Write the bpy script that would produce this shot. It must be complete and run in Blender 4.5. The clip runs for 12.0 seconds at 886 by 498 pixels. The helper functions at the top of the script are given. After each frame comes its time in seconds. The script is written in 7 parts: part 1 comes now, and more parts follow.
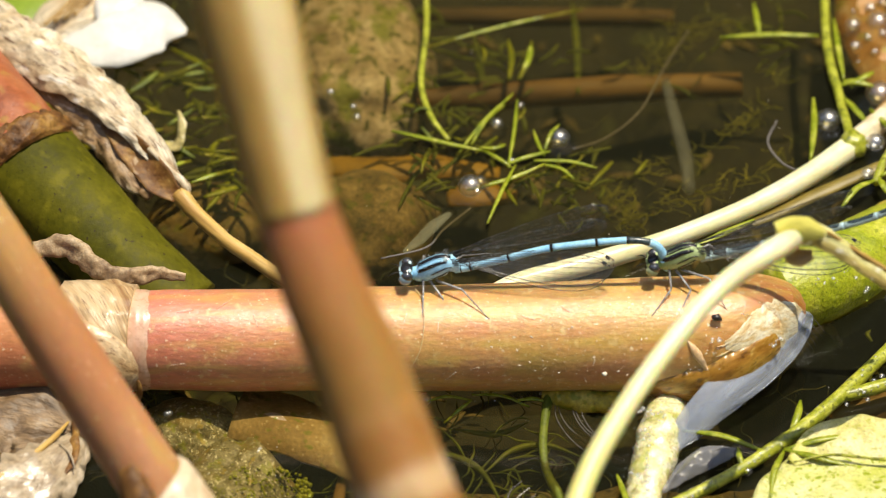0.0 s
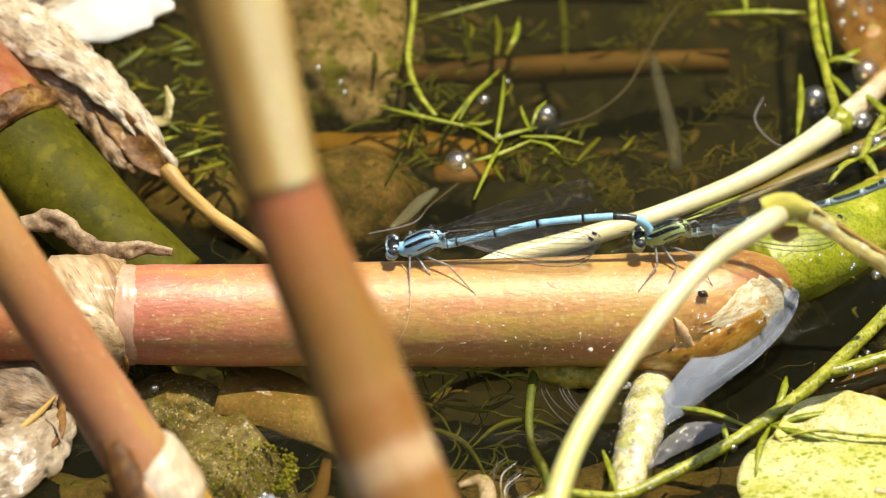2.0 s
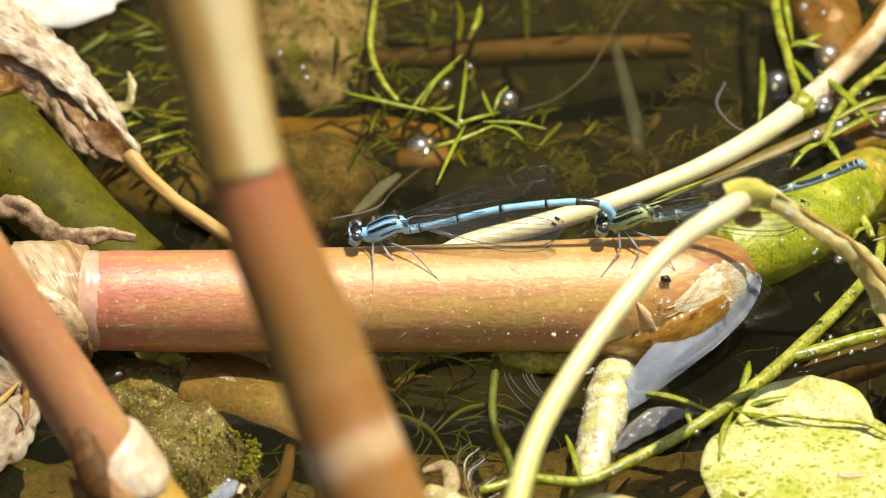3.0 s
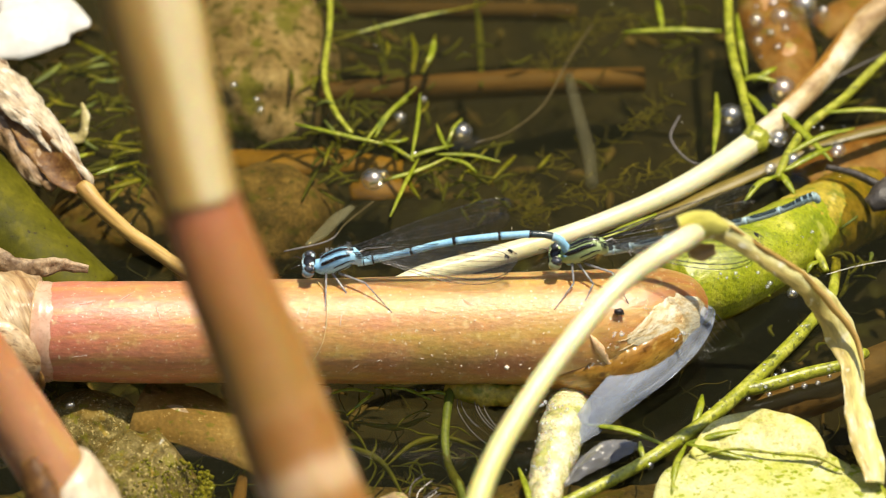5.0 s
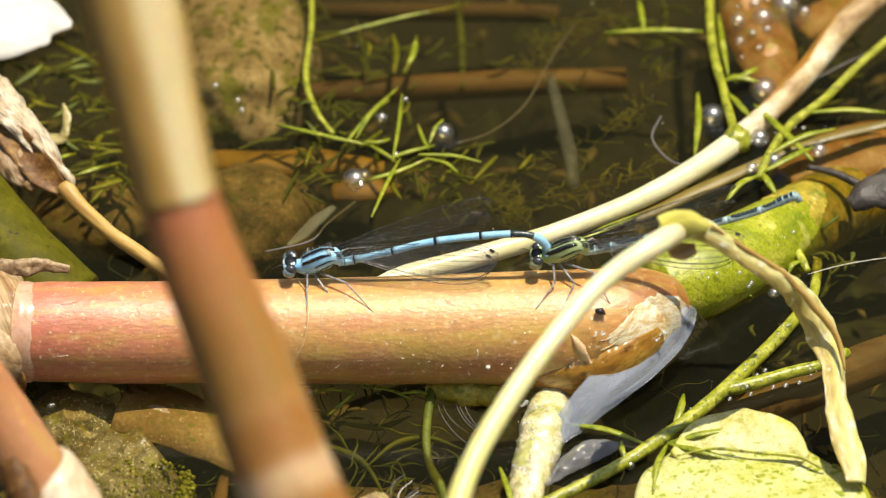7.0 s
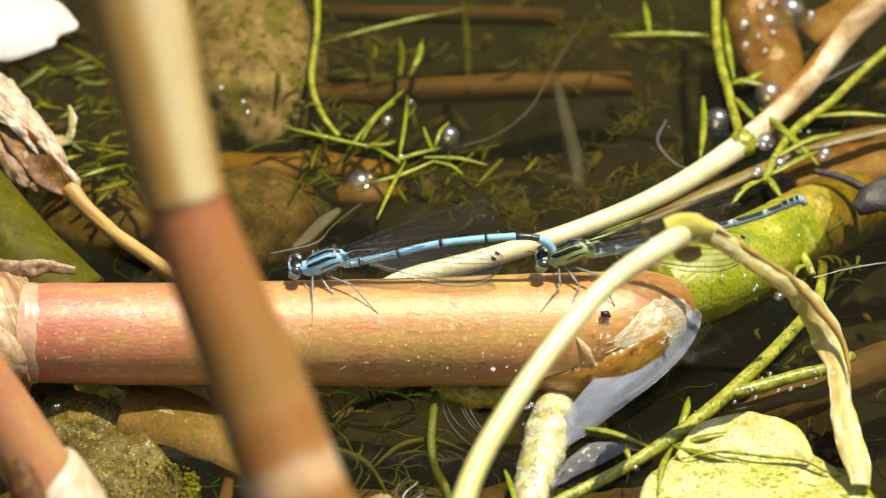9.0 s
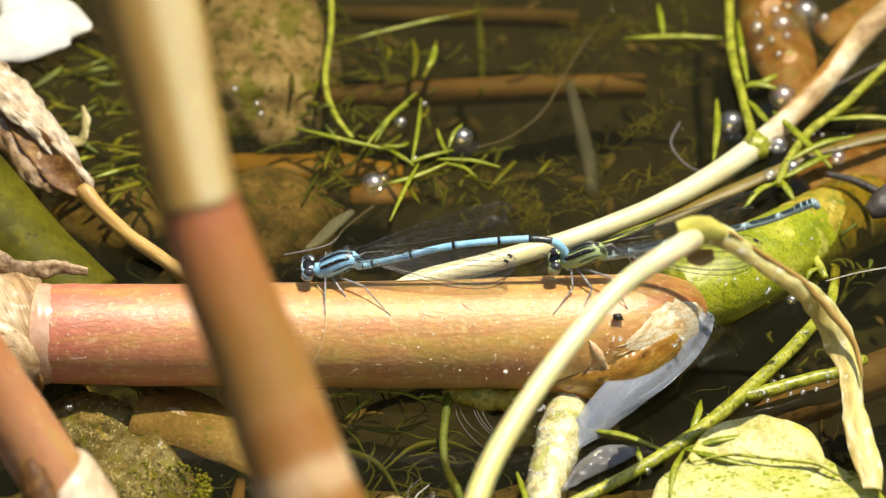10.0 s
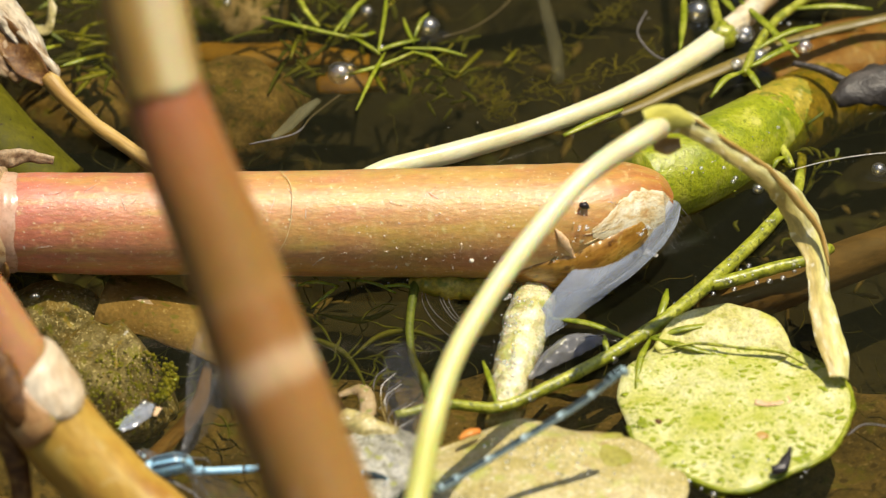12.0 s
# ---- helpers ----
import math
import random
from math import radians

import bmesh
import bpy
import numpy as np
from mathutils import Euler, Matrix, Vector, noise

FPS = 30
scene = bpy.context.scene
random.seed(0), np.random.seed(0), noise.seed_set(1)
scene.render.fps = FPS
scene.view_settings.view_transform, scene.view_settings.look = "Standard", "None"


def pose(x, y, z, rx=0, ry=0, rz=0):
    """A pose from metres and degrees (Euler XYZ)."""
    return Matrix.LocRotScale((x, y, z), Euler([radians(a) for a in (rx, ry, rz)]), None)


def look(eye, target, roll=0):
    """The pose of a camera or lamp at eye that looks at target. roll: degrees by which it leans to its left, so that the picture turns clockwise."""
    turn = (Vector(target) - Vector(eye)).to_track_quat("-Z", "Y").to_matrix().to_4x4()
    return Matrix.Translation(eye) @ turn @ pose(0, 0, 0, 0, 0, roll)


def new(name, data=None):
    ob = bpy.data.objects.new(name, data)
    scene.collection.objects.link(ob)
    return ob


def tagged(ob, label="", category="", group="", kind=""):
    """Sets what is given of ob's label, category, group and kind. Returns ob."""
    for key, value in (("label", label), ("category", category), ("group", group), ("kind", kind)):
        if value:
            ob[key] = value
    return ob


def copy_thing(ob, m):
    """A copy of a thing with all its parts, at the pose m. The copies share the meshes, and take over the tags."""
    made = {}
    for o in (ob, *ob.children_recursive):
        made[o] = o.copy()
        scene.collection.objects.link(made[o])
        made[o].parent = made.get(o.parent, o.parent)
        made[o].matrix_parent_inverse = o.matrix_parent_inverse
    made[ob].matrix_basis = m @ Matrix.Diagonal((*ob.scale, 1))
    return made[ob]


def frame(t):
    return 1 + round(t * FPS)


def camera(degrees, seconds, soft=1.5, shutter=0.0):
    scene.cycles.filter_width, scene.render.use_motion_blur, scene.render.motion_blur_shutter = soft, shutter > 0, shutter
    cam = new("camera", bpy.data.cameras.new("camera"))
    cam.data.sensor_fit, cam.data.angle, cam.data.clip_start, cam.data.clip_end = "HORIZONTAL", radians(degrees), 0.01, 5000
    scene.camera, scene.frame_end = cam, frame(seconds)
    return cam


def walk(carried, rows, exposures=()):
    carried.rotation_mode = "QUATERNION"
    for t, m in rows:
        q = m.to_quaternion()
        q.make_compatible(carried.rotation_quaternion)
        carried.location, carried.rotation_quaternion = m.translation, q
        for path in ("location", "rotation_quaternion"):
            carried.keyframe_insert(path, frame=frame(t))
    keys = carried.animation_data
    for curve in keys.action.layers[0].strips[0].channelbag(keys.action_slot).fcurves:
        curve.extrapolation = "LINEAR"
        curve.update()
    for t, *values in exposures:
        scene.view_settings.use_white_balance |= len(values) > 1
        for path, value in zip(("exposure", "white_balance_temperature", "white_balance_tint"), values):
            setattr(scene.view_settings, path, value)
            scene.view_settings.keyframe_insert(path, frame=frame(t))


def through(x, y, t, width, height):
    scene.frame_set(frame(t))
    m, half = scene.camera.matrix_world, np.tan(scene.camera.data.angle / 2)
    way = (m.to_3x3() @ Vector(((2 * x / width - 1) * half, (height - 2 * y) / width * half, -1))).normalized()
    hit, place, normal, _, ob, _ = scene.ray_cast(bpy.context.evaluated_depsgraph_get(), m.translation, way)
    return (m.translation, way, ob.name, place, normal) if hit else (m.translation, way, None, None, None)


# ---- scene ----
cam = camera(5.1, 12.0, soft=1.0, shutter=0.18)
cam.data.dof.use_dof = True
cam.data.dof.focus_distance = 1.186
cam.data.dof.aperture_fstop = 23.0
walk(cam, [
    (0.00, look((0.00018, -0.88958, 0.80375), (-0.01326, 0.00112, -0.00028), -0.838)),
    (0.50, look((0.00063, -0.89057, 0.80298), (-0.01294, 0.00166, 0.00063), -1.017)),
    (1.00, look((0.00036, -0.89081, 0.80325), (-0.01291, 0.00070, 0.00011), -0.775)),
    (1.50, look((0.00205, -0.89041, 0.80398), (-0.01292, -0.00030, -0.00068), -0.698)),
    (2.00, look((0.00116, -0.89117, 0.80384), (-0.01165, -0.00176, -0.00163), -0.675)),
    (2.50, look((0.00196, -0.89147, 0.80353), (-0.00910, -0.00242, -0.00237), -0.690)),
    (3.00, look((-0.00104, -0.89065, 0.80574), (-0.00715, -0.00359, -0.00240), -0.487)),
    (3.50, look((-0.00004, -0.88974, 0.80439), (-0.00570, -0.00202, -0.00302), -0.329)),
    (5.30, look((-0.00122, -0.89122, 0.80338), (-0.00119, -0.00003, -0.00022), 0.004)),
    (5.50, look((-0.00135, -0.89136, 0.80326), (-0.00121, -0.00012, -0.00029), 0.019)),
    (6.00, look((-0.00040, -0.89212, 0.80285), (-0.00045, -0.00037, -0.00013), 0.048)),
    (6.50, look((0.00000, -0.89177, 0.80296), (0.00000, 0.00000, 0.00000), 0.000)),
    (7.00, look((0.00069, -0.89230, 0.80209), (0.00073, -0.00004, -0.00032), -0.052)),
    (7.20, look((0.00094, -0.89268, 0.80150), (0.00028, -0.00039, -0.00088), -0.078)),
    (9.00, look((-0.00033, -0.89368, 0.80078), (0.00009, 0.00006, 0.00001), 0.139)),
    (9.50, look((-0.00013, -0.89346, 0.80224), (-0.00039, 0.00060, 0.00183), 0.186)),
    (10.00, look((0.00070, -0.89316, 0.80193), (-0.00147, -0.00007, 0.00044), 0.219)),
    (10.50, look((0.00041, -0.89351, 0.80076), (0.00051, -0.00374, -0.00442), 0.256)),
    (11.00, look((0.00196, -0.89339, 0.80150), (0.00293, -0.00595, -0.00624), 0.328)),
    (11.50, look((0.00100, -0.89361, 0.80116), (0.00263, -0.00744, -0.00798), 0.359)),
    (12.00, look((0.00153, -0.89365, 0.80029), (0.00266, -0.00850, -0.00997), 0.356)),
], exposures=[(0.0, 0.20), (2.0, 0.25), (10.2, 0.25), (11.2, 0.10), (12.0, 0.02)])

# ---- light ----
SUN_ELEVATION, SUN_TURN = radians(76), radians(62)   # turn: from straight ahead towards the right
world = bpy.data.worlds.new("sky")
scene.world = world
world.use_nodes = True
wn = world.node_tree
sky = wn.nodes.new("ShaderNodeTexSky")
sky.sky_type, sky.sun_disc = "NISHITA", False
sky.sun_elevation, sky.sun_rotation = SUN_ELEVATION, SUN_TURN
wn.links.new(sky.outputs[0], wn.nodes["Background"].inputs[0])
wn.nodes["Background"].inputs[1].default_value = 0.15
sun = new("sun", bpy.data.lights.new("sun", "SUN"))
sun.data.energy, sun.data.angle, sun.data.color = 4.9, radians(0.53), (1.0, 0.91, 0.73)
to_sun = Vector((math.sin(SUN_TURN) * math.cos(SUN_ELEVATION), math.cos(SUN_TURN) * math.cos(SUN_ELEVATION), math.sin(SUN_ELEVATION)))
sun.matrix_world = look(to_sun * 5, (0, 0, 0))
scene.view_settings.use_white_balance = True
scene.view_settings.white_balance_temperature = 6700

MM = 0.001


# ---- materials ----
def fresh(name):
    m = bpy.data.materials.new(name)
    m.use_nodes = True
    nt = m.node_tree
    return m, nt, nt.nodes["Principled BSDF"], nt.nodes["Material Output"]


def add(nt, kind, **inputs):
    n = nt.nodes.new(kind)
    for k, v in inputs.items():
        n.inputs[k.replace("_", " ")].default_value = v
    return n


def ramp(nt, fac, stops, mode="LINEAR"):
    r = nt.nodes.new("ShaderNodeValToRGB")
    r.color_ramp.interpolation = mode
    e = r.color_ramp.elements
    while len(e) < len(stops):
        e.new(0.5)
    for el, (p, c) in zip(e, stops):
        el.position = p
        el.color = (*c, 1) if len(c) == 3 else c
    nt.links.new(fac, r.inputs[0])
    return r.outputs[0]


def blend(nt, fac, a, b, how="MIX"):
    m = nt.nodes.new("ShaderNodeMix")
    m.data_type, m.blend_type = "RGBA", how
    for sock, v in ((m.inputs[0], fac), (m.inputs[6], a), (m.inputs[7], b)):
        if isinstance(v, (int, float)):
            sock.default_value = v
        elif isinstance(v, tuple):
            sock.default_value = (*v, 1)
        else:
            nt.links.new(v, sock)
    return m.outputs[2]


def noise_tex(nt, vec, size, stretch=(1, 1, 1), detail=3.0, rough=0.55, distort=0.0):
    mp = add(nt, "ShaderNodeMapping")
    mp.inputs["Scale"].default_value = [1000.0 / size / s for s in stretch]
    nt.links.new(vec, mp.inputs[0])
    n = add(nt, "ShaderNodeTexNoise", Scale=1.0, Detail=detail, Roughness=rough, Distortion=distort)
    nt.links.new(mp.outputs[0], n.inputs["Vector"])
    return n.outputs["Fac"]


def surface(name, colors, size=6.0, stretch=(1, 1, 1), grain=0.35, grain_size=0.7, spots=(), bands=None, length=1.0,
            rough=0.5, bump=0.25, bump_size=0.6, bump_stretch=None, through=0.0, through_color=None, sss=0.0, spec=0.5, uv=False, coat=0.0, distort=0.4, sides=None, circ=1.0, coat_rough=0.10):
    """A two-scale procedural surface. Sizes in mm. bands: colours along the length of a stem (UV v). spots: (colour, size mm, from, to, strength)."""
    m, nt, bsdf, out = fresh(name)
    tc = nt.nodes.new("ShaderNodeTexCoord")
    vec = tc.outputs["UV" if uv else "Object"]
    big = noise_tex(nt, vec, size, stretch, 4.0, 0.6, distort)
    if bands:
        sep = nt.nodes.new("ShaderNodeSeparateXYZ")
        nt.links.new(tc.outputs["UV"], sep.inputs[0])
        wob = nt.nodes.new("ShaderNodeMath")
        wob.operation = "MULTIPLY_ADD"
        nt.links.new(big, wob.inputs[0])
        wob.inputs[1].default_value = 0.004
        nt.links.new(sep.outputs[1], wob.inputs[2])
        div = nt.nodes.new("ShaderNodeMath")
        div.operation = "DIVIDE"
        nt.links.new(wob.outputs[0], div.inputs[0])
        div.inputs[1].default_value = length * MM
        base = ramp(nt, div.outputs[0], bands)
        tone = ramp(nt, big, [(0.3, colors[0]), (0.7, colors[-1])])
        base = blend(nt, 0.45, base, tone, "OVERLAY")
    else:
        k = len(colors)
        base = ramp(nt, big, [(0.28 + 0.44 * i / max(1, k - 1), c) for i, c in enumerate(colors)])
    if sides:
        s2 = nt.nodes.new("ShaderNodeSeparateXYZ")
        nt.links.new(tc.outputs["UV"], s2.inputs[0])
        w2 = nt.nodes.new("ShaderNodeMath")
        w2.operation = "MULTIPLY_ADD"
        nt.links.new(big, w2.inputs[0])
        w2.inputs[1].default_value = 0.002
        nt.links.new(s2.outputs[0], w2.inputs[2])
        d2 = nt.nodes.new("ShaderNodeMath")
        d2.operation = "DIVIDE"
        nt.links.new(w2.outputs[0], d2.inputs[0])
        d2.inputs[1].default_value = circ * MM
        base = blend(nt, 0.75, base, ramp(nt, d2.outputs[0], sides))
    fine = noise_tex(nt, vec, grain_size, stretch if stretch[0] != 1 or stretch[1] != 1 else (1, 1, 1), 3.0, 0.65)
    lum = ramp(nt, fine, [(0.25, (1 - grain,) * 3), (0.75, (1 + grain * 0.6,) * 3)])
    base = blend(nt, 1.0, base, lum, "MULTIPLY")
    for colour, ssize, a, b, k, *pull in spots:
        f = noise_tex(nt, vec, ssize, pull[0] if pull else (1, 1, 1), 2.0, 0.5)
        r = ramp(nt, f, [(a, (0, 0, 0)), (b, (k, k, k))])
        base = blend(nt, r, base, colour)
    nt.links.new(base, bsdf.inputs["Base Color"])
    rr = ramp(nt, fine, [(0.2, (max(0.03, rough - 0.12),) * 3), (0.8, (min(1, rough + 0.12),) * 3)])
    nt.links.new(rr, bsdf.inputs["Roughness"])
    bsdf.inputs["Specular IOR Level"].default_value = spec
    bsdf.inputs["Coat Weight"].default_value = coat
    bsdf.inputs["Coat Roughness"].default_value = coat_rough
    if sss:
        bsdf.inputs["Subsurface Weight"].default_value = sss
        bsdf.inputs["Subsurface Radius"].default_value = (1.0, 0.45, 0.14)
        bsdf.inputs["Subsurface Scale"].default_value = 2.2 * MM
    if bump:
        bf = noise_tex(nt, vec, bump_size, bump_stretch or stretch, 4.0, 0.6)
        b = add(nt, "ShaderNodeBump", Strength=min(1.0, bump), Distance=bump_size * 0.35 * MM)
        nt.links.new(bf, b.inputs["Height"])
        nt.links.new(b.outputs[0], bsdf.inputs["Normal"])
        nt.links.new(b.outputs[0], bsdf.inputs["Coat Normal"])
    if through:
        tr = nt.nodes.new("ShaderNodeBsdfTranslucent")
        if through_color:
            nt.links.new(blend(nt, 1.0, base, through_color, "MULTIPLY"), tr.inputs[0])
        else:
            nt.links.new(base, tr.inputs[0])
        mx = nt.nodes.new("ShaderNodeMixShader")
        mx.inputs[0].default_value = through
        nt.links.new(bsdf.outputs[0], mx.inputs[1])
        nt.links.new(tr.outputs[0], mx.inputs[2])
        nt.links.new(mx.outputs[0], out.inputs[0])
    return m


def clear(name, tint, ior=1.33, rough=0.02, bump=0.0, bump_size=8.0, milk=0.0, milk_color=(0.8, 0.85, 0.9), streak=False, graze=0.7):
    """Clear film: what is behind shows through, gloss by Fresnel."""
    m, nt, bsdf, out = fresh(name)
    nt.nodes.remove(bsdf)
    tr = nt.nodes.new("ShaderNodeBsdfTransparent")
    tr.inputs[0].default_value = (*tint, 1)
    gl = nt.nodes.new("ShaderNodeBsdfGlossy")
    gl.inputs["Roughness"].default_value = rough
    lw = add(nt, "ShaderNodeLayerWeight", Blend=0.5)
    pw = nt.nodes.new("ShaderNodeMath")
    pw.operation = "POWER"
    nt.links.new(lw.outputs["Facing"], pw.inputs[0])
    pw.inputs[1].default_value = 4.0
    fr = nt.nodes.new("ShaderNodeMath")
    fr.operation = "MULTIPLY_ADD"
    nt.links.new(pw.outputs[0], fr.inputs[0])
    fr.inputs[1].default_value = graze
    fr.inputs[2].default_value = ((ior - 1) / (ior + 1)) ** 2
    mx = nt.nodes.new("ShaderNodeMixShader")
    body = tr.outputs[0]
    if milk:
        df = nt.nodes.new("ShaderNodeBsdfDiffuse")
        df.inputs[0].default_value = (*milk_color, 1)
        m2 = nt.nodes.new("ShaderNodeMixShader")
        if streak:
            tc0 = nt.nodes.new("ShaderNodeTexCoord")
            sf = noise_tex(nt, tc0.outputs["UV"], 1.6, (1, 9, 1), 3.0, 0.6)
            nt.links.new(ramp(nt, sf, [(0.3, (milk * 0.35,) * 3), (0.7, (min(1.0, milk * 1.9),) * 3)]), m2.inputs[0])
        else:
            m2.inputs[0].default_value = milk
        nt.links.new(tr.outputs[0], m2.inputs[1])
        nt.links.new(df.outputs[0], m2.inputs[2])
        body = m2.outputs[0]
    nt.links.new(fr.outputs[0], mx.inputs[0])
    nt.links.new(body, mx.inputs[1])
    nt.links.new(gl.outputs[0], mx.inputs[2])
    nt.links.new(mx.outputs[0], out.inputs[0])
    if bump:
        tc = nt.nodes.new("ShaderNodeTexCoord")
        f = noise_tex(nt, tc.outputs["Object"], bump_size, (1, 1, 1), 2.0, 0.5)
        b = add(nt, "ShaderNodeBump", Strength=bump, Distance=bump_size * 0.1 * MM)
        nt.links.new(f, b.inputs["Height"])
        for n in (gl, lw):
            nt.links.new(b.outputs[0], n.inputs["Normal"])
    return m


WATER = clear("pond_water", (0.72, 0.65, 0.43), 1.33, 0.03, 0.28, 5.0, 0.018, (0.31, 0.32, 0.15))
BUBBLE = clear("bubble_film", (0.96, 0.97, 0.96), 2.8, 0.34, milk=0.02, milk_color=(0.85, 0.88, 0.92), graze=0.5)
WING = clear("wing_membrane", (0.985, 0.986, 0.988), 1.13, 0.24, 0.8, 0.6, 0.012, (0.60, 0.64, 0.70), graze=0.02)
VEIN = surface("wing_vein", [(0.02, 0.02, 0.022), (0.07, 0.07, 0.07)], 2, rough=0.25, bump=0, spec=0.8)
SILT = surface("silt", [(0.009, 0.009, 0.004), (0.018, 0.0165, 0.006), (0.039, 0.034, 0.012)], 9, grain=0.5, grain_size=1.0, rough=0.95, bump=0.6, bump_size=1.5,
               spots=[((0.05, 0.06, 0.012), 5.0, 0.58, 0.7, 0.6)])
LOG = surface("stem_skin", [(0.42, 0.42, 0.42), (0.60, 0.60, 0.60)], 9, (1, 3, 1), grain=0.28, grain_size=0.5, rough=0.42, bump=0.55, bump_size=0.4, uv=True, sss=0.35, coat=1.0, coat_rough=0.40, spec=0.5, length=84,
              bands=[(0.0, (0.68, 0.34, 0.20)), (0.03, (0.62, 0.20, 0.12)), (0.16, (0.63, 0.25, 0.125)), (0.30, (0.63, 0.30, 0.115)), (0.45, (0.63, 0.34, 0.115)), (0.70, (0.62, 0.36, 0.11)), (0.85, (0.56, 0.285, 0.070)), (1.0, (0.48, 0.15, 0.030))],
              spots=[((0.60, 0.47, 0.07), 1.5, 0.50, 0.68, 0.42, (1, 9, 1)), ((0.54, 0.18, 0.08), 2.6, 0.54, 0.70, 0.5, (1, 5, 1)), ((0.40, 0.20, 0.03), 0.30, 0.56, 0.70, 0.45, (1, 16, 1)), ((0.86, 0.76, 0.52), 0.4, 0.67, 0.72, 0.85, (1, 1.6, 1)), ((0.74, 0.58, 0.26), 1.6, 0.60, 0.72, 0.6), ((0.48, 0.38, 0.05), 5.0, 0.56, 0.70, 0.45, (1, 3, 1)), ((0.60, 0.22, 0.14), 6.0, 0.55, 0.70, 0.45, (1, 3, 1)), ((0.30, 0.12, 0.03), 0.7, 0.72, 0.76, 0.7), ((0.92, 0.85, 0.66), 0.26, 0.70, 0.74, 0.9), ((0.88, 0.76, 0.52), 0.9, 0.70, 0.73, 0.7)])
LOG_PINK = surface("stem_skin_pink", [(0.47, 0.13, 0.07), (0.52, 0.19, 0.085), (0.55, 0.26, 0.09)], 8, (2.5, 1, 1), grain=0.2, grain_size=0.5, rough=0.42, bump=0.35, bump_size=0.5,
                   spots=[((0.64, 0.42, 0.14), 3.0, 0.56, 0.72, 0.6), ((0.80, 0.66, 0.42), 0.45, 0.64, 0.74, 0.7)], sss=0.12, coat=0.05, spec=0.35)
SHEATH = surface("dry_sheath", [(0.30, 0.16, 0.06), (0.50, 0.33, 0.16), (0.64, 0.48, 0.28), (0.72, 0.58, 0.38)], 3.0, (1, 5, 1), grain=0.35, grain_size=0.4, rough=0.36, bump=0.9, bump_size=0.6, coat=0.3, uv=True, spots=[((0.22, 0.10, 0.04), 2.4, 0.58, 0.68, 0.7, (1, 3, 1)), ((0.16, 0.07, 0.03), 0.4, 0.62, 0.67, 0.8, (1, 6, 1))])
FRINGE = surface("frayed_skin", [(0.50, 0.27, 0.09), (0.70, 0.54, 0.28), (0.84, 0.77, 0.56), (0.89, 0.86, 0.75)], 1.6, (1.2, 5, 1), grain=0.3, grain_size=0.4, rough=0.35, bump=0.45, bump_size=0.5, coat=0.4, uv=True, spots=[((0.34, 0.18, 0.05), 0.45, 0.66, 0.70, 0.8), ((0.52, 0.30, 0.09), 1.8, 0.62, 0.71, 0.7, (1, 5, 1))])
BROWN_END = surface("stem_end_brown", [(0.17, 0.06, 0.008), (0.36, 0.165, 0.022), (0.48, 0.26, 0.04), (0.60, 0.38, 0.08)], 1.5, (1, 9, 1), grain=0.45, grain_size=0.5, rough=0.3, bump=0.5, bump_size=0.5, coat=0.6, uv=True, spots=[((0.09, 0.035, 0.008), 0.7, 0.60, 0.67, 0.8, (1, 7, 1)), ((0.62, 0.44, 0.12), 0.9, 0.62, 0.70, 0.7, (1, 6, 1))])
ALGAE_STEM = surface("algae_stem", [(0.14, 0.20, 0.003), (0.33, 0.37, 0.008), (0.54, 0.53, 0.06)], 6, grain=0.4, grain_size=0.4, rough=0.4, bump=0.8, bump_size=0.45, coat=0.4, coat_rough=0.15, spots=[((0.11, 0.16, 0.003), 0.5, 0.60, 0.68, 0.6), ((0.62, 0.59, 0.14), 2.4, 0.58, 0.72, 0.55)])
AMBER_ALGAE = surface("amber_algae", [(0.20, 0.19, 0.006), (0.40, 0.31, 0.02), (0.52, 0.42, 0.07)], 4, grain=0.45, grain_size=0.5, rough=0.6, bump=0.7, bump_size=0.6, spots=[((0.14, 0.17, 0.006), 1.6, 0.54, 0.64, 0.8), ((0.62, 0.54, 0.20), 2.6, 0.62, 0.70, 0.6)])
ROOT = surface("pale_root", [(0.48, 0.45, 0.13), (0.76, 0.71, 0.40), (0.88, 0.85, 0.68)], 2.2, grain=0.4, grain_size=0.35, rough=0.22, bump=1.0, bump_size=0.4, coat=1.0, coat_rough=0.2, sss=0.3, spots=[((0.36, 0.37, 0.05), 0.45, 0.60, 0.67, 0.7), ((0.40, 0.42, 0.04), 3.0, 0.58, 0.68, 0.7), ((0.46, 0.30, 0.10), 1.0, 0.66, 0.71, 0.7)])
# milky films whose colour stands in for sky reflections on the water
GLEAM = clear("pale_gleam", (0.88, 0.90, 0.93), 1.22, 0.35, 0.1, 2.5, 0.12, (0.50, 0.54, 0.62), True, graze=0.3)
SKY_GLEAM = clear("sky_gleam", (0.86, 0.88, 0.92), 1.7, 0.16, 0.10, 3.0, 0.22, (0.60, 0.66, 0.76), True, graze=0.5)
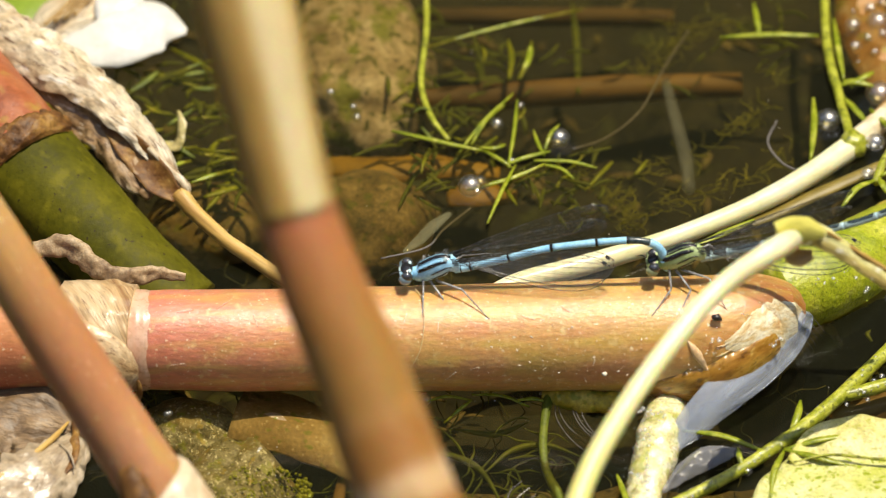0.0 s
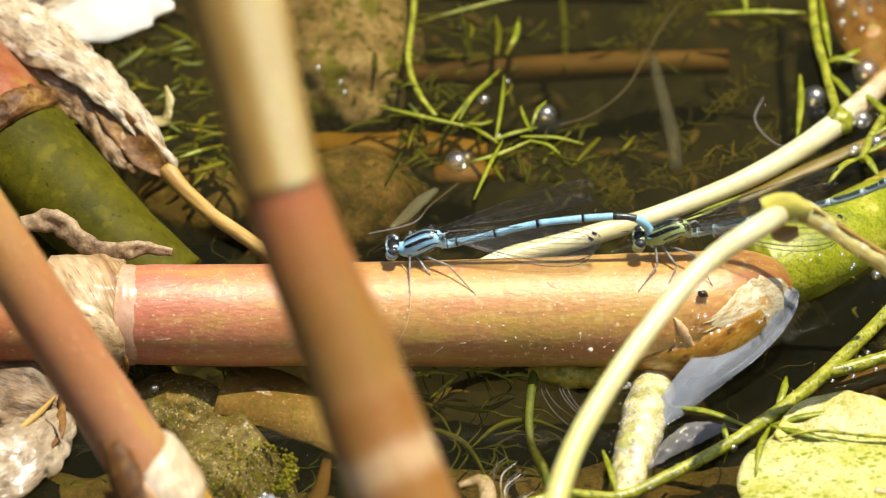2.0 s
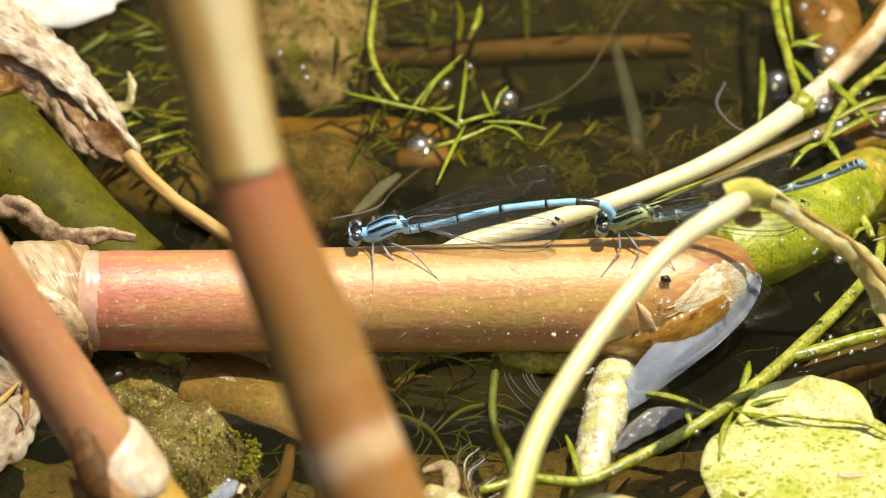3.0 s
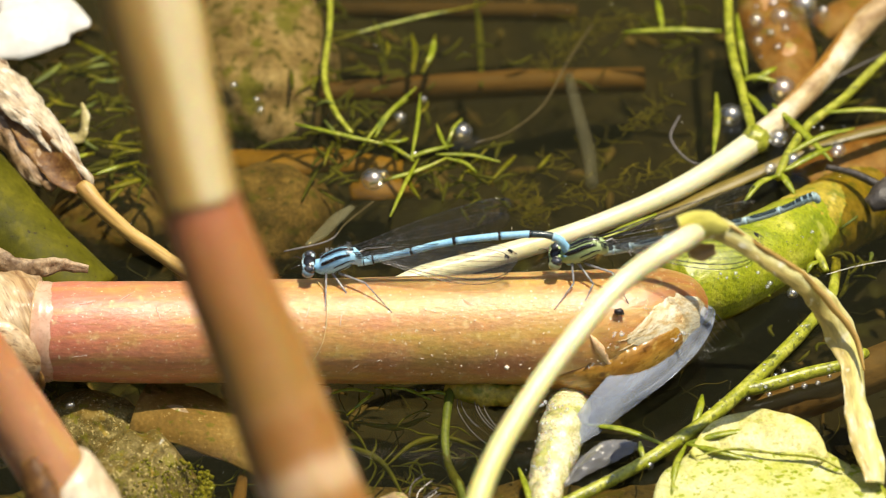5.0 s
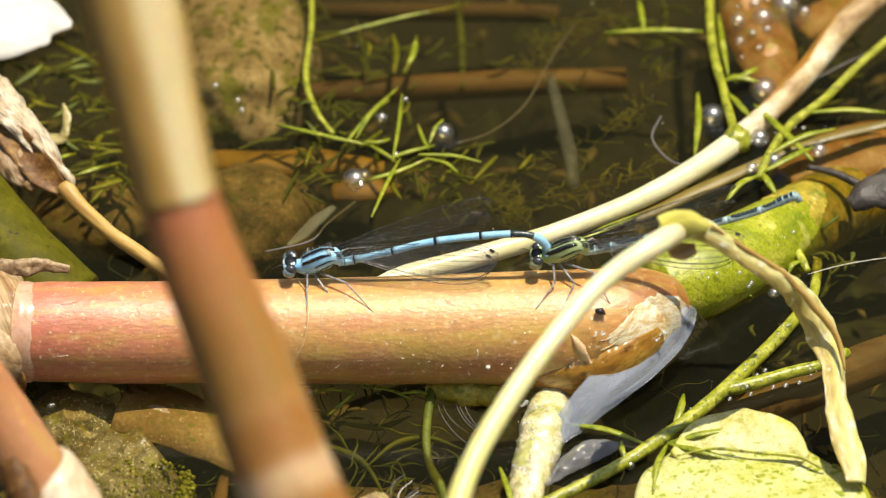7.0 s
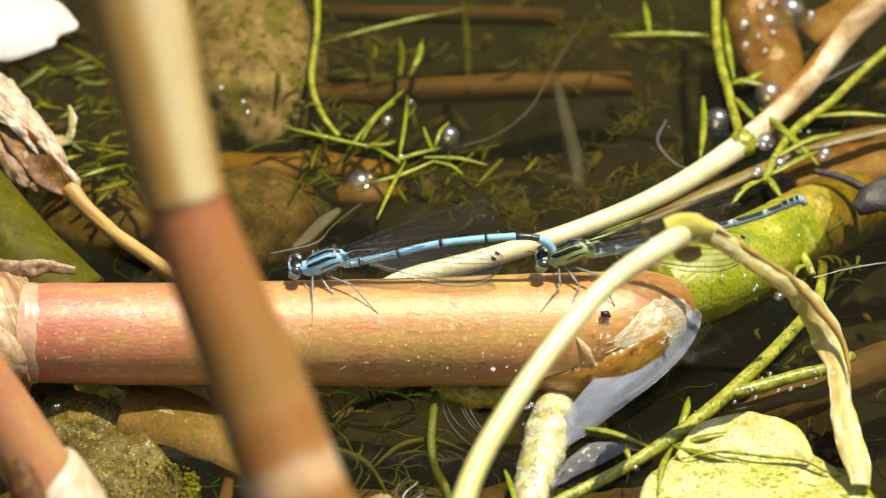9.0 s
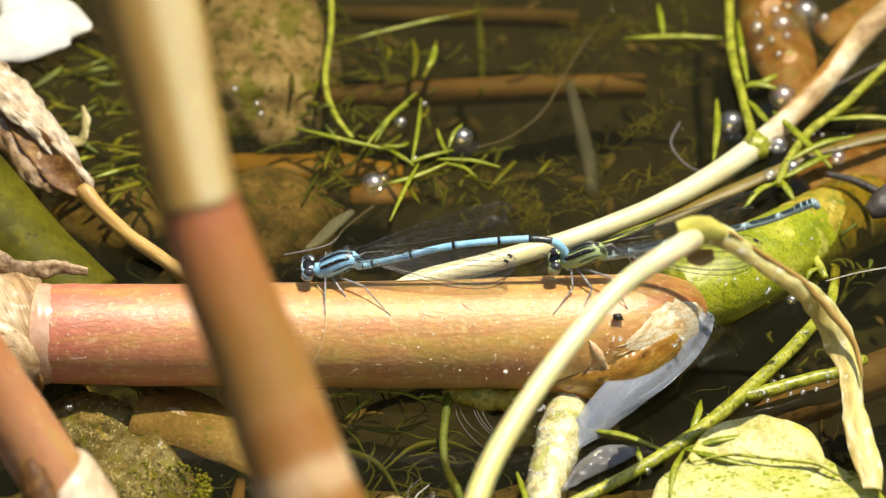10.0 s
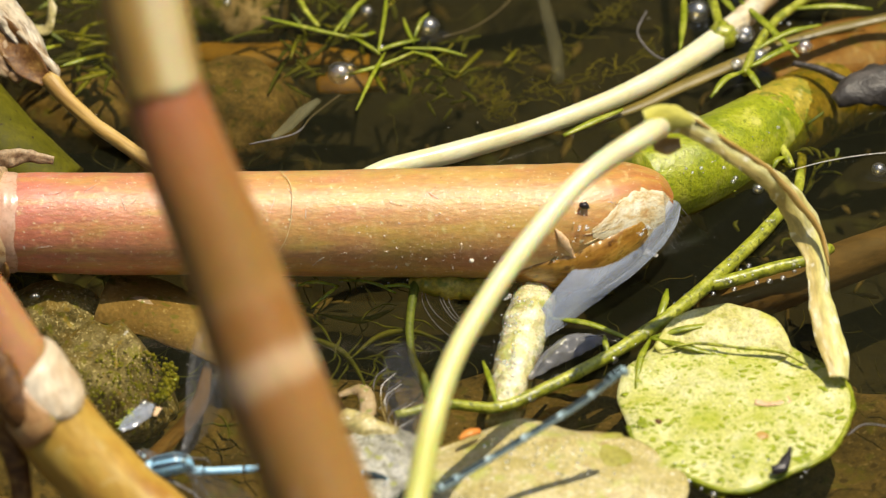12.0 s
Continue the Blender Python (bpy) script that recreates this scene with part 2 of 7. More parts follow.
# sides paint the sun's cream highlight and the browner shaded side
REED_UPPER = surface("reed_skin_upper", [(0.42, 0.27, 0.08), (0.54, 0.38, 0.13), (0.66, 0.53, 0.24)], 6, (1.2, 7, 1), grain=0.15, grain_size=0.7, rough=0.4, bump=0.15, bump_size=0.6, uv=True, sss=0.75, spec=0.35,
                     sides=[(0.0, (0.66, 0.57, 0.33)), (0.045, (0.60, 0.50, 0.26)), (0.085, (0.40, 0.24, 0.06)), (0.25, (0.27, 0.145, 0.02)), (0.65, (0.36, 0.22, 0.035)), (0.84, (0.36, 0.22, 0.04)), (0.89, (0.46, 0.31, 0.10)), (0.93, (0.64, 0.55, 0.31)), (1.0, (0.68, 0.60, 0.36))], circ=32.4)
REED_LOWER = surface("reed_skin_lower", [(0.5, 0.5, 0.5), (0.56, 0.56, 0.56)], 5, (1, 4, 1), grain=0.15, grain_size=0.6, rough=0.42, bump=0.15, bump_size=0.6, uv=True, sss=0.75, spec=0.35,
                     length=126, bands=[(0.0, (0.40, 0.14, 0.065)), (0.06, (0.37, 0.155, 0.048)), (0.13, (0.34, 0.165, 0.04)), (0.19, (0.33, 0.175, 0.042)), (0.205, (0.38, 0.20, 0.06)), (0.22, (0.33, 0.15, 0.034)), (0.248, (0.35, 0.17, 0.045)), (0.262, (0.58, 0.40, 0.22)), (0.278, (0.56, 0.38, 0.20)),
                                        (0.292, (0.36, 0.17, 0.045)), (0.34, (0.34, 0.18, 0.045)), (1.0, (0.34, 0.185, 0.046))],
                     spots=[((0.60, 0.43, 0.24), 1.6, 0.66, 0.73, 0.7, (1, 2, 1)), ((0.26, 0.17, 0.03), 6.0, 0.56, 0.70, 0.5, (1, 4, 1))])
NEAR_LOW = surface("pink_stem_skin", [(0.5, 0.5, 0.5), (0.56, 0.56, 0.56)], 5, (1, 4, 1), grain=0.15, grain_size=0.6, rough=0.4, bump=0.2, bump_size=0.6, uv=True, sss=0.75, spec=0.35,
                   length=62, bands=[(0.0, (0.44, 0.33, 0.09)), (0.40, (0.45, 0.30, 0.10)), (0.60, (0.44, 0.235, 0.085)), (0.78, (0.43, 0.19, 0.08)), (1.0, (0.45, 0.22, 0.10))],
                   spots=[((0.74, 0.56, 0.34), 0.45, 0.67, 0.72, 0.85, (1, 2.5, 1)), ((0.46, 0.32, 0.08), 4.0, 0.56, 0.70, 0.5, (1, 3, 1))])
CREAM_SHEATH = surface("cream_sheath", [(0.54, 0.37, 0.20), (0.74, 0.61, 0.42), (0.83, 0.74, 0.58)], 2.2, (1, 7, 1), uv=True, grain=0.3, grain_size=0.4, rough=0.35, bump=0.7, bump_size=0.6, coat=0.4, spots=[((0.46, 0.26, 0.11), 1.6, 0.60, 0.70, 0.7, (1, 5, 1)), ((0.36, 0.20, 0.09), 0.35, 0.64, 0.69, 0.7, (1, 9, 1))])
# upper cream bands paint sunlight glowing through the stalk; green base is natural
ARCH = surface("petiole_skin", [(0.46, 0.46, 0.46), (0.56, 0.56, 0.56)], 5, (1, 5, 1), grain=0.12, grain_size=0.5, rough=0.35, bump=0.15, bump_size=0.5, sss=0.6, uv=True, length=78,
               bands=[(0.0, (0.56, 0.58, 0.12)), (0.35, (0.66, 0.66, 0.20)), (0.55, (0.78, 0.76, 0.34)), (0.75, (0.86, 0.83, 0.50)), (1.0, (0.84, 0.80, 0.48))])
WITHER = surface("withered_blade", [(0.62, 0.52, 0.15), (0.80, 0.73, 0.27), (0.87, 0.83, 0.46)], 3.2, (1, 5, 1), uv=True, grain=0.35, grain_size=0.45, rough=0.4, bump=0.7, bump_size=0.5, through=0.12, circ=6.5,
                 sides=[(0.0, (0.52, 0.40, 0.11)), (0.04, (0.72, 0.62, 0.22)), (0.13, (0.87, 0.86, 0.52)), (0.22, (0.72, 0.68, 0.20)), (0.36, (0.86, 0.83, 0.42)), (0.44, (0.70, 0.60, 0.20)), (0.5, (0.52, 0.38, 0.11)), (1.0, (0.5, 0.36, 0.1))],
                 spots=[((0.50, 0.35, 0.09), 1.2, 0.63, 0.70, 0.5, (1, 3, 1)), ((0.90, 0.87, 0.66), 1.4, 0.58, 0.66, 0.85, (1, 2, 1)), ((0.62, 0.58, 0.12), 4.0, 0.55, 0.68, 0.6, (1, 3, 1))])
CREAM = surface("cream_stem_skin", [(0.62, 0.57, 0.26), (0.76, 0.72, 0.44), (0.82, 0.80, 0.58)], 6, (3, 3, 1), grain=0.14, grain_size=0.5, rough=0.35, bump=0.2, bump_size=0.5, sss=0.2)
CREAM_BROWN = surface("cream_stem_worn", [(0.22, 0.11, 0.04), (0.54, 0.40, 0.20), (0.76, 0.70, 0.50), (0.84, 0.80, 0.64)], 5.0, (2, 2, 1), grain=0.3, grain_size=0.5, rough=0.4, bump=0.4, bump_size=0.5)
WEED = surface("weed_green", [(0.14, 0.19, 0.007), (0.29, 0.34, 0.013), (0.48, 0.49, 0.055)], 2.2, grain=0.3, grain_size=0.4, rough=0.32, bump=0.4, bump_size=0.4, through=0.2, spots=[((0.60, 0.58, 0.14), 1.0, 0.62, 0.70, 0.6), ((0.08, 0.11, 0.006), 0.8, 0.62, 0.70, 0.7)])
WEED_DARK = surface("weed_sunken", [(0.06, 0.08, 0.005), (0.12, 0.15, 0.008), (0.21, 0.23, 0.016)], 3, grain=0.35, grain_size=0.5, rough=0.6, bump=0.3, bump_size=0.4, through=0.25)
STRAND = surface("strand_skin", [(0.16, 0.19, 0.010), (0.35, 0.37, 0.025), (0.54, 0.54, 0.09)], 1.6, grain=0.4, grain_size=0.4, rough=0.35, bump=0.5, bump_size=0.4, spots=[((0.10, 0.11, 0.012), 0.9, 0.58, 0.66, 0.85)], coat=0.3)
ALGAE_SPECK = surface("algae_speck", [(0.26, 0.35, 0.008), (0.36, 0.43, 0.014), (0.46, 0.50, 0.04)], 1.5, grain=0.3, grain_size=0.3, rough=0.4, bump=0.3, bump_size=0.3, through=0.2)
PAD = surface("floating_leaf", [(0.52, 0.53, 0.08), (0.67, 0.66, 0.22), (0.78, 0.76, 0.42)], 3.5, grain=0.32, grain_size=0.35, rough=0.38, bump=0.45, bump_size=0.7, through=0.15, coat=0.2, spots=[((0.42, 0.47, 0.02), 4.5, 0.56, 0.70, 0.55), ((0.30, 0.38, 0.01), 0.75, 0.63, 0.68, 0.75), ((0.30, 0.40, 0.014), 0.4, 0.63, 0.69, 0.7), ((0.25, 0.18, 0.04), 0.5, 0.68, 0.73, 0.8), ((0.84, 0.82, 0.58), 0.5, 0.68, 0.73, 0.8)])
PALE_LEAF = surface("pale_dead_leaf", [(0.42, 0.35, 0.09), (0.60, 0.50, 0.20), (0.72, 0.62, 0.36)], 4, grain=0.4, grain_size=0.45, rough=0.42, bump=1.0, bump_size=1.1, through=0.1, coat=0.6, coat_rough=0.25, spots=[((0.42, 0.46, 0.05), 4, 0.56, 0.68, 0.7), ((0.36, 0.22, 0.08), 3, 0.62, 0.72, 0.6), ((0.88, 0.85, 0.70), 0.5, 0.64, 0.70, 0.8), ((0.30, 0.30, 0.04), 0.6, 0.66, 0.71, 0.7)])
PETAL = surface("bleached_leaf", [(0.77, 0.75, 0.66), (0.86, 0.85, 0.80)], 6, grain=0.1, grain_size=0.8, rough=0.35, bump=0.3, bump_size=1.0, through=0.3)
DRY = surface("dry_leaf", [(0.22, 0.12, 0.05), (0.58, 0.45, 0.27), (0.78, 0.69, 0.51), (0.84, 0.79, 0.66)], 4.0, (1, 3.5, 1), grain=0.55, grain_size=0.35, rough=0.45, bump=1.0, bump_size=0.5, bump_stretch=(1, 5, 1), distort=1.2, through=0.12, uv=True, spots=[((0.30, 0.18, 0.09), 2.0, 0.58, 0.66, 0.8, (1, 3, 1)), ((0.14, 0.07, 0.03), 0.35, 0.60, 0.66, 0.9, (1, 7, 1)), ((0.90, 0.86, 0.75), 1.2, 0.60, 0.68, 0.8, (1, 3, 1))])
# shaded copy of DRY: the fold's shade is put into the colour
DRY_SHADED = surface("dry_leaf_shaded", [(0.10, 0.05, 0.02), (0.32, 0.20, 0.09), (0.56, 0.43, 0.26)], 2.5, (1, 3, 1), grain=0.55, grain_size=0.35, rough=0.5, bump=1.0, bump_size=0.6, distort=1.2, uv=True, spots=[((0.08, 0.04, 0.015), 0.35, 0.60, 0.66, 0.9, (1, 7, 1)), ((0.70, 0.58, 0.42), 0.5, 0.62, 0.68, 0.8, (1, 5, 1))])
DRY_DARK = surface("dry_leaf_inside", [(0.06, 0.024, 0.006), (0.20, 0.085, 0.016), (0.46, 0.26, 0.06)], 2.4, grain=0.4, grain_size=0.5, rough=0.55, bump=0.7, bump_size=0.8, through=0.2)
STALK = surface("dry_stalk", [(0.26, 0.12, 0.025), (0.54, 0.34, 0.09), (0.68, 0.52, 0.22)], 1.6, (1, 10, 1), uv=True, grain=0.3, grain_size=0.4, rough=0.4, bump=0.35, bump_size=0.5)
TENDRIL = surface("withered_tendril", [(0.14, 0.08, 0.04), (0.38, 0.27, 0.15), (0.55, 0.43, 0.28)], 2, grain=0.4, grain_size=0.4, rough=0.6, bump=0.8, bump_size=0.6)
GREEN_STALK = surface("broad_green_stalk", [(0.050, 0.050, 0.002), (0.085, 0.080, 0.003), (0.125, 0.112, 0.006)], 7, (1, 1, 3), grain=0.3, grain_size=0.8, rough=0.6, bump=0.3, bump_size=0.8, spots=[((0.03, 0.02, 0.008), 0.7, 0.68, 0.71, 0.9), ((0.17, 0.15, 0.008), 2.5, 0.58, 0.70, 0.5)], spec=0.12)
RED_STALK = surface("red_stalk", [(0.20, 0.05, 0.015), (0.34, 0.10, 0.035), (0.40, 0.16, 0.06)], 4, grain=0.25, grain_size=0.6, rough=0.4, bump=0.3, bump_size=0.6, spots=[((0.34, 0.24, 0.04), 3.0, 0.58, 0.7, 0.6)])
ROCK = surface("mossy_rock", [(0.12, 0.10, 0.035), (0.26, 0.24, 0.15), (0.46, 0.44, 0.37)], 1.6, grain=0.75, grain_size=0.35, rough=0.45, bump=1.0, bump_size=0.6, coat=0.5, coat_rough=0.25, spots=[((0.24, 0.17, 0.04), 5.0, 0.54, 0.66, 0.8), ((0.22, 0.25, 0.012), 1.3, 0.57, 0.66, 0.8), ((0.76, 0.74, 0.66), 0.4, 0.60, 0.66, 0.9), ((0.06, 0.05, 0.02), 1.8, 0.62, 0.74, 0.6), ((0.40, 0.30, 0.06), 0.9, 0.62, 0.70, 0.7)])
ROCK_TAN = surface("tan_pebble", [(0.08, 0.06, 0.018), (0.18, 0.125, 0.042), (0.30, 0.215, 0.09)], 3, grain=0.55, grain_size=0.45, rough=0.85, bump=0.8, bump_size=0.7, spots=[((0.11, 0.12, 0.012), 1.6, 0.56, 0.66, 0.7), ((0.05, 0.05, 0.012), 0.8, 0.60, 0.68, 0.7)])
ROCK_GREY = surface("grey_slab", [(0.20, 0.14, 0.07), (0.42, 0.33, 0.22), (0.62, 0.53, 0.42)], 5, grain=0.5, grain_size=0.5, rough=0.7, bump=0.8, bump_size=0.8, spots=[((0.09, 0.10, 0.010), 1.4, 0.55, 0.62, 0.85), ((0.62, 0.52, 0.44), 3.0, 0.58, 0.70, 0.6), ((0.16, 0.19, 0.010), 4.0, 0.54, 0.64, 0.85), ((0.05, 0.045, 0.02), 0.7, 0.62, 0.68, 0.85)])
SUNK_STEM = surface("sunken_stem", [(0.06, 0.030, 0.007), (0.145, 0.078, 0.018), (0.23, 0.135, 0.04)], 6, (4, 1, 1), grain=0.25, grain_size=0.6, rough=0.7, bump=0.3, bump_size=0.6)
SUNK_AMBER = surface("sunken_amber_leaf", [(0.14, 0.07, 0.006), (0.30, 0.17, 0.012), (0.42, 0.25, 0.025)], 6, (2, 1, 1), grain=0.25, grain_size=0.6, rough=0.6, bump=0.3, bump_size=0.8)
SUNK_ORANGE = surface("sunken_orange_leaf", [(0.26, 0.12, 0.03), (0.42, 0.22, 0.08), (0.54, 0.36, 0.18)], 4, grain=0.3, grain_size=0.6, rough=0.5, bump=0.5, bump_size=0.8, spots=[((0.24, 0.24, 0.02), 2.4, 0.56, 0.68, 0.7), ((0.62, 0.52, 0.40), 2.0, 0.60, 0.70, 0.6)])
SUNK_PALE = surface("sunken_pale_leaf", [(0.24, 0.15, 0.055), (0.40, 0.28, 0.13), (0.54, 0.44, 0.28)], 7, grain=0.35, grain_size=0.5, rough=0.6, bump=0.6, bump_size=0.8, spots=[((0.18, 0.20, 0.02), 1.2, 0.60, 0.66, 0.8), ((0.10, 0.06, 0.02), 3.0, 0.62, 0.72, 0.6), ((0.66, 0.58, 0.42), 0.5, 0.66, 0.71, 0.8)])
DARK_LEAF = surface("dark_rotten_leaf", [(0.02, 0.017, 0.013), (0.05, 0.042, 0.034), (0.11, 0.09, 0.075)], 3, grain=0.4, grain_size=0.5, rough=0.5, bump=0.6, bump_size=0.7)
GHOST = surface("pale_streak", [(0.10, 0.09, 0.085), (0.22, 0.20, 0.19)], 4, grain=0.2, grain_size=0.6, rough=0.6, bump=0.2, bump_size=0.6)
BLUE = surface("damsel_blue", [(0.25, 0.56, 0.84), (0.41, 0.71, 0.91)], 2, grain=0.12, grain_size=0.3, rough=0.28, bump=0.15, bump_size=0.25, spec=0.6)
BLACK = surface("damsel_black", [(0.008, 0.008, 0.010), (0.02, 0.02, 0.024)], 2, grain=0.2, grain_size=0.3, rough=0.22, bump=0.1, bump_size=0.2, spec=0.6)
GREEN = surface("damsel_green", [(0.32, 0.44, 0.15), (0.48, 0.58, 0.30)], 2, grain=0.1, grain_size=0.3, rough=0.3, bump=0.1, bump_size=0.2)
TEAL = surface("damsel_teal", [(0.22, 0.34, 0.36), (0.44, 0.55, 0.54)], 2, grain=0.1, grain_size=0.3, rough=0.22, bump=0.1, bump_size=0.2)
STEEL = surface("damsel_bronze", [(0.02, 0.035, 0.04), (0.05, 0.075, 0.08)], 2, grain=0.2, grain_size=0.3, rough=0.25, bump=0.1, bump_size=0.2, spec=0.7)
EYE = surface("damsel_eye", [(0.02, 0.022, 0.026), (0.05, 0.05, 0.05)], 1, grain=0.2, grain_size=0.2, rough=0.15, bump=0, spec=0.9, coat=1.0)
EYE_LOW = surface("damsel_eye_low", [(0.09, 0.15, 0.20), (0.20, 0.31, 0.38)], 1, grain=0.2, grain_size=0.2, rough=0.2, bump=0, spec=0.8, coat=0.8)
EYE_GREEN = surface("damsel_eye_green", [(0.16, 0.20, 0.10), (0.32, 0.36, 0.20)], 1, grain=0.2, grain_size=0.2, rough=0.2, bump=0, spec=0.8, coat=0.8)
PALE_BLUE = surface("damsel_ring", [(0.42, 0.62, 0.70), (0.56, 0.74, 0.80)], 2, grain=0.08, grain_size=0.3, rough=0.3, bump=0)
GREY_LEG = surface("damsel_leg", [(0.10, 0.10, 0.11), (0.42, 0.42, 0.42)], 1.0, grain=0.2, grain_size=0.3, rough=0.25, bump=0, spec=0.7)
SEED = surface("dark_seed", [(0.012, 0.010, 0.012), (0.04, 0.032, 0.03)], 1, grain=0.4, grain_size=0.3, rough=0.3, bump=0.4, bump_size=0.3)
FLAKE = surface("tan_flake", [(0.60, 0.36, 0.16), (0.78, 0.56, 0.34)], 1.5, grain=0.2, grain_size=0.3, rough=0.4, bump=0.4, bump_size=0.4)
WHITE_FLAKE = surface("white_flake", [(0.66, 0.60, 0.48), (0.80, 0.77, 0.70)], 1.5, grain=0.15, grain_size=0.3, rough=0.4, bump=0.4, bump_size=0.4)
HAIR = surface("hair", [(0.62, 0.48, 0.22), (0.76, 0.64, 0.38)], 2, grain=0.1, rough=0.3, bump=0)
ORANGE = surface("orange_scrap", [(0.66, 0.20, 0.03), (0.76, 0.32, 0.06)], 2, grain=0.2, rough=0.4, bump=0.3)


# ---- mesh helpers, all in millimetres ----
def P(*c):
    return Vector(c[0]) if len(c) == 1 else Vector(c)


def spline(pts, n):
    """n points along a smooth curve through the given ones."""
    pts = [Vector(p) for p in pts]
    ext = [pts[0] * 2 - pts[1]] + pts + [pts[-1] * 2 - pts[-2]]
    out, k = [], len(pts) - 1
    for i in range(n):
        u = i / (n - 1) * k
        j = min(int(u), k - 1)
        u -= j
        a, b, c, d = ext[j:j + 4]
        out.append(0.5 * ((2 * b) + (c - a) * u + (2 * a - 5 * b + 4 * c - d) * u * u + (3 * b - a - 3 * c + d) * u ** 3))
    return out


def lerp_list(vals, u):
    if not isinstance(vals, (list, tuple)):
        return vals
    x = u * (len(vals) - 1)
    i = min(int(x), len(vals) - 2)
    x -= i
    return vals[i] * (1 - x) + vals[i + 1] * x


class Build:
    """Collects vertices, faces and UVs of one mesh."""

    def __init__(self):
        self.v, self.f, self.uv = [], [], []

    def quad_grid(self, grid, wrap=False, uvs=None):
        base = len(self.v)
        rows, cols = len(grid), len(grid[0])
        for r in grid:
            self.v.extend(r)
        for i in range(rows - 1):
            for j in range(cols if wrap else cols - 1):
                k = (j + 1) % cols
                self.f.append((base + i * cols + j, base + i * cols + k, base + (i + 1) * cols + k, base + (i + 1) * cols + j))
                if uvs:
                    a, b = uvs
                    self.uv.append(((a(j), b(i)), (a(j + 1), b(i)), (a(j + 1), b(i + 1)), (a(j), b(i + 1))))
                else:
                    self.uv.append(((0, 0),) * 4)
        return base

    def cap(self, ring, flip=False):
        self.f.append(tuple(reversed(ring)) if flip else tuple(ring))
        self.uv.append(((0, 0),) * len(ring))

    def tube(self, pts, radii, n=40, seg=14, flat=1.0, rough=0.0, rough_size=4.0, seed=0.0, up=(0, 0, 1), ribs=0, rib=0.0, twist=0.0):
        sp = spline(pts, n)
        grid, dist, prev = [], [0.0], None
        nrm = Vector(up)
        for i, p in enumerate(sp):
            t = (sp[min(i + 1, n - 1)] - sp[max(i - 1, 0)]).normalized()
            nrm = (nrm - t * nrm.dot(t))
            nrm = nrm.normalized() if nrm.length > 1e-6 else t.orthogonal().normalized()
            side = t.cross(nrm)
            if prev is not None:
                dist.append(dist[-1] + (p - prev).length)
            prev = p
            r = lerp_list(radii, i / (n - 1))
            ring = []
            for j in range(seg):
                a = 2 * math.pi * j / seg + twist * i / n
                d = nrm * math.cos(a) * flat + side * math.sin(a)
                k = 1.0 + (rib * math.cos(ribs * a) if ribs else 0.0)
                if rough:
                    k += rough * noise.noise((p + d * r) / rough_size + Vector((seed, seed, seed)))
                ring.append(p + d * r * k)
            grid.append(ring)
        circ = 2 * math.pi * (sum(radii) / len(radii) if isinstance(radii, (list, tuple)) else radii)
        b = self.quad_grid(grid, True, (lambda j: j / seg * circ * MM, lambda i: dist[i] * MM))
        self.cap([b + j for j in range(seg)], True)
        self.cap([b + (n - 1) * seg + j for j in range(seg)])
        return self

    def patch(self, pts, radii, edge, lift=0.08, n=30, m=8, ragged=0.0, flat=1.0, seed=0.0, fat=0.0, up=(0, 0, 1)):
        """A thin skin on a tube's surface. edge: (u, from degrees, to degrees) along the tube, 0 at the top, 90 at the side."""
        fine = spline(pts, 161)
        frames, nrm = [], Vector(up)
        for i, q in enumerate(fine):
            t = (fine[min(i + 1, 160)] - fine[max(i - 1, 0)]).normalized()
            nrm = (nrm - t * nrm.dot(t)).normalized()
            frames.append((q, nrm.copy(), t.cross(nrm)))
        outer, inner = [], []
        for i in range(n):
            x = i / (n - 1)
            u, lo, hi = (lerp_list([e[k] for e in edge], x) for k in range(3))
            mid, half = (lo + hi) / 2, (hi - lo) / 2
            ra, rb = [], []
            for j in range(m + 1):
                s = 2 * j / m - 1
                jag = ragged * noise.noise(Vector((x * 23, s * 2.5, seed)))
                uu = min(max(u + 0.012 * jag, 0.0), 1.0)
                w = uu * 160
                k = min(int(w), 159)
                q = frames[k][0].lerp(frames[k + 1][0], w - k)
                nn, side = frames[k][1], frames[k][2]
                g = radians(mid + half * s * (1 + jag))
                d = nn * math.cos(g) * flat + side * math.sin(g)
                r = lerp_list(radii, uu)
                h = lift * (1 - s ** 4) * min(1.0, 8 * x, 8 * (1 - x)) + fat * (1 - s * s) * math.sin(math.pi * x)
                ra.append(q + d * (r + h + 0.02))
                rb.append(q + d * (r - 0.35))
            outer.append(ra)
            inner.append(rb)
        grid = [o + list(reversed(v)) for o, v in zip(outer, inner)]
        cols = len(grid[0])
        b0 = self.quad_grid(grid, True, (lambda j: j * 0.4 * MM, lambda i: i * 0.5 * MM))
        self.cap([b0 + j for j in range(cols)], True)
        self.cap([b0 + (n - 1) * cols + j for j in range(cols)])
        return self

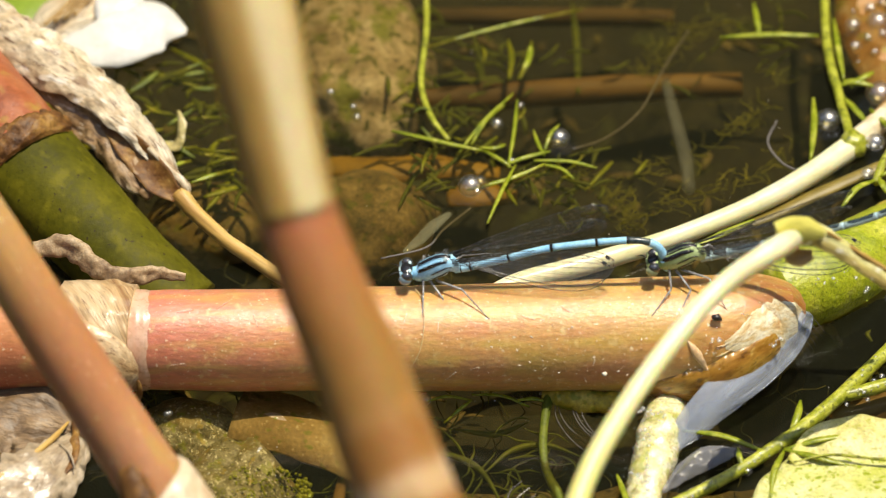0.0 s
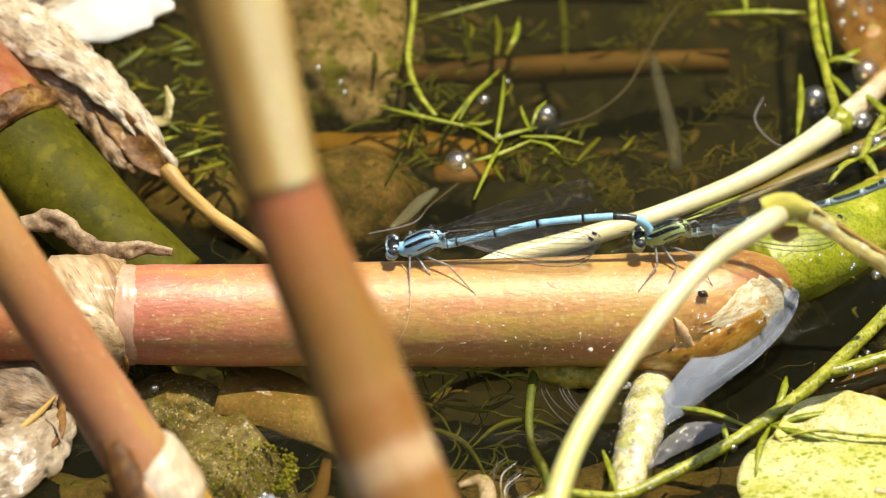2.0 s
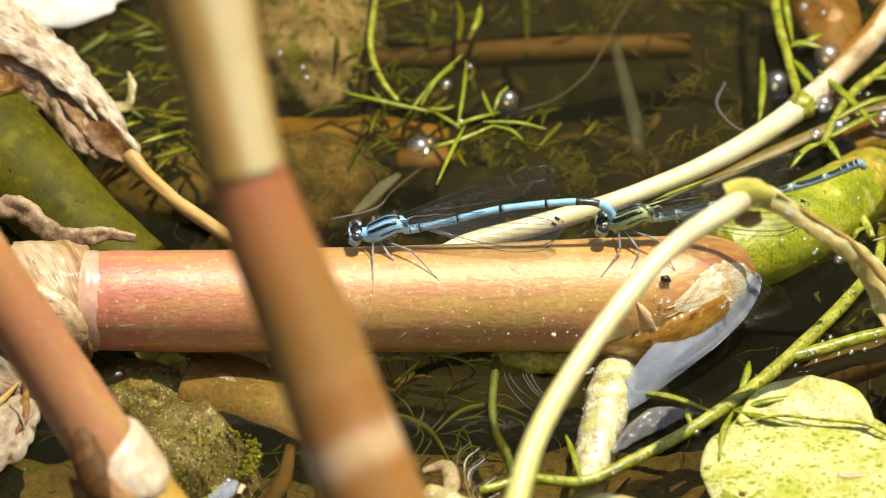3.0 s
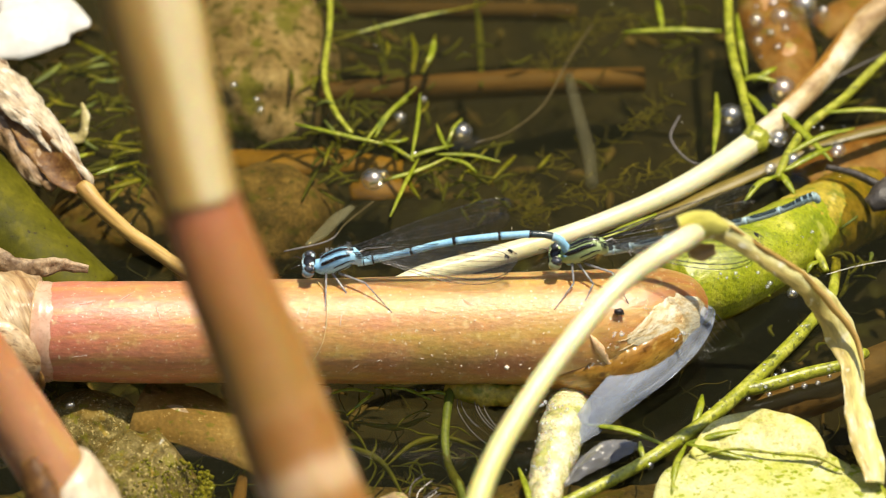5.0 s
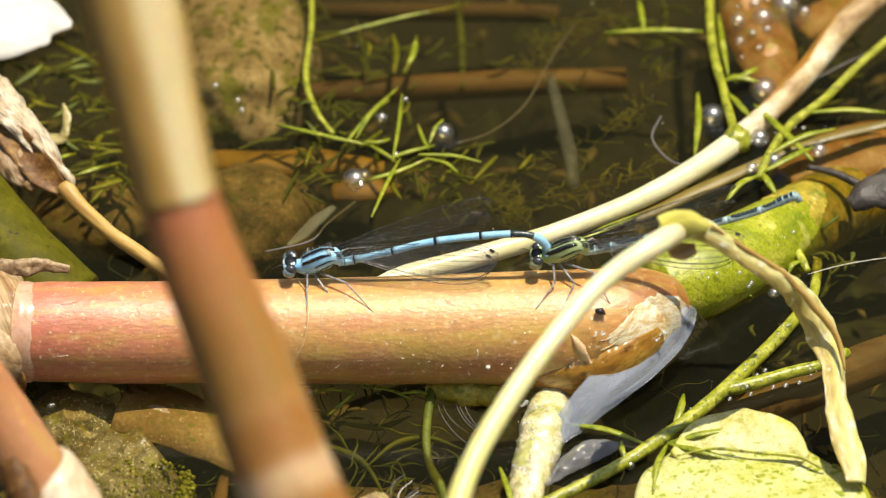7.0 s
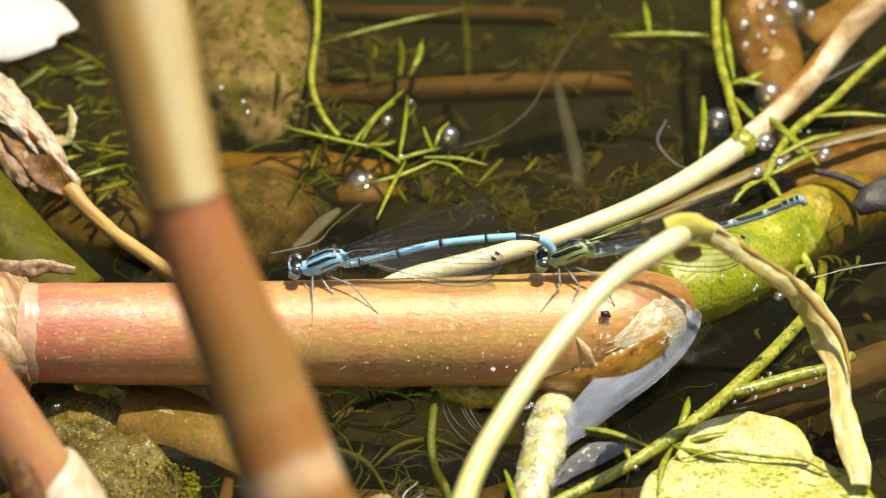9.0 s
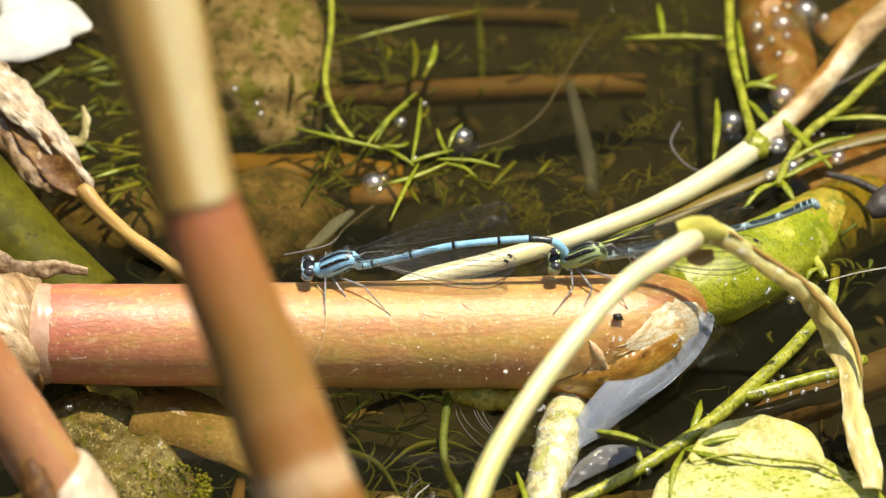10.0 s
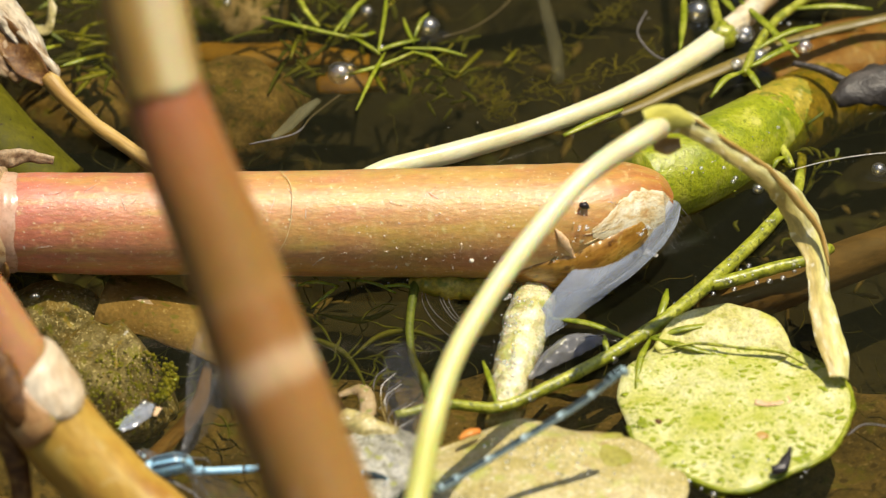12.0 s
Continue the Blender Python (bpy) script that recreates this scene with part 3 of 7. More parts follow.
    def blade(self, pts, widths, n=24, m=6, thick=0.25, cup=0.0, ripple=0.0, ripple_size=4.0, turn=0.0, up=(0, 0, 1), seed=0.0, ragged=0.0):
        """A strip with thickness along a line; cup bends it across, turn rolls it (degrees, value or list)."""
        sp = spline(pts, n)
        top, bot, nrm = [], [], Vector(up)
        for i, p in enumerate(sp):
            t = (sp[min(i + 1, n - 1)] - sp[max(i - 1, 0)]).normalized()
            nrm = (nrm - t * nrm.dot(t)).normalized()
            a = radians(lerp_list(turn, i / (n - 1)))
            side0 = t.cross(nrm)
            nn = nrm * math.cos(a) + side0 * math.sin(a)
            side = t.cross(nn)
            w = lerp_list(widths, i / (n - 1)) / 2
            ra, rb = [], []
            for j in range(m + 1):
                s = 2 * j / m - 1
                q = p + side * w * s * (1 + ragged * noise.noise(p / 1.7 + Vector((s * 9, seed, 3))))
                h = cup * w * (1 - s * s) + ripple * noise.noise(q / ripple_size + Vector((seed, 1.3 * seed, 0)))
                q = q + nn * h
                th = thick * (0.35 + 0.65 * (1 - abs(s) ** 3)) / 2
                ra.append(q + nn * th)
                rb.append(q - nn * th)
            top.append(ra)
            bot.append(rb)
        grid = [a + list(reversed(b)) for a, b in zip(top, bot)]
        cols = len(grid[0])
        dist = [0.0]
        for p, q in zip(sp[:-1], sp[1:]):
            dist.append(dist[-1] + (q - p).length)
        wide = sum(widths) / len(widths) if isinstance(widths, (list, tuple)) else widths
        b0 = self.quad_grid(grid, True, (lambda j: j / m * wide * MM, lambda i: dist[i] * MM))
        self.cap([b0 + j for j in range(cols)], True)
        self.cap([b0 + (n - 1) * cols + j for j in range(cols)])
        return self

    def blob(self, centre, size, sub=4, rough=0.15, rough_size=4.0, seed=0.0, turn=0.0, flat_bottom=None):
        bm = bmesh.new()
        bmesh.ops.create_icosphere(bm, subdivisions=sub, radius=1.0)
        base = len(self.v)
        rot = Matrix.Rotation(radians(turn), 3, "Z")
        c = Vector(centre)
        for v in bm.verts:
            d = v.co.copy()
            q = Vector((d.x * size[0], d.y * size[1], d.z * size[2]))
            k = 1 + rough * (noise.noise(q / rough_size + Vector((seed, seed, seed))) + 0.5 * noise.noise(q / rough_size * 2.7 + Vector((seed + 5, 0, 0))))
            self.v.append(c + rot @ (q * k))
        for f in bm.faces:
            self.f.append(tuple(base + v.index for v in f.verts))
            self.uv.append(((0, 0),) * 3)
        bm.free()
        return self

    def disc(self, centre, outline, rings=10, seg=56, thick=0.4, wave=0.0, wave_size=6.0, seed=0.0, dome=0.0, frame_m=None):
        """A leaf-like sheet: outline(angle) gives the radius; wavy, with thickness."""
        fm = frame_m or Matrix.Identity(3)
        c = Vector(centre)
        layers = []
        for sgn in (1, -1):
            grid = []
            for i in range(rings + 1):
                u = 0.02 + 0.98 * i / rings
                row = []
                for j in range(seg):
                    a = 2 * math.pi * j / seg
                    r = outline(a) * u
                    q = Vector((r * math.cos(a), r * math.sin(a), 0))
                    z = wave * noise.noise(q / wave_size + Vector((seed, 0, seed))) * (0.3 + u) + dome * (1 - u * u)
                    z += sgn * thick / 2 * (1 - 0.7 * u ** 4)
                    row.append(c + fm @ (q + Vector((0, 0, z))))
                grid.append(row)
            layers.append(grid)
        b0 = self.quad_grid(layers[0], True)
        b1 = self.quad_grid([list(r) for r in layers[1]], True)
        self.cap([b0 + j for j in range(seg)])
        self.cap([b1 + j for j in range(seg)], True)
        e0, e1 = b0 + rings * seg, b1 + rings * seg
        for j in range(seg):
            k = (j + 1) % seg
            self.f.append((e0 + j, e1 + j, e1 + k, e0 + k))
            self.uv.append(((0, 0),) * 4)
        return self

    def mesh(self, name, mat, smooth=True):
        me = bpy.data.meshes.new(name)
        me.from_pydata([tuple(v * MM) for v in self.v], [], self.f)
        uv = me.uv_layers.new(name="UVMap")
        flat = [c for face in self.uv for pair in face for c in pair]
        uv.data.foreach_set("uv", flat)
        me.materials.append(mat)
        me.polygons.foreach_set("use_smooth", [smooth] * len(me.polygons))
        bm = bmesh.new()
        bm.from_mesh(me)
        bmesh.ops.recalc_face_normals(bm, faces=bm.faces)
        bm.to_mesh(me)
        bm.free()
        me.update()
        return me


def thing(name, base, label, category, group="", kind=""):
    """An Empty at the thing's base (mm), which its parts hang under."""
    e = new(name)
    e.empty_display_size = 0.005
    e.matrix_basis = Matrix.Translation(Vector(base) * MM)
    return tagged(e, label, category, group, kind)


def part(name, build, mat, parent, label="", smooth=True):
    """One mesh under a thing or a part. Static things are modelled in world millimetres."""
    ob = new(name, build.mesh(name, mat, smooth))
    ob.parent = parent
    top = parent
    m = Matrix.Identity(4)
    while top:
        m = top.matrix_basis @ top.matrix_parent_inverse @ m if top.parent is None else m
        top = top.parent
    ob.matrix_parent_inverse = m.inverted() if parent.parent is None else Matrix.Identity(4)
    if label:
        ob["label"] = label
    return ob


def single(name, build, mat, label, category, group="", kind="", smooth=True):
    return tagged(new(name, build.mesh(name, mat, smooth)), label, category, group, kind)


# ---- setting: pond bed and water ----
def spread(fine, step, far):
    a = list(np.arange(0, fine, step))
    d = step
    while a[-1] < far:
        d *= 1.35
        a.append(a[-1] + d)
    return [-v for v in reversed(a[1:])] + a


def bed_height(x, y):
    r = math.hypot(x, y)
    h = -16 + 3.0 * noise.noise(Vector((x / 17, y / 17, 0))) + 1.2 * noise.noise(Vector((x / 5, y / 5, 4)))
    if r > 900:
        k = min(1.0, (r - 900) / 1200)
        h += 110 * k * k * (3 - 2 * k) + 14 * noise.noise(Vector((x / 300, y / 300, 9))) * k
    # unseen bank added round the near side to cut low sky light
    if r > 1150 and y < 800:
        k = min(1.0, (r - 1150) / 1500)
        h += 1600 * k * k * (3 - 2 * k)
    # unseen high bank added behind to darken what the water mirrors
    if y > 800:
        k = min(1.0, (y - 800) / 1500)
        h += 2600 * k * k * (3 - 2 * k) + 120 * noise.noise(Vector((x / 420, y / 420, 5))) * k
    return h


xs = spread(120, 2.5, 260000)
b = Build()
b.quad_grid([[P(x, y, bed_height(x, y)) for x in xs] for y in xs])
tagged(single("ground", b, SILT, "dark brown silty pond bed with unseen banks added around it", "pond bed"), kind="structure")

def shoal_height(x, y):
    edge = min(1.0, max(0.0, (-22 + 5 * noise.noise(Vector((x / 12, 3, 1))) - y) / 10)) * min(1.0, max(0.0, (130 + y) / 20)) * min(1.0, max(0.0, (110 - abs(x)) / 20))
    return -19 + edge * (10 + 1.6 * noise.noise(Vector((x / 9, y / 9, 7))) + 0.8 * noise.noise(Vector((x / 2.5, y / 2.5, 1))))


SHOAL = surface("shoal_silt", [(0.055, 0.042, 0.012), (0.13, 0.095, 0.032), (0.22, 0.16, 0.065)], 6, grain=0.55, grain_size=0.7, rough=0.9, bump=0.8, bump_size=1.0,
                spots=[((0.10, 0.11, 0.012), 3.0, 0.56, 0.68, 0.7), ((0.22, 0.17, 0.09), 0.6, 0.62, 0.70, 0.8), ((0.03, 0.022, 0.008), 1.4, 0.60, 0.68, 0.8)])
b = Build()
b.quad_grid([[P(x, y, shoal_height(x, y)) for x in np.arange(-112, 113, 1.6)] for y in np.arange(-132, -10, 1.6)])
tagged(single("ground_shoal", b, SHOAL, "brown silty shoal under shallow water", "pond bed"), kind="structure")

DIMPLES = []      # x, y, radius, height of the skin of water drawn up round things


def water_height(x, y):
    h = 0.10 * noise.noise(Vector((x / 13, y / 13, 2))) if abs(x) < 300 and abs(y) < 300 else 0.0
    for cx, cy, r, a in DIMPLES:
        d = math.hypot(x - cx, y - cy)
        if d < r * 4:
            h += a * math.exp(-max(0.0, d - r) / (0.35 * r))
    return h


# ---- the lying stem on which the insects sit ----
def lying_stem():
    t = thing("lying_plant_stem", (0, -21.5, -0.4), "thick fleshy pink and tan plant stem lying on the water", "plant stem")
    b = Build().tube([(-125, -20.5, 5.0), (-90, -21.0, 5.6), (-61.6, -21.7, 6.0), (-53.5, -21.8, 6.0), (-50.1, -21.7, 6.0)], [6.3, 6.2, 6.1, 6.0, 5.9], 60, 40, rough=0.03, rough_size=6)
    part("stem_left", b, LOG_PINK, t, "pink fleshy stem beyond the node")
    LOG_LINE = [(-49.7, -21.7, 6.0), (-45.5, -21.7, 6.0), (-35.8, -21.8, 6.0), (-25.9, -21.7, 6.0), (-15.0, -21.6, 6.0), (-1.6, -21.4, 6.0), (11.1, -21.2, 6.0), (17.8, -20.9, 6.0), (21.9, -19.8, 6.0), (25.3, -18.2, 6.0), (28.3, -17.4, 6.0), (30.0, -17.4, 6.0)]
    LOG_R = [5.75, 6.0, 6.05, 6.1, 6.25, 6.5, 6.9, 6.95, 6.4, 5.4, 3.7, 1.0]
    b = Build().tube(LOG_LINE, LOG_R, 150, 48, rough=0.012, rough_size=5)
    part("stem_body", b, LOG, t, "tan and orange stem skin with fine pale speckles")
    # papery sheath at the left node
    b = Build().tube([(-58.6, -20.4, 6.0), (-55.6, -20.9, 6.0), (-52.2, -21.5, 6.0), (-49.8, -21.8, 6.0)], [6.2, 6.6, 7.0, 6.6], 60, 90, rough=0.035, rough_size=1.8, ribs=19, rib=0.012, twist=2.0)
    part("sheath", b, SHEATH, t, "brown papery sheath wrapping the node")
    b = Build().tube([(-50.3, -21.7, 6.0), (-49.3, -21.7, 6.0), (-48.3, -21.7, 6.0), (-47.4, -21.7, 6.0)], [5.95, 6.12, 6.04, 5.75], 16, 40, rough=0.03, rough_size=2)
    part("node_collar", b, surface("collar_skin", [(0.58, 0.31, 0.19), (0.68, 0.46, 0.32)], 3, grain=0.15, rough=0.3, bump=0.15, spec=0.7, coat=0.6), t, "pale smooth collar at the node")
    lip = Build().patch([(-62.0, -20.6, 6.0), (-57.0, -21.0, 6.0), (-52.5, -21.5, 6.0), (-48.7, -21.7, 6.0)], [6.4, 6.9, 7.0, 6.4],
                        [(0.10, 20, 150), (0.35, 24, 146), (0.60, 34, 140), (0.80, 46, 128), (0.93, 60, 114), (1.0, 78, 96)], 0.10, 50, 26, 0.05, seed=3.0, fat=0.9)
    part("sheath_lip", lip, SHEATH, t, "wrinkled brown lip of the sheath")
    rim = [Vector((x, -21.6, 6.0)) + Vector((0, -7.5 * math.sin(radians(g)), 7.5 * math.cos(radians(g)))) for x, g in [(-51.2, 132), (-50.0, 122), (-49.2, 112), (-48.9, 100), (-49.0, 88)]]
    part("lip_rim", Build().tube(rim, [0.15, 0.45, 0.5, 0.4, 0.15], 30, 10, rough=0.3, rough_size=1.0), DRY_DARK, t, "dark lower rim of the lip")
    # end of the stem, worn brown and frayed
    def strip(top, low):
        return [((s[0] + q[0]) / 2, s[1], q[1]) for s, q in zip(top, low)]

    low_edge = strip([(0.535, 108), (0.569, 94), (0.617, 84), (0.654, 72), (0.708, 64), (0.767, 60)], [(0.542, 138), (0.577, 130), (0.625, 106), (0.669, 94), (0.733, 84), (0.817, 82)])
    low_edge = [(u, s, max(q, 160)) for u, s, q in low_edge]
    part("brown_underside", Build().patch(LOG_LINE, LOG_R, low_edge, 0.05, 80, 20, 0.05, seed=2.0, fat=1.5), BROWN_END, t, "wet streaky brown underside of the rotting end")
    fray = strip([(0.658, 58), (0.690, 48), (0.738, 34), (0.787, 28), (0.867, 28), (0.969, 28)], [(0.662, 66), (0.696, 74), (0.735, 82), (0.773, 92), (0.871, 106), (0.987, 124)])
    part("frayed_skin", Build().patch(LOG_LINE, LOG_R, fray, 0.05, 90, 26, 0.14, seed=7.0), FRINGE, t, "white frayed skin at the broken end")
    fibres = Build()
    for k in range(46):
        e = fray[random.randrange(6)]
        u0 = e[0] + random.uniform(-0.02, 0.02)
        g = random.uniform(e[1] - 2, e[2] + 2)
        l = random.uniform(0.012, 0.04)
        w = random.uniform(0.3, 1.0)
        turn = random.uniform(2, 9)
        fibres.patch(LOG_LINE, LOG_R, [(u0, g + turn, g + turn + 0.3), (u0 + l / 2, g + turn / 2, g + turn / 2 + w), (u0 + l, g, g + 0.3)], 0.12, 5, 2, 0.0)
    part("fibre_fringe", fibres, FRINGE, t, "loose pale fibres of torn skin")
    q0, q1, q2 = (0.560, 108), (0.581, 96), (0.600, 84)
    part("skin_crack", Build().patch(LOG_LINE, LOG_R, [(q0[0], q0[1], q0[1] + 0.6), (q1[0], q1[1], q1[1] + 3), (q2[0], q2[1], q2[1] + 0.6)], 0.14, 14, 3, 0.2), DARK_LEAF, t, "thin dark crack in the skin")
    q0, q1, q2 = (0.600, 56), (0.617, 68), (0.642, 96)
    tan = [(q0[0], q0[1] - 2, q0[1] + 1), ((q0[0] + q1[0]) / 2, q0[1] + 1, q1[1] + 2), (q1[0] + 0.004, q1[1] - 3, q1[1] + 12), ((q1[0] + q2[0]) / 2, q1[1] + 12, q1[1] + 24), (q2[0], q2[1] - 2, q2[1])]
    part("tan_flake", Build().patch(LOG_LINE, LOG_R, tan, 0.25, 24, 6, 0.12), FLAKE, t, "thin tan flake of skin at the stem end")
    # roots under the end
    b = Build().tube([(13.9, -26.0, -0.6), (13.4, -29.0, 0.2), (12.7, -32.4, 0.5), (11.9, -36.2, 0.2), (11.1, -40.0, -0.4), (10.3, -43.8, -1.3), (9.6, -47.4, -3.0)], [2.3, 2.6, 2.75, 2.7, 2.5, 2.3, 2.0], 70, 34, rough=0.16, rough_size=1.6)
    part("root", b, ROOT, t, "stubby pale root with greenish specks")
    b = Build().tube([(-1.2, -25.8, 0.5), (3.1, -27.0, 0.9), (8.6, -27.2, 0.8)], [0.7, 1.5, 1.2], 40, 24, rough=0.25, rough_size=0.9)
    part("root_stub", b, AMBER_ALGAE, t, "mossy tan stub under the stem")
    # thin pale arcs spreading from below the stub
    for k in range(6):
        p = Vector((-0.6, -26.7, 0.5)).lerp(Vector((7.8, -27.3, 0.5)), random.random())
        w = random.uniform(0.6, 1.5)
        part("pale_arc", Build().tube([p, p + Vector((0.2, -2.2 * w, -0.2)), p + Vector((1.6 * w, -5.0 * w, -0.4)), p + Vector((4.2 * w, -7.6 * w, -0.7))], [0.045, 0.045, 0.04, 0.02], 16, 5), GHOST, t)
    return t


lying_stem()

# sky reflected in the water's raised edge, modelled as pale strips
def gleam_strip():
    t = thing("pale_gleam_strip", (23.2, -23.2, 0.0), "sky reflection beside the stem end, built as a bluish grey film", "plant sheath")
    b = Build().blade([(14.2, -35.6, 0.9), (15.8, -33.2, 2.0), (19.8, -29.6, 4.0), (23.9, -26.3, 5.1), (27.3, -22.8, 5.8), (29.4, -19.8, 6.1), (30.5, -17.8, 6.1)], [1.0, 3.6, 4.9, 4.8, 4.2, 3.0, 1.2], 60, 18, 0.2, 0.22, 0.05, 9, up=(0.15, -0.72, 0.68))
    part("gleam_sheet", b, SKY_GLEAM, t)
    # brightest part of the reflection, given as a whiter strip
    b = Build().blade([(20.4, -27.6, 5.2), (24.2, -25.0, 6.2), (27.4, -21.6, 6.9), (29.6, -18.6, 7.0)], [0.4, 1.6, 2.2, 1.0], 40, 10, 0.12, 0.3, 0.08, 4, up=(0.15, -0.72, 0.68))
    part("pale_band", b, clear("pale_gleam_band", (0.90, 0.92, 0.94), 1.9, 0.28, 0.1, 2.0, 0.30, (0.80, 0.83, 0.88), True, graze=0.4), t, "whiter highlight band of the reflection, along the stem")
    b = Build().blade([(18.0, -32.4, 2.6), (22.3, -29.8, 3.6), (26.6, -25.9, 4.4), (30.0, -20.6, 5.2)], [0.3, 0.7, 0.7, 0.3], 40, 6, 0.12, 0.2, 0.15, 3, up=(0.15, -0.72, 0.68), ragged=0.3)
    part("gleam_edge", b, GLEAM, t, "paler ragged edge of the reflection shape")
    for k in range(7):
        p = Vector((28.9, -22.3, 5.2)).lerp(Vector((31.0, -18.2, 5.6)), k / 6)
        part("bristle", Build().tube([p, p + Vector((0.5, -0.5, -0.3)), p + Vector((1.2, -1.6, -0.6))], [0.05, 0.04, 0.02], 8, 5), SEED, t)
    return t


gleam_strip()


def algae_stem():
    t = thing("algae_covered_stem", (36.0, 2.0, -4.0), "green algae-covered stem sinking under the water", "plant stem")
    b = Build().tube([(26.1, -11.3, 3.0), (30.9, -8.3, 2.4), (35.8, -3.5, 1.0), (40.4, 2.2, -1.0), (43.4, 6.6, -3.0)], [4.7, 5.2, 5.2, 5.0, 4.6], 70, 56, rough=0.022, rough_size=0.8)
    part("upper_length", b, ALGAE_STEM, t, "wet green length above the water")
    b = Build().tube([(40.9, 3.0, -1.3), (45.0, 9.6, -4.4), (50.4, 17.0, -7.6), (59.8, 28.0, -12.0)], [4.9, 4.9, 4.7, 4.2], 50, 44, rough=0.05, rough_size=1.4)
    part("sunken_length", b, AMBER_ALGAE, t, "yellow-brown length under water")
    for k in range(26):
        u = random.random()
        p = Vector((33.0, -6.0, 2.0)).lerp(Vector((42.1, 3.8, -1.0)), u)
        d = Vector((random.uniform(0.2, 0.9), random.uniform(-1, -0.3), random.uniform(-0.9, -0.1))).normalized()
        q = p + d * 5.0
        part("algae_tuft", Build().tube([q - d * 0.4, q + d * 0.25 + Vector((0.3, 0, 0)), q + d * 0.3 + Vector((0.9, 0.2, -0.2))], [0.28, 0.22, 0.05], 5, 6), ALGAE_STEM, t)
    return t


algae_stem()


# ---- near upright stems ----
def near_stem():
    t = thing("upright_reed_stem", (18.1, -168.9, -0.7), "tan and red jointed reed stem standing before the log", "plant stem")
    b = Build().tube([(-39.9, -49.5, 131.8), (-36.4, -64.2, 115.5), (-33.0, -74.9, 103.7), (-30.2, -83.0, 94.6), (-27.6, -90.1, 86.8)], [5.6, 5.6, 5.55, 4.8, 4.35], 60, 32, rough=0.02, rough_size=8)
    part("upper_internode", b, REED_UPPER, t, "tan upper length of the reed, its highlight painted cream")
    b = Build().tube([(-27.7, -89.8, 87.0), (-24.4, -95.7, 80.5), (-21.0, -101.0, 74.6), (-15.5, -110.9, 63.6), (-3.9, -130.0, 42.4), (18.1, -168.9, -0.7)], [4.3, 4.7, 5.0, 5.5, 5.6, 5.6], 90, 32, rough=0.02, rough_size=8)
    part("lower_internode", b, REED_LOWER, t, "red to brown lower length of the reed with a pale ring")
    b = Build().tube([(-27.8, -89.5, 87.4), (-27.5, -90.2, 86.6)], [4.36, 4.40], 6, 32, rough=0.03, rough_size=3)
    part("node_ring", b, REED_LOWER, t, "faint pinkish ring at the joint")
    return t


near_stem()


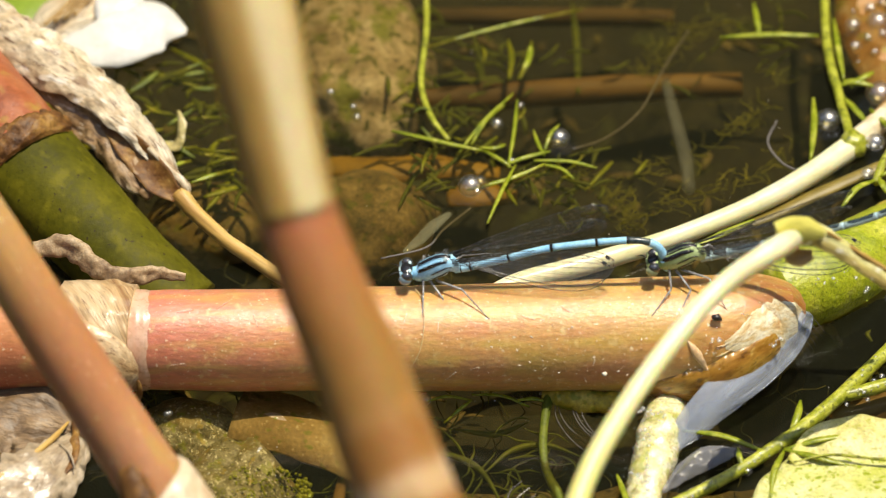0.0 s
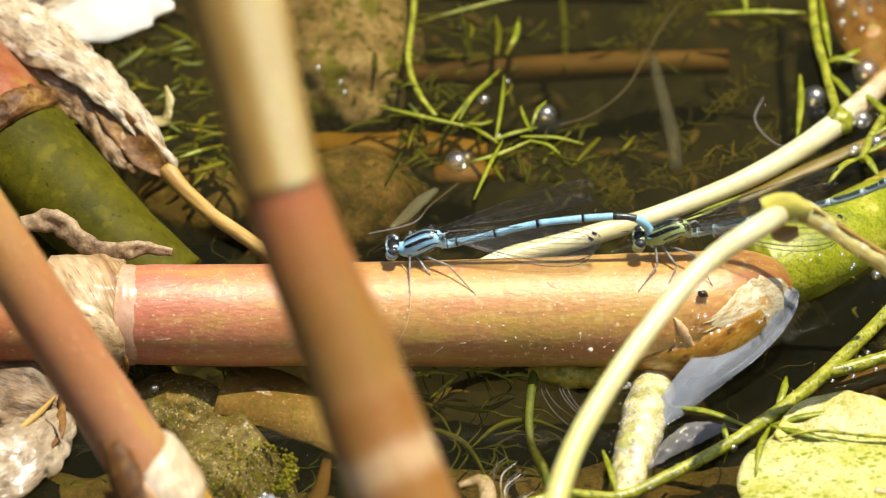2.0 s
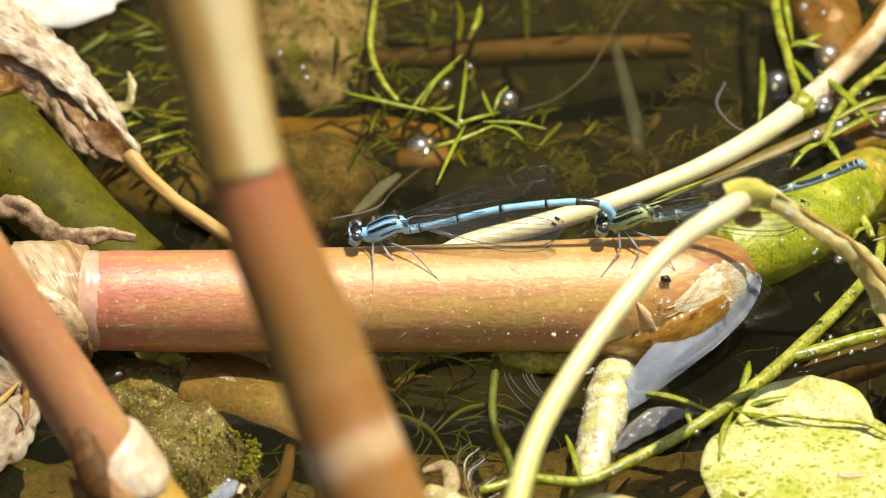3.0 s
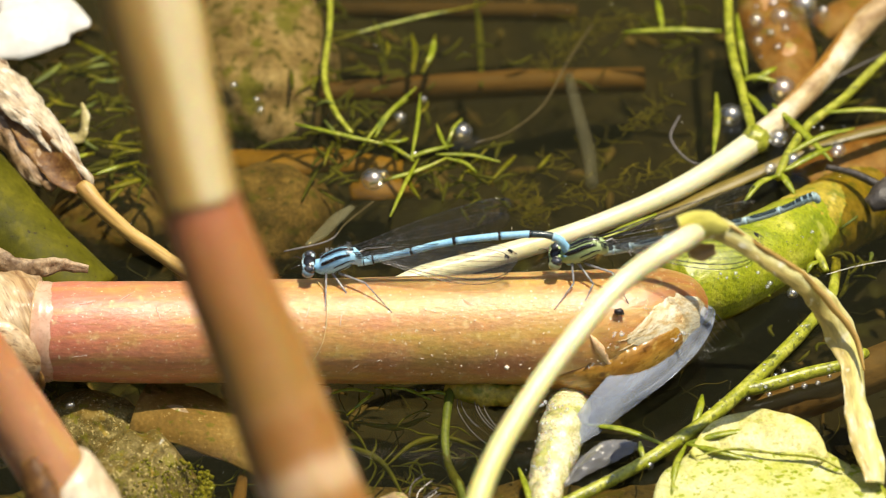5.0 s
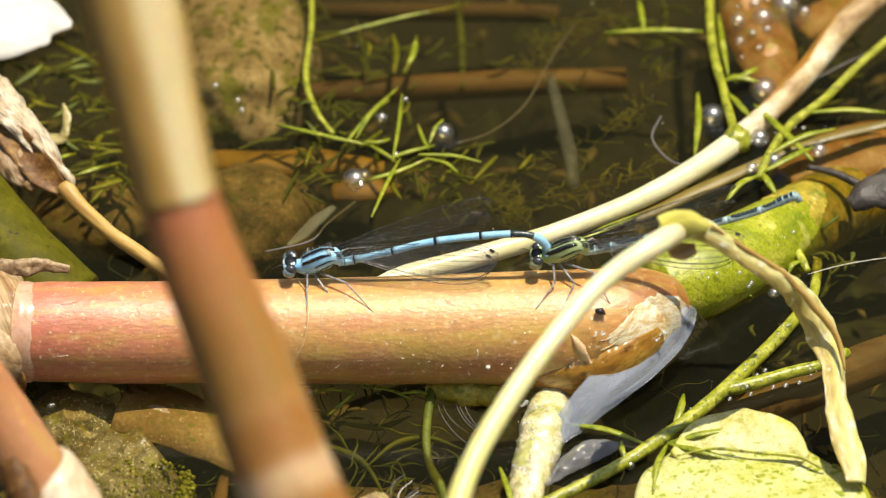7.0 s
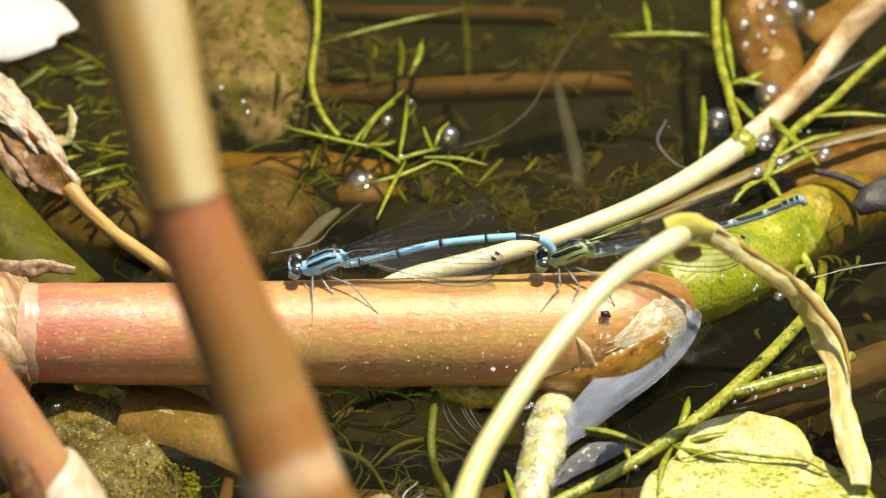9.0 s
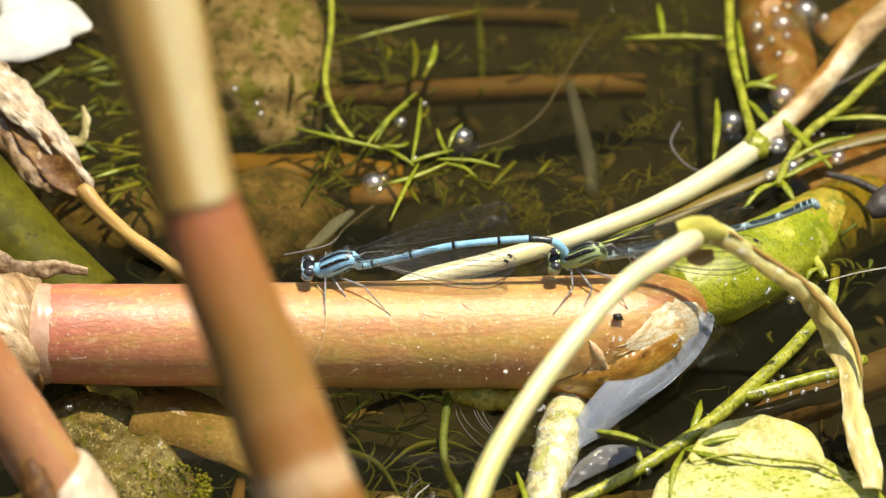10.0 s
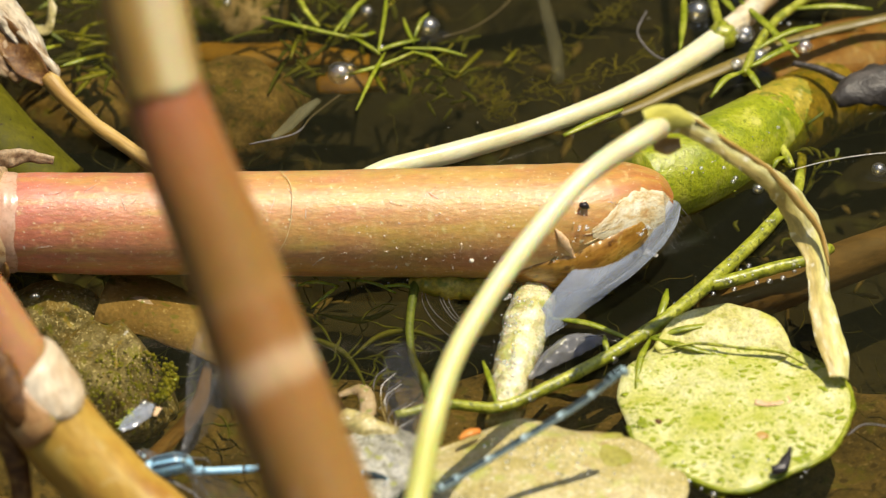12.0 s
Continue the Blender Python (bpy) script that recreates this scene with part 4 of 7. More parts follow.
def left_stem():
    t = thing("jointed_plant_stem", (-21.6, -90.3, -10.7), "jointed pink plant stem with a cream sheath at its node", "plant stem")
    b = Build().tube([(-81.1, -27.3, 62.4), (-71.8, -36.8, 51.8), (-64.2, -44.6, 43.1), (-55.9, -52.5, 32.8), (-49.6, -58.3, 24.9), (-46.2, -61.8, 21.0), (-44.0, -64.6, 17.9)], [3.4, 3.4, 3.5, 3.7, 3.9, 3.95, 4.0], 60, 28, rough=0.02)
    part("upper_stem", b, NEAR_LOW, t, "stem turning from yellow to pink downwards")
    b = Build().tube([(-44.6, -63.8, 18.8), (-43.4, -65.0, 17.4), (-39.2, -68.7, 13.3), (-34.0, -72.3, 9.4), (-27.5, -76.9, 4.2), (-21.6, -90.3, -10.7)], [4.0, 4.75, 4.7, 4.7, 4.7, 4.6], 50, 28, rough=0.03)
    part("lower_stem", b, surface("yellow_internode", [(0.38, 0.17, 0.03), (0.50, 0.30, 0.045), (0.56, 0.39, 0.09)], 4, (1, 3, 1), uv=True, grain=0.25, grain_size=0.6, rough=0.4, bump=0.3, spots=[((0.55, 0.42, 0.18), 2.5, 0.60, 0.72, 0.5)]), t, "yellow lower internode")
    line = [(-48.4, -59.6, 24.2), (-46.2, -61.8, 21.0), (-43.9, -64.8, 17.7), (-41.4, -66.8, 15.4)]
    b = Build().patch(line, [4.1, 4.3, 4.9, 5.0], [(0.27, -94, -74), (0.34, -102, -34), (0.42, -104, 8), (0.50, -104, 36), (0.66, -100, 44), (0.80, -86, 40), (0.92, -50, 30), (1.0, -14, 8)], 0.35, 44, 20, 0.06, seed=5.0, fat=0.5)
    part("sheath", b, CREAM_SHEATH, t, "cream papery sheath torn at the node")
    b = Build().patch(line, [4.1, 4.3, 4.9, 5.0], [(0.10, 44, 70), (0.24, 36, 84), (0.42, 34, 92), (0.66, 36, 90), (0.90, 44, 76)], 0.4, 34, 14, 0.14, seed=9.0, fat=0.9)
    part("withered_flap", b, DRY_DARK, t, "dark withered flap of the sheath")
    b = Build().patch(line, [4.1, 4.3, 4.9, 5.0], [(0.50, 36, 60), (0.64, 26, 92), (0.82, 18, 100), (0.94, 24, 96), (1.0, 40, 80)], 0.3, 34, 14, 0.12, seed=14.0, fat=0.5)
    part("node_fold", b, surface("node_fold", [(0.32, 0.14, 0.05), (0.44, 0.24, 0.09), (0.54, 0.36, 0.14)], 3.4, (1, 3, 1), uv=True, grain=0.3, grain_size=0.5, rough=0.4, bump=0.5, bump_size=0.6, spots=[((0.70, 0.55, 0.30), 1.4, 0.64, 0.72, 0.6, (1, 2, 1))]), t, "wrinkled pinkish brown fold below the sheath")
    part("bud_scar", Build().blob((-42.2, -69.4, 19.2), (1.3, 0.9, 1.0), 3, 0.2, 1.2), NEAR_LOW, t, "pale bud scar on the node")
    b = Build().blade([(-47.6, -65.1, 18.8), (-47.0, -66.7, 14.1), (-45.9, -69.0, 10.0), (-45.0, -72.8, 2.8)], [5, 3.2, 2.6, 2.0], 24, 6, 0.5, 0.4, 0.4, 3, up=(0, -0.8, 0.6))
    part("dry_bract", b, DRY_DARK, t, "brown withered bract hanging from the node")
    return t


left_stem()


# ---- arched leaf stalk with a withered blade ----
def arched_leaf():
    t = thing("arched_leaf", (-2.6, -86.6, -0.5), "pale green arched leaf stalk with a withered drooping blade", "leaf")
    b = Build().tube([(-3.1, -101.5, 14.3), (-1.6, -91.5, 19.5), (-0.2, -85.1, 22.0), (1.3, -77.7, 25.8), (3.7, -69.7, 28.7), (7.7, -62.0, 31.3), (13.0, -54.1, 34.1), (19.1, -46.5, 36.5), (25.7, -41.3, 37.9), (27.7, -34.7, 33.2)],
                     [1.6, 1.6, 1.45, 1.4, 1.3, 1.25, 1.2, 1.2, 1.35, 1.2], 90, 18)
    part("stalk", b, ARCH, t)
    b = Build().blade([(26.4, -33.6, 33.4), (28.6, -32.2, 32.0), (30.6, -31.4, 31.0), (32.8, -31.5, 29.5), (36.2, -30.5, 25.5), (40.0, -28.5, 20.5), (42.8, -26.6, 15.5), (45.1, -26.7, 11.0), (46.5, -28.8, 8.0), (46.9, -32.4, 6.2), (47.6, -36.6, 4.6), (48.7, -41.5, 3.2), (49.1, -44.1, 2.4)],
                      [2.2, 3.0, 2.8, 2.3, 2.3, 2.6, 3.4, 4.2, 4.2, 3.8, 3.9, 3.5, 2.4], 130, 20, 0.3, 0.24, 0.34, 2.2, turn=[0, 10, 14, 4, -16, -8, 6, 12, -6, -16, 4, 14, 0], up=(0.1, -0.74, 0.66), seed=3.1, ragged=0.12)
    part("blade", b, WITHER, t, "yellowed blade curled and browned at its edges")
    b = Build().blade([(25.6, -35.0, 35.0), (27.4, -33.6, 34.0), (29.4, -32.4, 32.8), (31.4, -31.8, 31.6)], [1.8, 2.8, 2.9, 1.2], 30, 12, 0.25, 0.3, 0.2, 2.0, turn=[0, 6, 12, 6], up=(0.1, -0.74, 0.66), seed=8.0)
    part("blade_base", b, surface("blade_base", [(0.44, 0.40, 0.06), (0.60, 0.56, 0.12), (0.72, 0.68, 0.24)], 3, (1, 4, 1), uv=True, grain=0.25, grain_size=0.5, rough=0.4, bump=0.5, bump_size=0.6), t, "olive-yellow base of the blade")
    b = Build().tube([(31.9, -31.4, 31.5), (35.3, -30.4, 27.5), (40.4, -28.0, 21.0), (44.2, -27.5, 15.5), (47.0, -28.3, 11.2), (48.1, -30.7, 8.0)], [0.15, 0.35, 0.4, 0.45, 0.4, 0.15], 60, 8, rough=0.4, rough_size=1.6)
    part("rolled_margin", b, STALK, t, "brown rolled margin of the blade")
    b = Build().blade([(27.2, -33.6, 29.6), (28.6, -33.0, 28.9), (30.2, -32.4, 28.9)], [1.4, 2.2, 1.2], 14, 8, 0.3, -0.6, 0.1, up=(0, -0.74, 0.66))
    part("blade_fold", b, STALK, t, "brown hollow fold under the blade")
    return t


arched_leaf()


# ---- cream stem floating behind ----
def cream_stem():
    t = thing("cream_floating_stem", (14.7, 2.1, 0.0), "cream white stem floating on the water", "plant stem")
    b = Build().tube([(-9.8, -10.6, 1.0), (-4.3, -6.5, 1.0), (4.5, -3.0, 1.0), (14.0, 1.3, 1.0), (23.0, 6.5, 1.0), (29.9, 11.7, 1.0), (35.5, 17.1, 1.0), (36.8, 18.5, 1.0)], [1.1, 1.25, 1.3, 1.15, 1.2, 1.35, 1.5, 1.5], 70, 20, rough=0.03)
    part("stem", b, CREAM, t)
    b = Build().tube([(36.7, 18.4, 1.0), (41.2, 24.3, 1.0), (45.6, 31.2, 1.0), (49.6, 38.6, 1.0), (53.6, 44.0, 1.0), (60.3, 53.2, 0.5)], [1.5, 1.35, 1.5, 1.6, 1.5, 1.4], 50, 20, rough=0.06, rough_size=3)
    part("worn_stem", b, CREAM_BROWN, t, "brown-streaked upper length of the stem")
    worn = [(36.7, 18.4, 1.0), (41.2, 24.3, 1.0), (45.6, 31.2, 1.0), (49.6, 38.6, 1.0), (53.6, 44.0, 1.0), (60.3, 53.2, 0.5)]
    b = Build().patch(worn, [1.5, 1.35, 1.5, 1.6, 1.5, 1.4], [(0.10, -78, -50), (0.22, -80, -20), (0.38, -75, -5), (0.52, -70, -15), (0.62, -60, -30)], 0.04, 50, 8, 0.3)
    part("brown_scar", b, BROWN_END, t, "long brown scar along the stem")
    b = Build().blob((36.8, 18.1, 1.4), (1.8, 1.8, 1.5), 3, 0.25, 1.2)
    part("node", b, STRAND, t, "green node")
    return t


cream_stem()


# ---- floating strands ----
def strand(name, pts, radii, leaves, label, mat=STRAND, n=60, group="green strands"):
    """A thin weed stem with linear leaves: (root, tip, width) each."""
    t = thing(name, pts[0], label, "water weed", group)
    part("stem", Build().tube(pts, radii, n, 12, rough=0.12, rough_size=1.4), mat, t)
    for a, c, w in leaves:
        a, c = Vector(a), Vector(c)
        mid = (a + c) / 2 + Vector((0, 0, 0.5)) + Vector((random.uniform(-0.4, 0.4), random.uniform(-0.4, 0.4), 0))
        part("leaf", Build().blade([a, mid, c], [w * 0.4, w * 0.9, w * 0.9, w * 0.35], 10, 4, 0.25, 0.15, 0.08, 2), WEED, t)
    return t


strand("trailing_weed_strand", [(-2.8, -48.9, 0.6), (3.1, -47.0, 0.6), (9.1, -47.6, 0.7), (14.4, -44.7, 0.9), (21.0, -39.9, 1.0), (25.7, -35.9, 1.2), (31.1, -30.3, 1.2), (36.6, -23.1, 1.0), (41.5, -15.9, 0.8), (45.0, -8.9, 0.0), (45.9, -1.7, -1.0)],
       [0.5, 0.62, 0.7, 0.72, 0.75, 0.8, 0.85, 0.85, 0.8, 0.7, 0.6],
       [((24.5, -36.3, 1.3), (14.8, -32.9, 1.5), 0.9), ((27.8, -33.8, 1.3), (29.2, -28.2, 1.8), 1.0), ((27.1, -36.1, 1.3), (36.4, -33.8, 1.6), 1.0), ((27.1, -36.1, 1.3), (35.0, -38.8, 1.0), 1.0),
        ((27.1, -36.2, 1.2), (25.3, -44.3, 0.6), 0.9), ((9.1, -47.7, 0.8), (7.4, -40.0, 1.0), 0.8), ((22.7, -39.9, 1.0), (21.7, -36.4, 1.8), 0.8), ((17.1, -35.5, 0.5), (14.4, -39.4, 0.5), 0.7)],
       "yellow-green trailing weed strand with narrow leaves on the water")
strand("side_weed_strand", [(34.2, -26.6, 1.0), (37.9, -25.3, 1.0), (42.0, -23.5, 1.0), (46.1, -21.8, 0.8), (48.9, -18.9, 0.0)], [0.75, 0.85, 0.8, 0.7, 0.6], [], "short yellow-green weed shoot beaded with air", n=30)
strand("hanging_weed_strand", [(-0.5, -25.6, 0.6), (-0.9, -28.5, 0.5), (-1.3, -33.8, 0.0), (-0.8, -38.0, -0.6), (0.4, -41.4, -0.6), (1.1, -45.2, -0.2)], [0.7, 0.55, 0.5, 0.5, 0.65, 0.5],
       [((-0.8, -27.1, 0.6), (-4.3, -26.8, 0.8), 0.7), ((-2.9, -27.4, 0.2), (-9.7, -25.3, 0.3), 0.5), ((-9.7, -26.0, 0.0), (-13.0, -29.3, -0.6), 0.5), ((-9.7, -26.0, 0.0), (-15.0, -26.4, 0.2), 0.5)],
       "green weed strand hanging under the log", mat=WEED_DARK, n=40)
strand("upright_weed_strand", [(34.2, 58.7, 0.5), (33.8, 45.3, 0.8), (34.0, 35.4, 1.0), (35.2, 26.8, 1.1), (36.3, 19.2, 1.4)], [0.5, 0.55, 0.6, 0.6, 0.6],
       [((35.1, 29.0, 1.2), (39.4, 28.4, 1.6), 1.0), ((36.5, 28.6, 1.4), (39.4, 30.8, 1.8), 1.0), ((32.9, 38.8, 0.8), (20.7, 39.1, 0.4), 0.9), ((25.6, 39.3, 0.4), (25.0, 46.2, 0.0), 0.8), ((32.0, 27.9, 0.2), (31.4, 16.2, 0.3), 0.9), ((35.8, 30.1, 1.0), (34.8, 42.1, 0.8), 0.8)],
       "green weed strand rising beside the cream stem")
strand("leafy_weed_strand", [(57.0, 39.1, 0.6), (51.9, 32.5, 0.8), (47.5, 25.7, 1.2), (43.2, 20.3, 1.8), (40.3, 14.3, 2.0), (39.1, 10.4, 1.8)], [0.5, 0.5, 0.55, 0.55, 0.55, 0.5],
       [((39.1, 10.7, 2.0), (34.9, 5.6, 2.2), 0.9), ((39.4, 11.0, 2.0), (41.1, 7.3, 1.8), 1.0), ((40.2, 14.1, 2.2), (48.6, 18.8, 2.4), 0.9), ((38.8, 23.7, 2.0), (45.7, 13.3, 2.0), 1.1), ((44.6, 22.7, 1.5), (55.0, 23.3, 1.0), 0.9),
        ((35.7, 26.4, 1.5), (38.7, 20.8, 1.8), 0.9), ((39.5, 11.2, 2.0), (45.8, 15.9, 2.0), 1.0)],
       "leafy yellow-green weed strand lying over the cream stem")
strand("drooping_weed_strand", [(41.8, 4.5, 0.6), (42.8, 0.5, 0.6), (44.1, -3.4, 0.4), (44.6, -4.7, 0.2)], [0.45, 0.5, 0.55, 0.4], [((44.1, -3.0, 0.5), (42.2, -5.4, 0.4), 0.8), ((42.1, 3.0, 0.6), (38.6, 1.2, 0.4), 0.3)], "small pale weed shoot over the green stem", n=20)


# ---- starwort-like weed patch in the middle of the pool ----
def weed_leaf(t, a, c, w, mat=WEED):
    a, c = Vector(a), Vector(c)
    mid = (a + c) / 2 + Vector((random.uniform(-0.5, 0.5), random.uniform(-0.5, 0.5), random.uniform(0, 0.5)))
    part("leaf", Build().blade([a, mid, c], [w * 0.3, w * 0.55, w * 0.55, w * 0.2], 10, 4, 0.3, 0.15, 0.08, 2), mat, t)


weed = thing("floating_weed_patch", (-5.8, 17.6, -0.0), "bright green floating weed with narrow crossing leaves", "water weed")
part("stem", Build().tube([(-15.8, 52.7, 0.0), (-15.5, 41.9, 0.0), (-16.1, 31.3, 0.0), (-14.8, 24.9, 0.0), (-12.7, 20.5, 0.2)], [0.36, 0.36, 0.4, 0.36, 0.3], 40, 10, rough=0.1), STRAND, weed)
for a, c, w in [((-19.6, 21.5, 0.8), (-8.2, 17.9, 0.5), 1.1), ((-11.3, 18.1, 0.3), (-4.8, 28.5, 0.6), 0.9), ((-8.2, 17.9, 0.5), (-5.0, 15.0, 0.5), 1.0), ((-10.4, 11.2, 0.2), (-1.0, 15.4, 0.6), 1.1),
                ((-5.4, 14.9, 0.6), (-4.3, 26.9, 1.0), 0.9), ((-7.9, 4.5, 0.8), (-4.5, 15.5, 0.5), 0.9), ((-9.9, 19.5, 0.2), (-5.8, 26.7, 0.3), 0.8), ((-5.8, 15.6, 0.4), (-0.3, 17.9, 0.5), 1.1),
                ((-2.3, 16.1, 0.6), (5.4, 14.9, 0.4), 1.0), ((-1.3, 15.6, 0.4), (2.6, 13.1, 0.3), 0.9), ((-1.0, 17.2, 0.4), (-2.3, 21.9, 0.4), 0.9), ((-1.0, 18.0, 0.4), (0.8, 22.4, 0.8), 0.9),
                ((-5.8, 19.4, 0.3), (-8.9, 18.7, 0.4), 1.0), ((-15.6, 38.2, -0.3), (3.8, 45.3, -0.3), 0.9), ((-4.1, 32.4, -0.5), (-2.5, 39.3, -0.3), 1.4), ((-5.3, 32.5, -0.6), (-5.4, 39.7, -0.4), 1.3)]:
    weed_leaf(weed, a, c, w)
for a, c, w in [((-8.4, 34.6, -2.0), (-10.1, 43.7, -1.5), 0.9), ((-13.4, 15.6, -1.0), (-8.6, 20.8, -1.0), 0.8), ((-13.4, 17.8, -2.0), (-9.9, 19.3, -1.0), 0.9), ((1.1, 13.7, -3.0), (5.0, 16.0, -3.0), 1.0),
                ((1.8, 12.5, -3.0), (3.2, 17.9, -3.0), 0.8), ((-1.0, 14.2, -3.0), (2.1, 14.8, -3.0), 0.9), ((-13.4, 23.0, -2.0), (-10.0, 27.2, -2.0), 1.2), ((-0.3, 13.8, -4.0), (3.9, 12.3, -4.0), 0.8), ((-12.7, 13.6, -2.0), (-15.4, 16.8, -2.0), 1.0),
                ((-16.8, 13.6, -2.0), (-13.4, 17.8, -2.0), 1.0), ((-24.5, 19.9, -2.0), (-18.3, 22.0, -2.0), 1.0), ((3.2, 34.9, -5.0), (2.5, 52.1, -5.0), 1.6), ((-6.6, 36.9, -4.0), (-12.9, 36.4, -4.0), 1.2), ((-8.7, 36.4, -4.0), (-9.4, 39.6, -4.0), 1.4)]:
    weed_leaf(weed, a, c, w, WEED_DARK)

for o, sx, sy, n in [((-12.0, 21.5, -0.2), 5.0, 4.0, 9), ((-4.4, 17.1, -0.6), 5.5, 3.6, 12), ((-9.3, 35.6, -2.0), 6.0, 4.0, 9), ((-15.6, 31.3, -2.0), 2.0, 5.0, 6), ((0.4, 16.2, -1.6), 4.0, 3.0, 9)]:
    for k in range(n):
        p = Vector(o) + Vector((random.gauss(0, sx), random.gauss(0, sy), random.uniform(-1.4, 0.4)))
        d = random.gauss(0.6, 0.8) + (math.pi if k % 2 else 0)
        weed_leaf(weed, p, p + Vector((math.cos(d), math.sin(d) * 1.2, random.uniform(-0.1, 0.2))) * random.uniform(2.0, 5.5), random.uniform(0.5, 1.1), WEED_DARK if k % 3 else WEED)

# weed at the far left, behind the dry leaf
weed = thing("shore_weed_clump", (-49.5, 26.0, 0.0), "bright green weed clump behind the curled dry leaf", "water weed")
for k in range(86):
    a = Vector((-50.1, 24.9, -0.6)) + Vector((random.uniform(-7, 14), random.uniform(-11, 12), random.uniform(-2.5, 0.4)))
    d = random.gauss(0.15, 0.5) + (math.pi if k % 2 else 0) if k % 4 else random.uniform(0, 2 * math.pi)
    c = a + Vector((math.cos(d) * 5, math.sin(d) * 5, random.uniform(-0.3, 0.9))) * random.uniform(0.5, 1.8)
    weed_leaf(weed, a, c, random.uniform(0.6, 1.7), WEED if k % 5 < 2 else WEED_DARK)


# ---- floating leaves ----
def outline_pad(a):
    r = 13.2 + 0.5 * math.cos(2 * a + 0.6) + 0.5 * math.sin(3 * a + 1.0) + 0.25 * math.sin(7 * a)
    notch = abs((a - math.radians(274) + math.pi) % (2 * math.pi) - math.pi)
    return r + 1.0 * math.exp(-(notch / 0.30) ** 2)


def round_leaf():
    t = thing("round_floating_leaf", (36.9, -46.5, 0.0), "round pale yellow-green floating leaf with green specks", "leaf")
    b = Build().disc((36.6, -47.2, 0.5), outline_pad, 26, 110, 0.5, 0.7, 4.5, 2.0, 0.7)
    part("blade", b, PAD, t)
    b = Build().blade([(28.2, -38.4, 0.8), (31.8, -35.6, 1.1), (36.2, -34.9, 1.3), (40.3, -36.2, 1.2), (43.2, -38.8, 0.9)], [2.4, 6.2, 7.4, 6.4, 2.0], 40, 16, 0.4, 0.10, 0.5, 2.2, up=(0, -0.35, 0.95))
    part("folded_lobe", b, surface("leaf_back", [(0.46, 0.42, 0.10), (0.60, 0.56, 0.20), (0.70, 0.66, 0.34)], 4, grain=0.35, grain_size=0.45, rough=0.4, bump=0.8, bump_size=0.6, spots=[((0.32, 0.32, 0.03), 0.9, 0.58, 0.66, 0.75), ((0.50, 0.50, 0.06), 3.0, 0.56, 0.68, 0.7), ((0.26, 0.20, 0.06), 0.4, 0.66, 0.71, 0.8)]), t, "upturned pale back lobe of the leaf")
    b = Build().tube([(28.2, -38.6, 1.6), (32.4, -37.8, 2.0), (37.7, -38.6, 2.1), (42.3, -38.9, 1.8), (45.6, -40.6, 1.2)], [0.08, 0.16, 0.22, 0.3, 0.1], 30, 8, rough=0.3, rough_size=1.5)
    part("fold_crease", b, STRAND, t, "dark green crease along the fold")
    rim = [Vector((36.6, -47.2, 0.5)) + Vector((outline_pad(a) * math.cos(a), outline_pad(a) * math.sin(a), -0.05)) for a in [math.radians(q) for q in range(195, 400, 12)]]
    specks = Build()
    for k in range(520):
        a, u = random.uniform(0, 2 * math.pi) if k % 3 else random.uniform(math.pi, 2 * math.pi), random.random() ** 0.42 * 0.97
        q = Vector((math.cos(a), math.sin(a), 0)) * outline_pad(a) * u
        z = 0.7 * noise.noise(q / 4.5 + Vector((2.0, 0, 2.0))) * (0.3 + u) + 0.7 * (1 - u * u) + 0.25 * (1 - 0.7 * u ** 4)
        w = random.choice((0.10, 0.14, 0.2, 0.3)) * (1.25 if u > 0.85 else 1.0)
        specks.blob(Vector((36.6, -47.2, 0.5)) + q + Vector((0, 0, z)), (w * random.uniform(0.9, 2.2), w, 0.03), 2, 0.5, 0.25, k, random.uniform(-40, 40))
    tagged(part("algae_specks", specks, ALGAE_SPECK, t, "green algae specks"), kind="stuff")
    part("wet_rim", Build().tube(rim, 0.35, 60, 8, rough=0.4, rough_size=1.0), WEED, t, "green wet rim")
    return t


round_leaf()


def outline_pale(a):
    return 14.8 + 1.0 * math.cos(2 * a) + 0.9 * math.sin(3 * a + 0.5) + 0.5 * math.sin(5 * a) + 0.3 * math.sin(9 * a)


def pale_leaf():
    t = thing("pale_floating_leaf", (14.6, -62.9, 0.0), "pale tan and green dead leaf floating crumpled", "leaf")
    part("blade", Build().disc((14.4, -63.7, 0.6), outline_pale, 34, 130, 0.5, 1.1, 6.5, 5.0, 2.2), PALE_LEAF, t)
    part("olive_flap", Build().blade([(21.6, -53.0, 1.5), (23.4, -57.6, 1.5), (25.4, -62.4, 1.1), (27.6, -68.1, 0.4)], [4.0, 7.5, 9.0, 8], 28, 10, 0.3, 0.12, 0.4, 3, up=(0.25, -0.1, 1)), surface("olive_flap", [(0.30, 0.27, 0.04), (0.44, 0.40, 0.09), (0.54, 0.47, 0.16)], 4, grain=0.3, rough=0.4, bump=0.5, bump_size=0.8, through=0.15, spots=[((0.20, 0.14, 0.03), 1.2, 0.64, 0.70, 0.7), ((0.40, 0.42, 0.05), 3.0, 0.55, 0.68, 0.6)]), t, "olive-yellow side of the leaf")
    return t


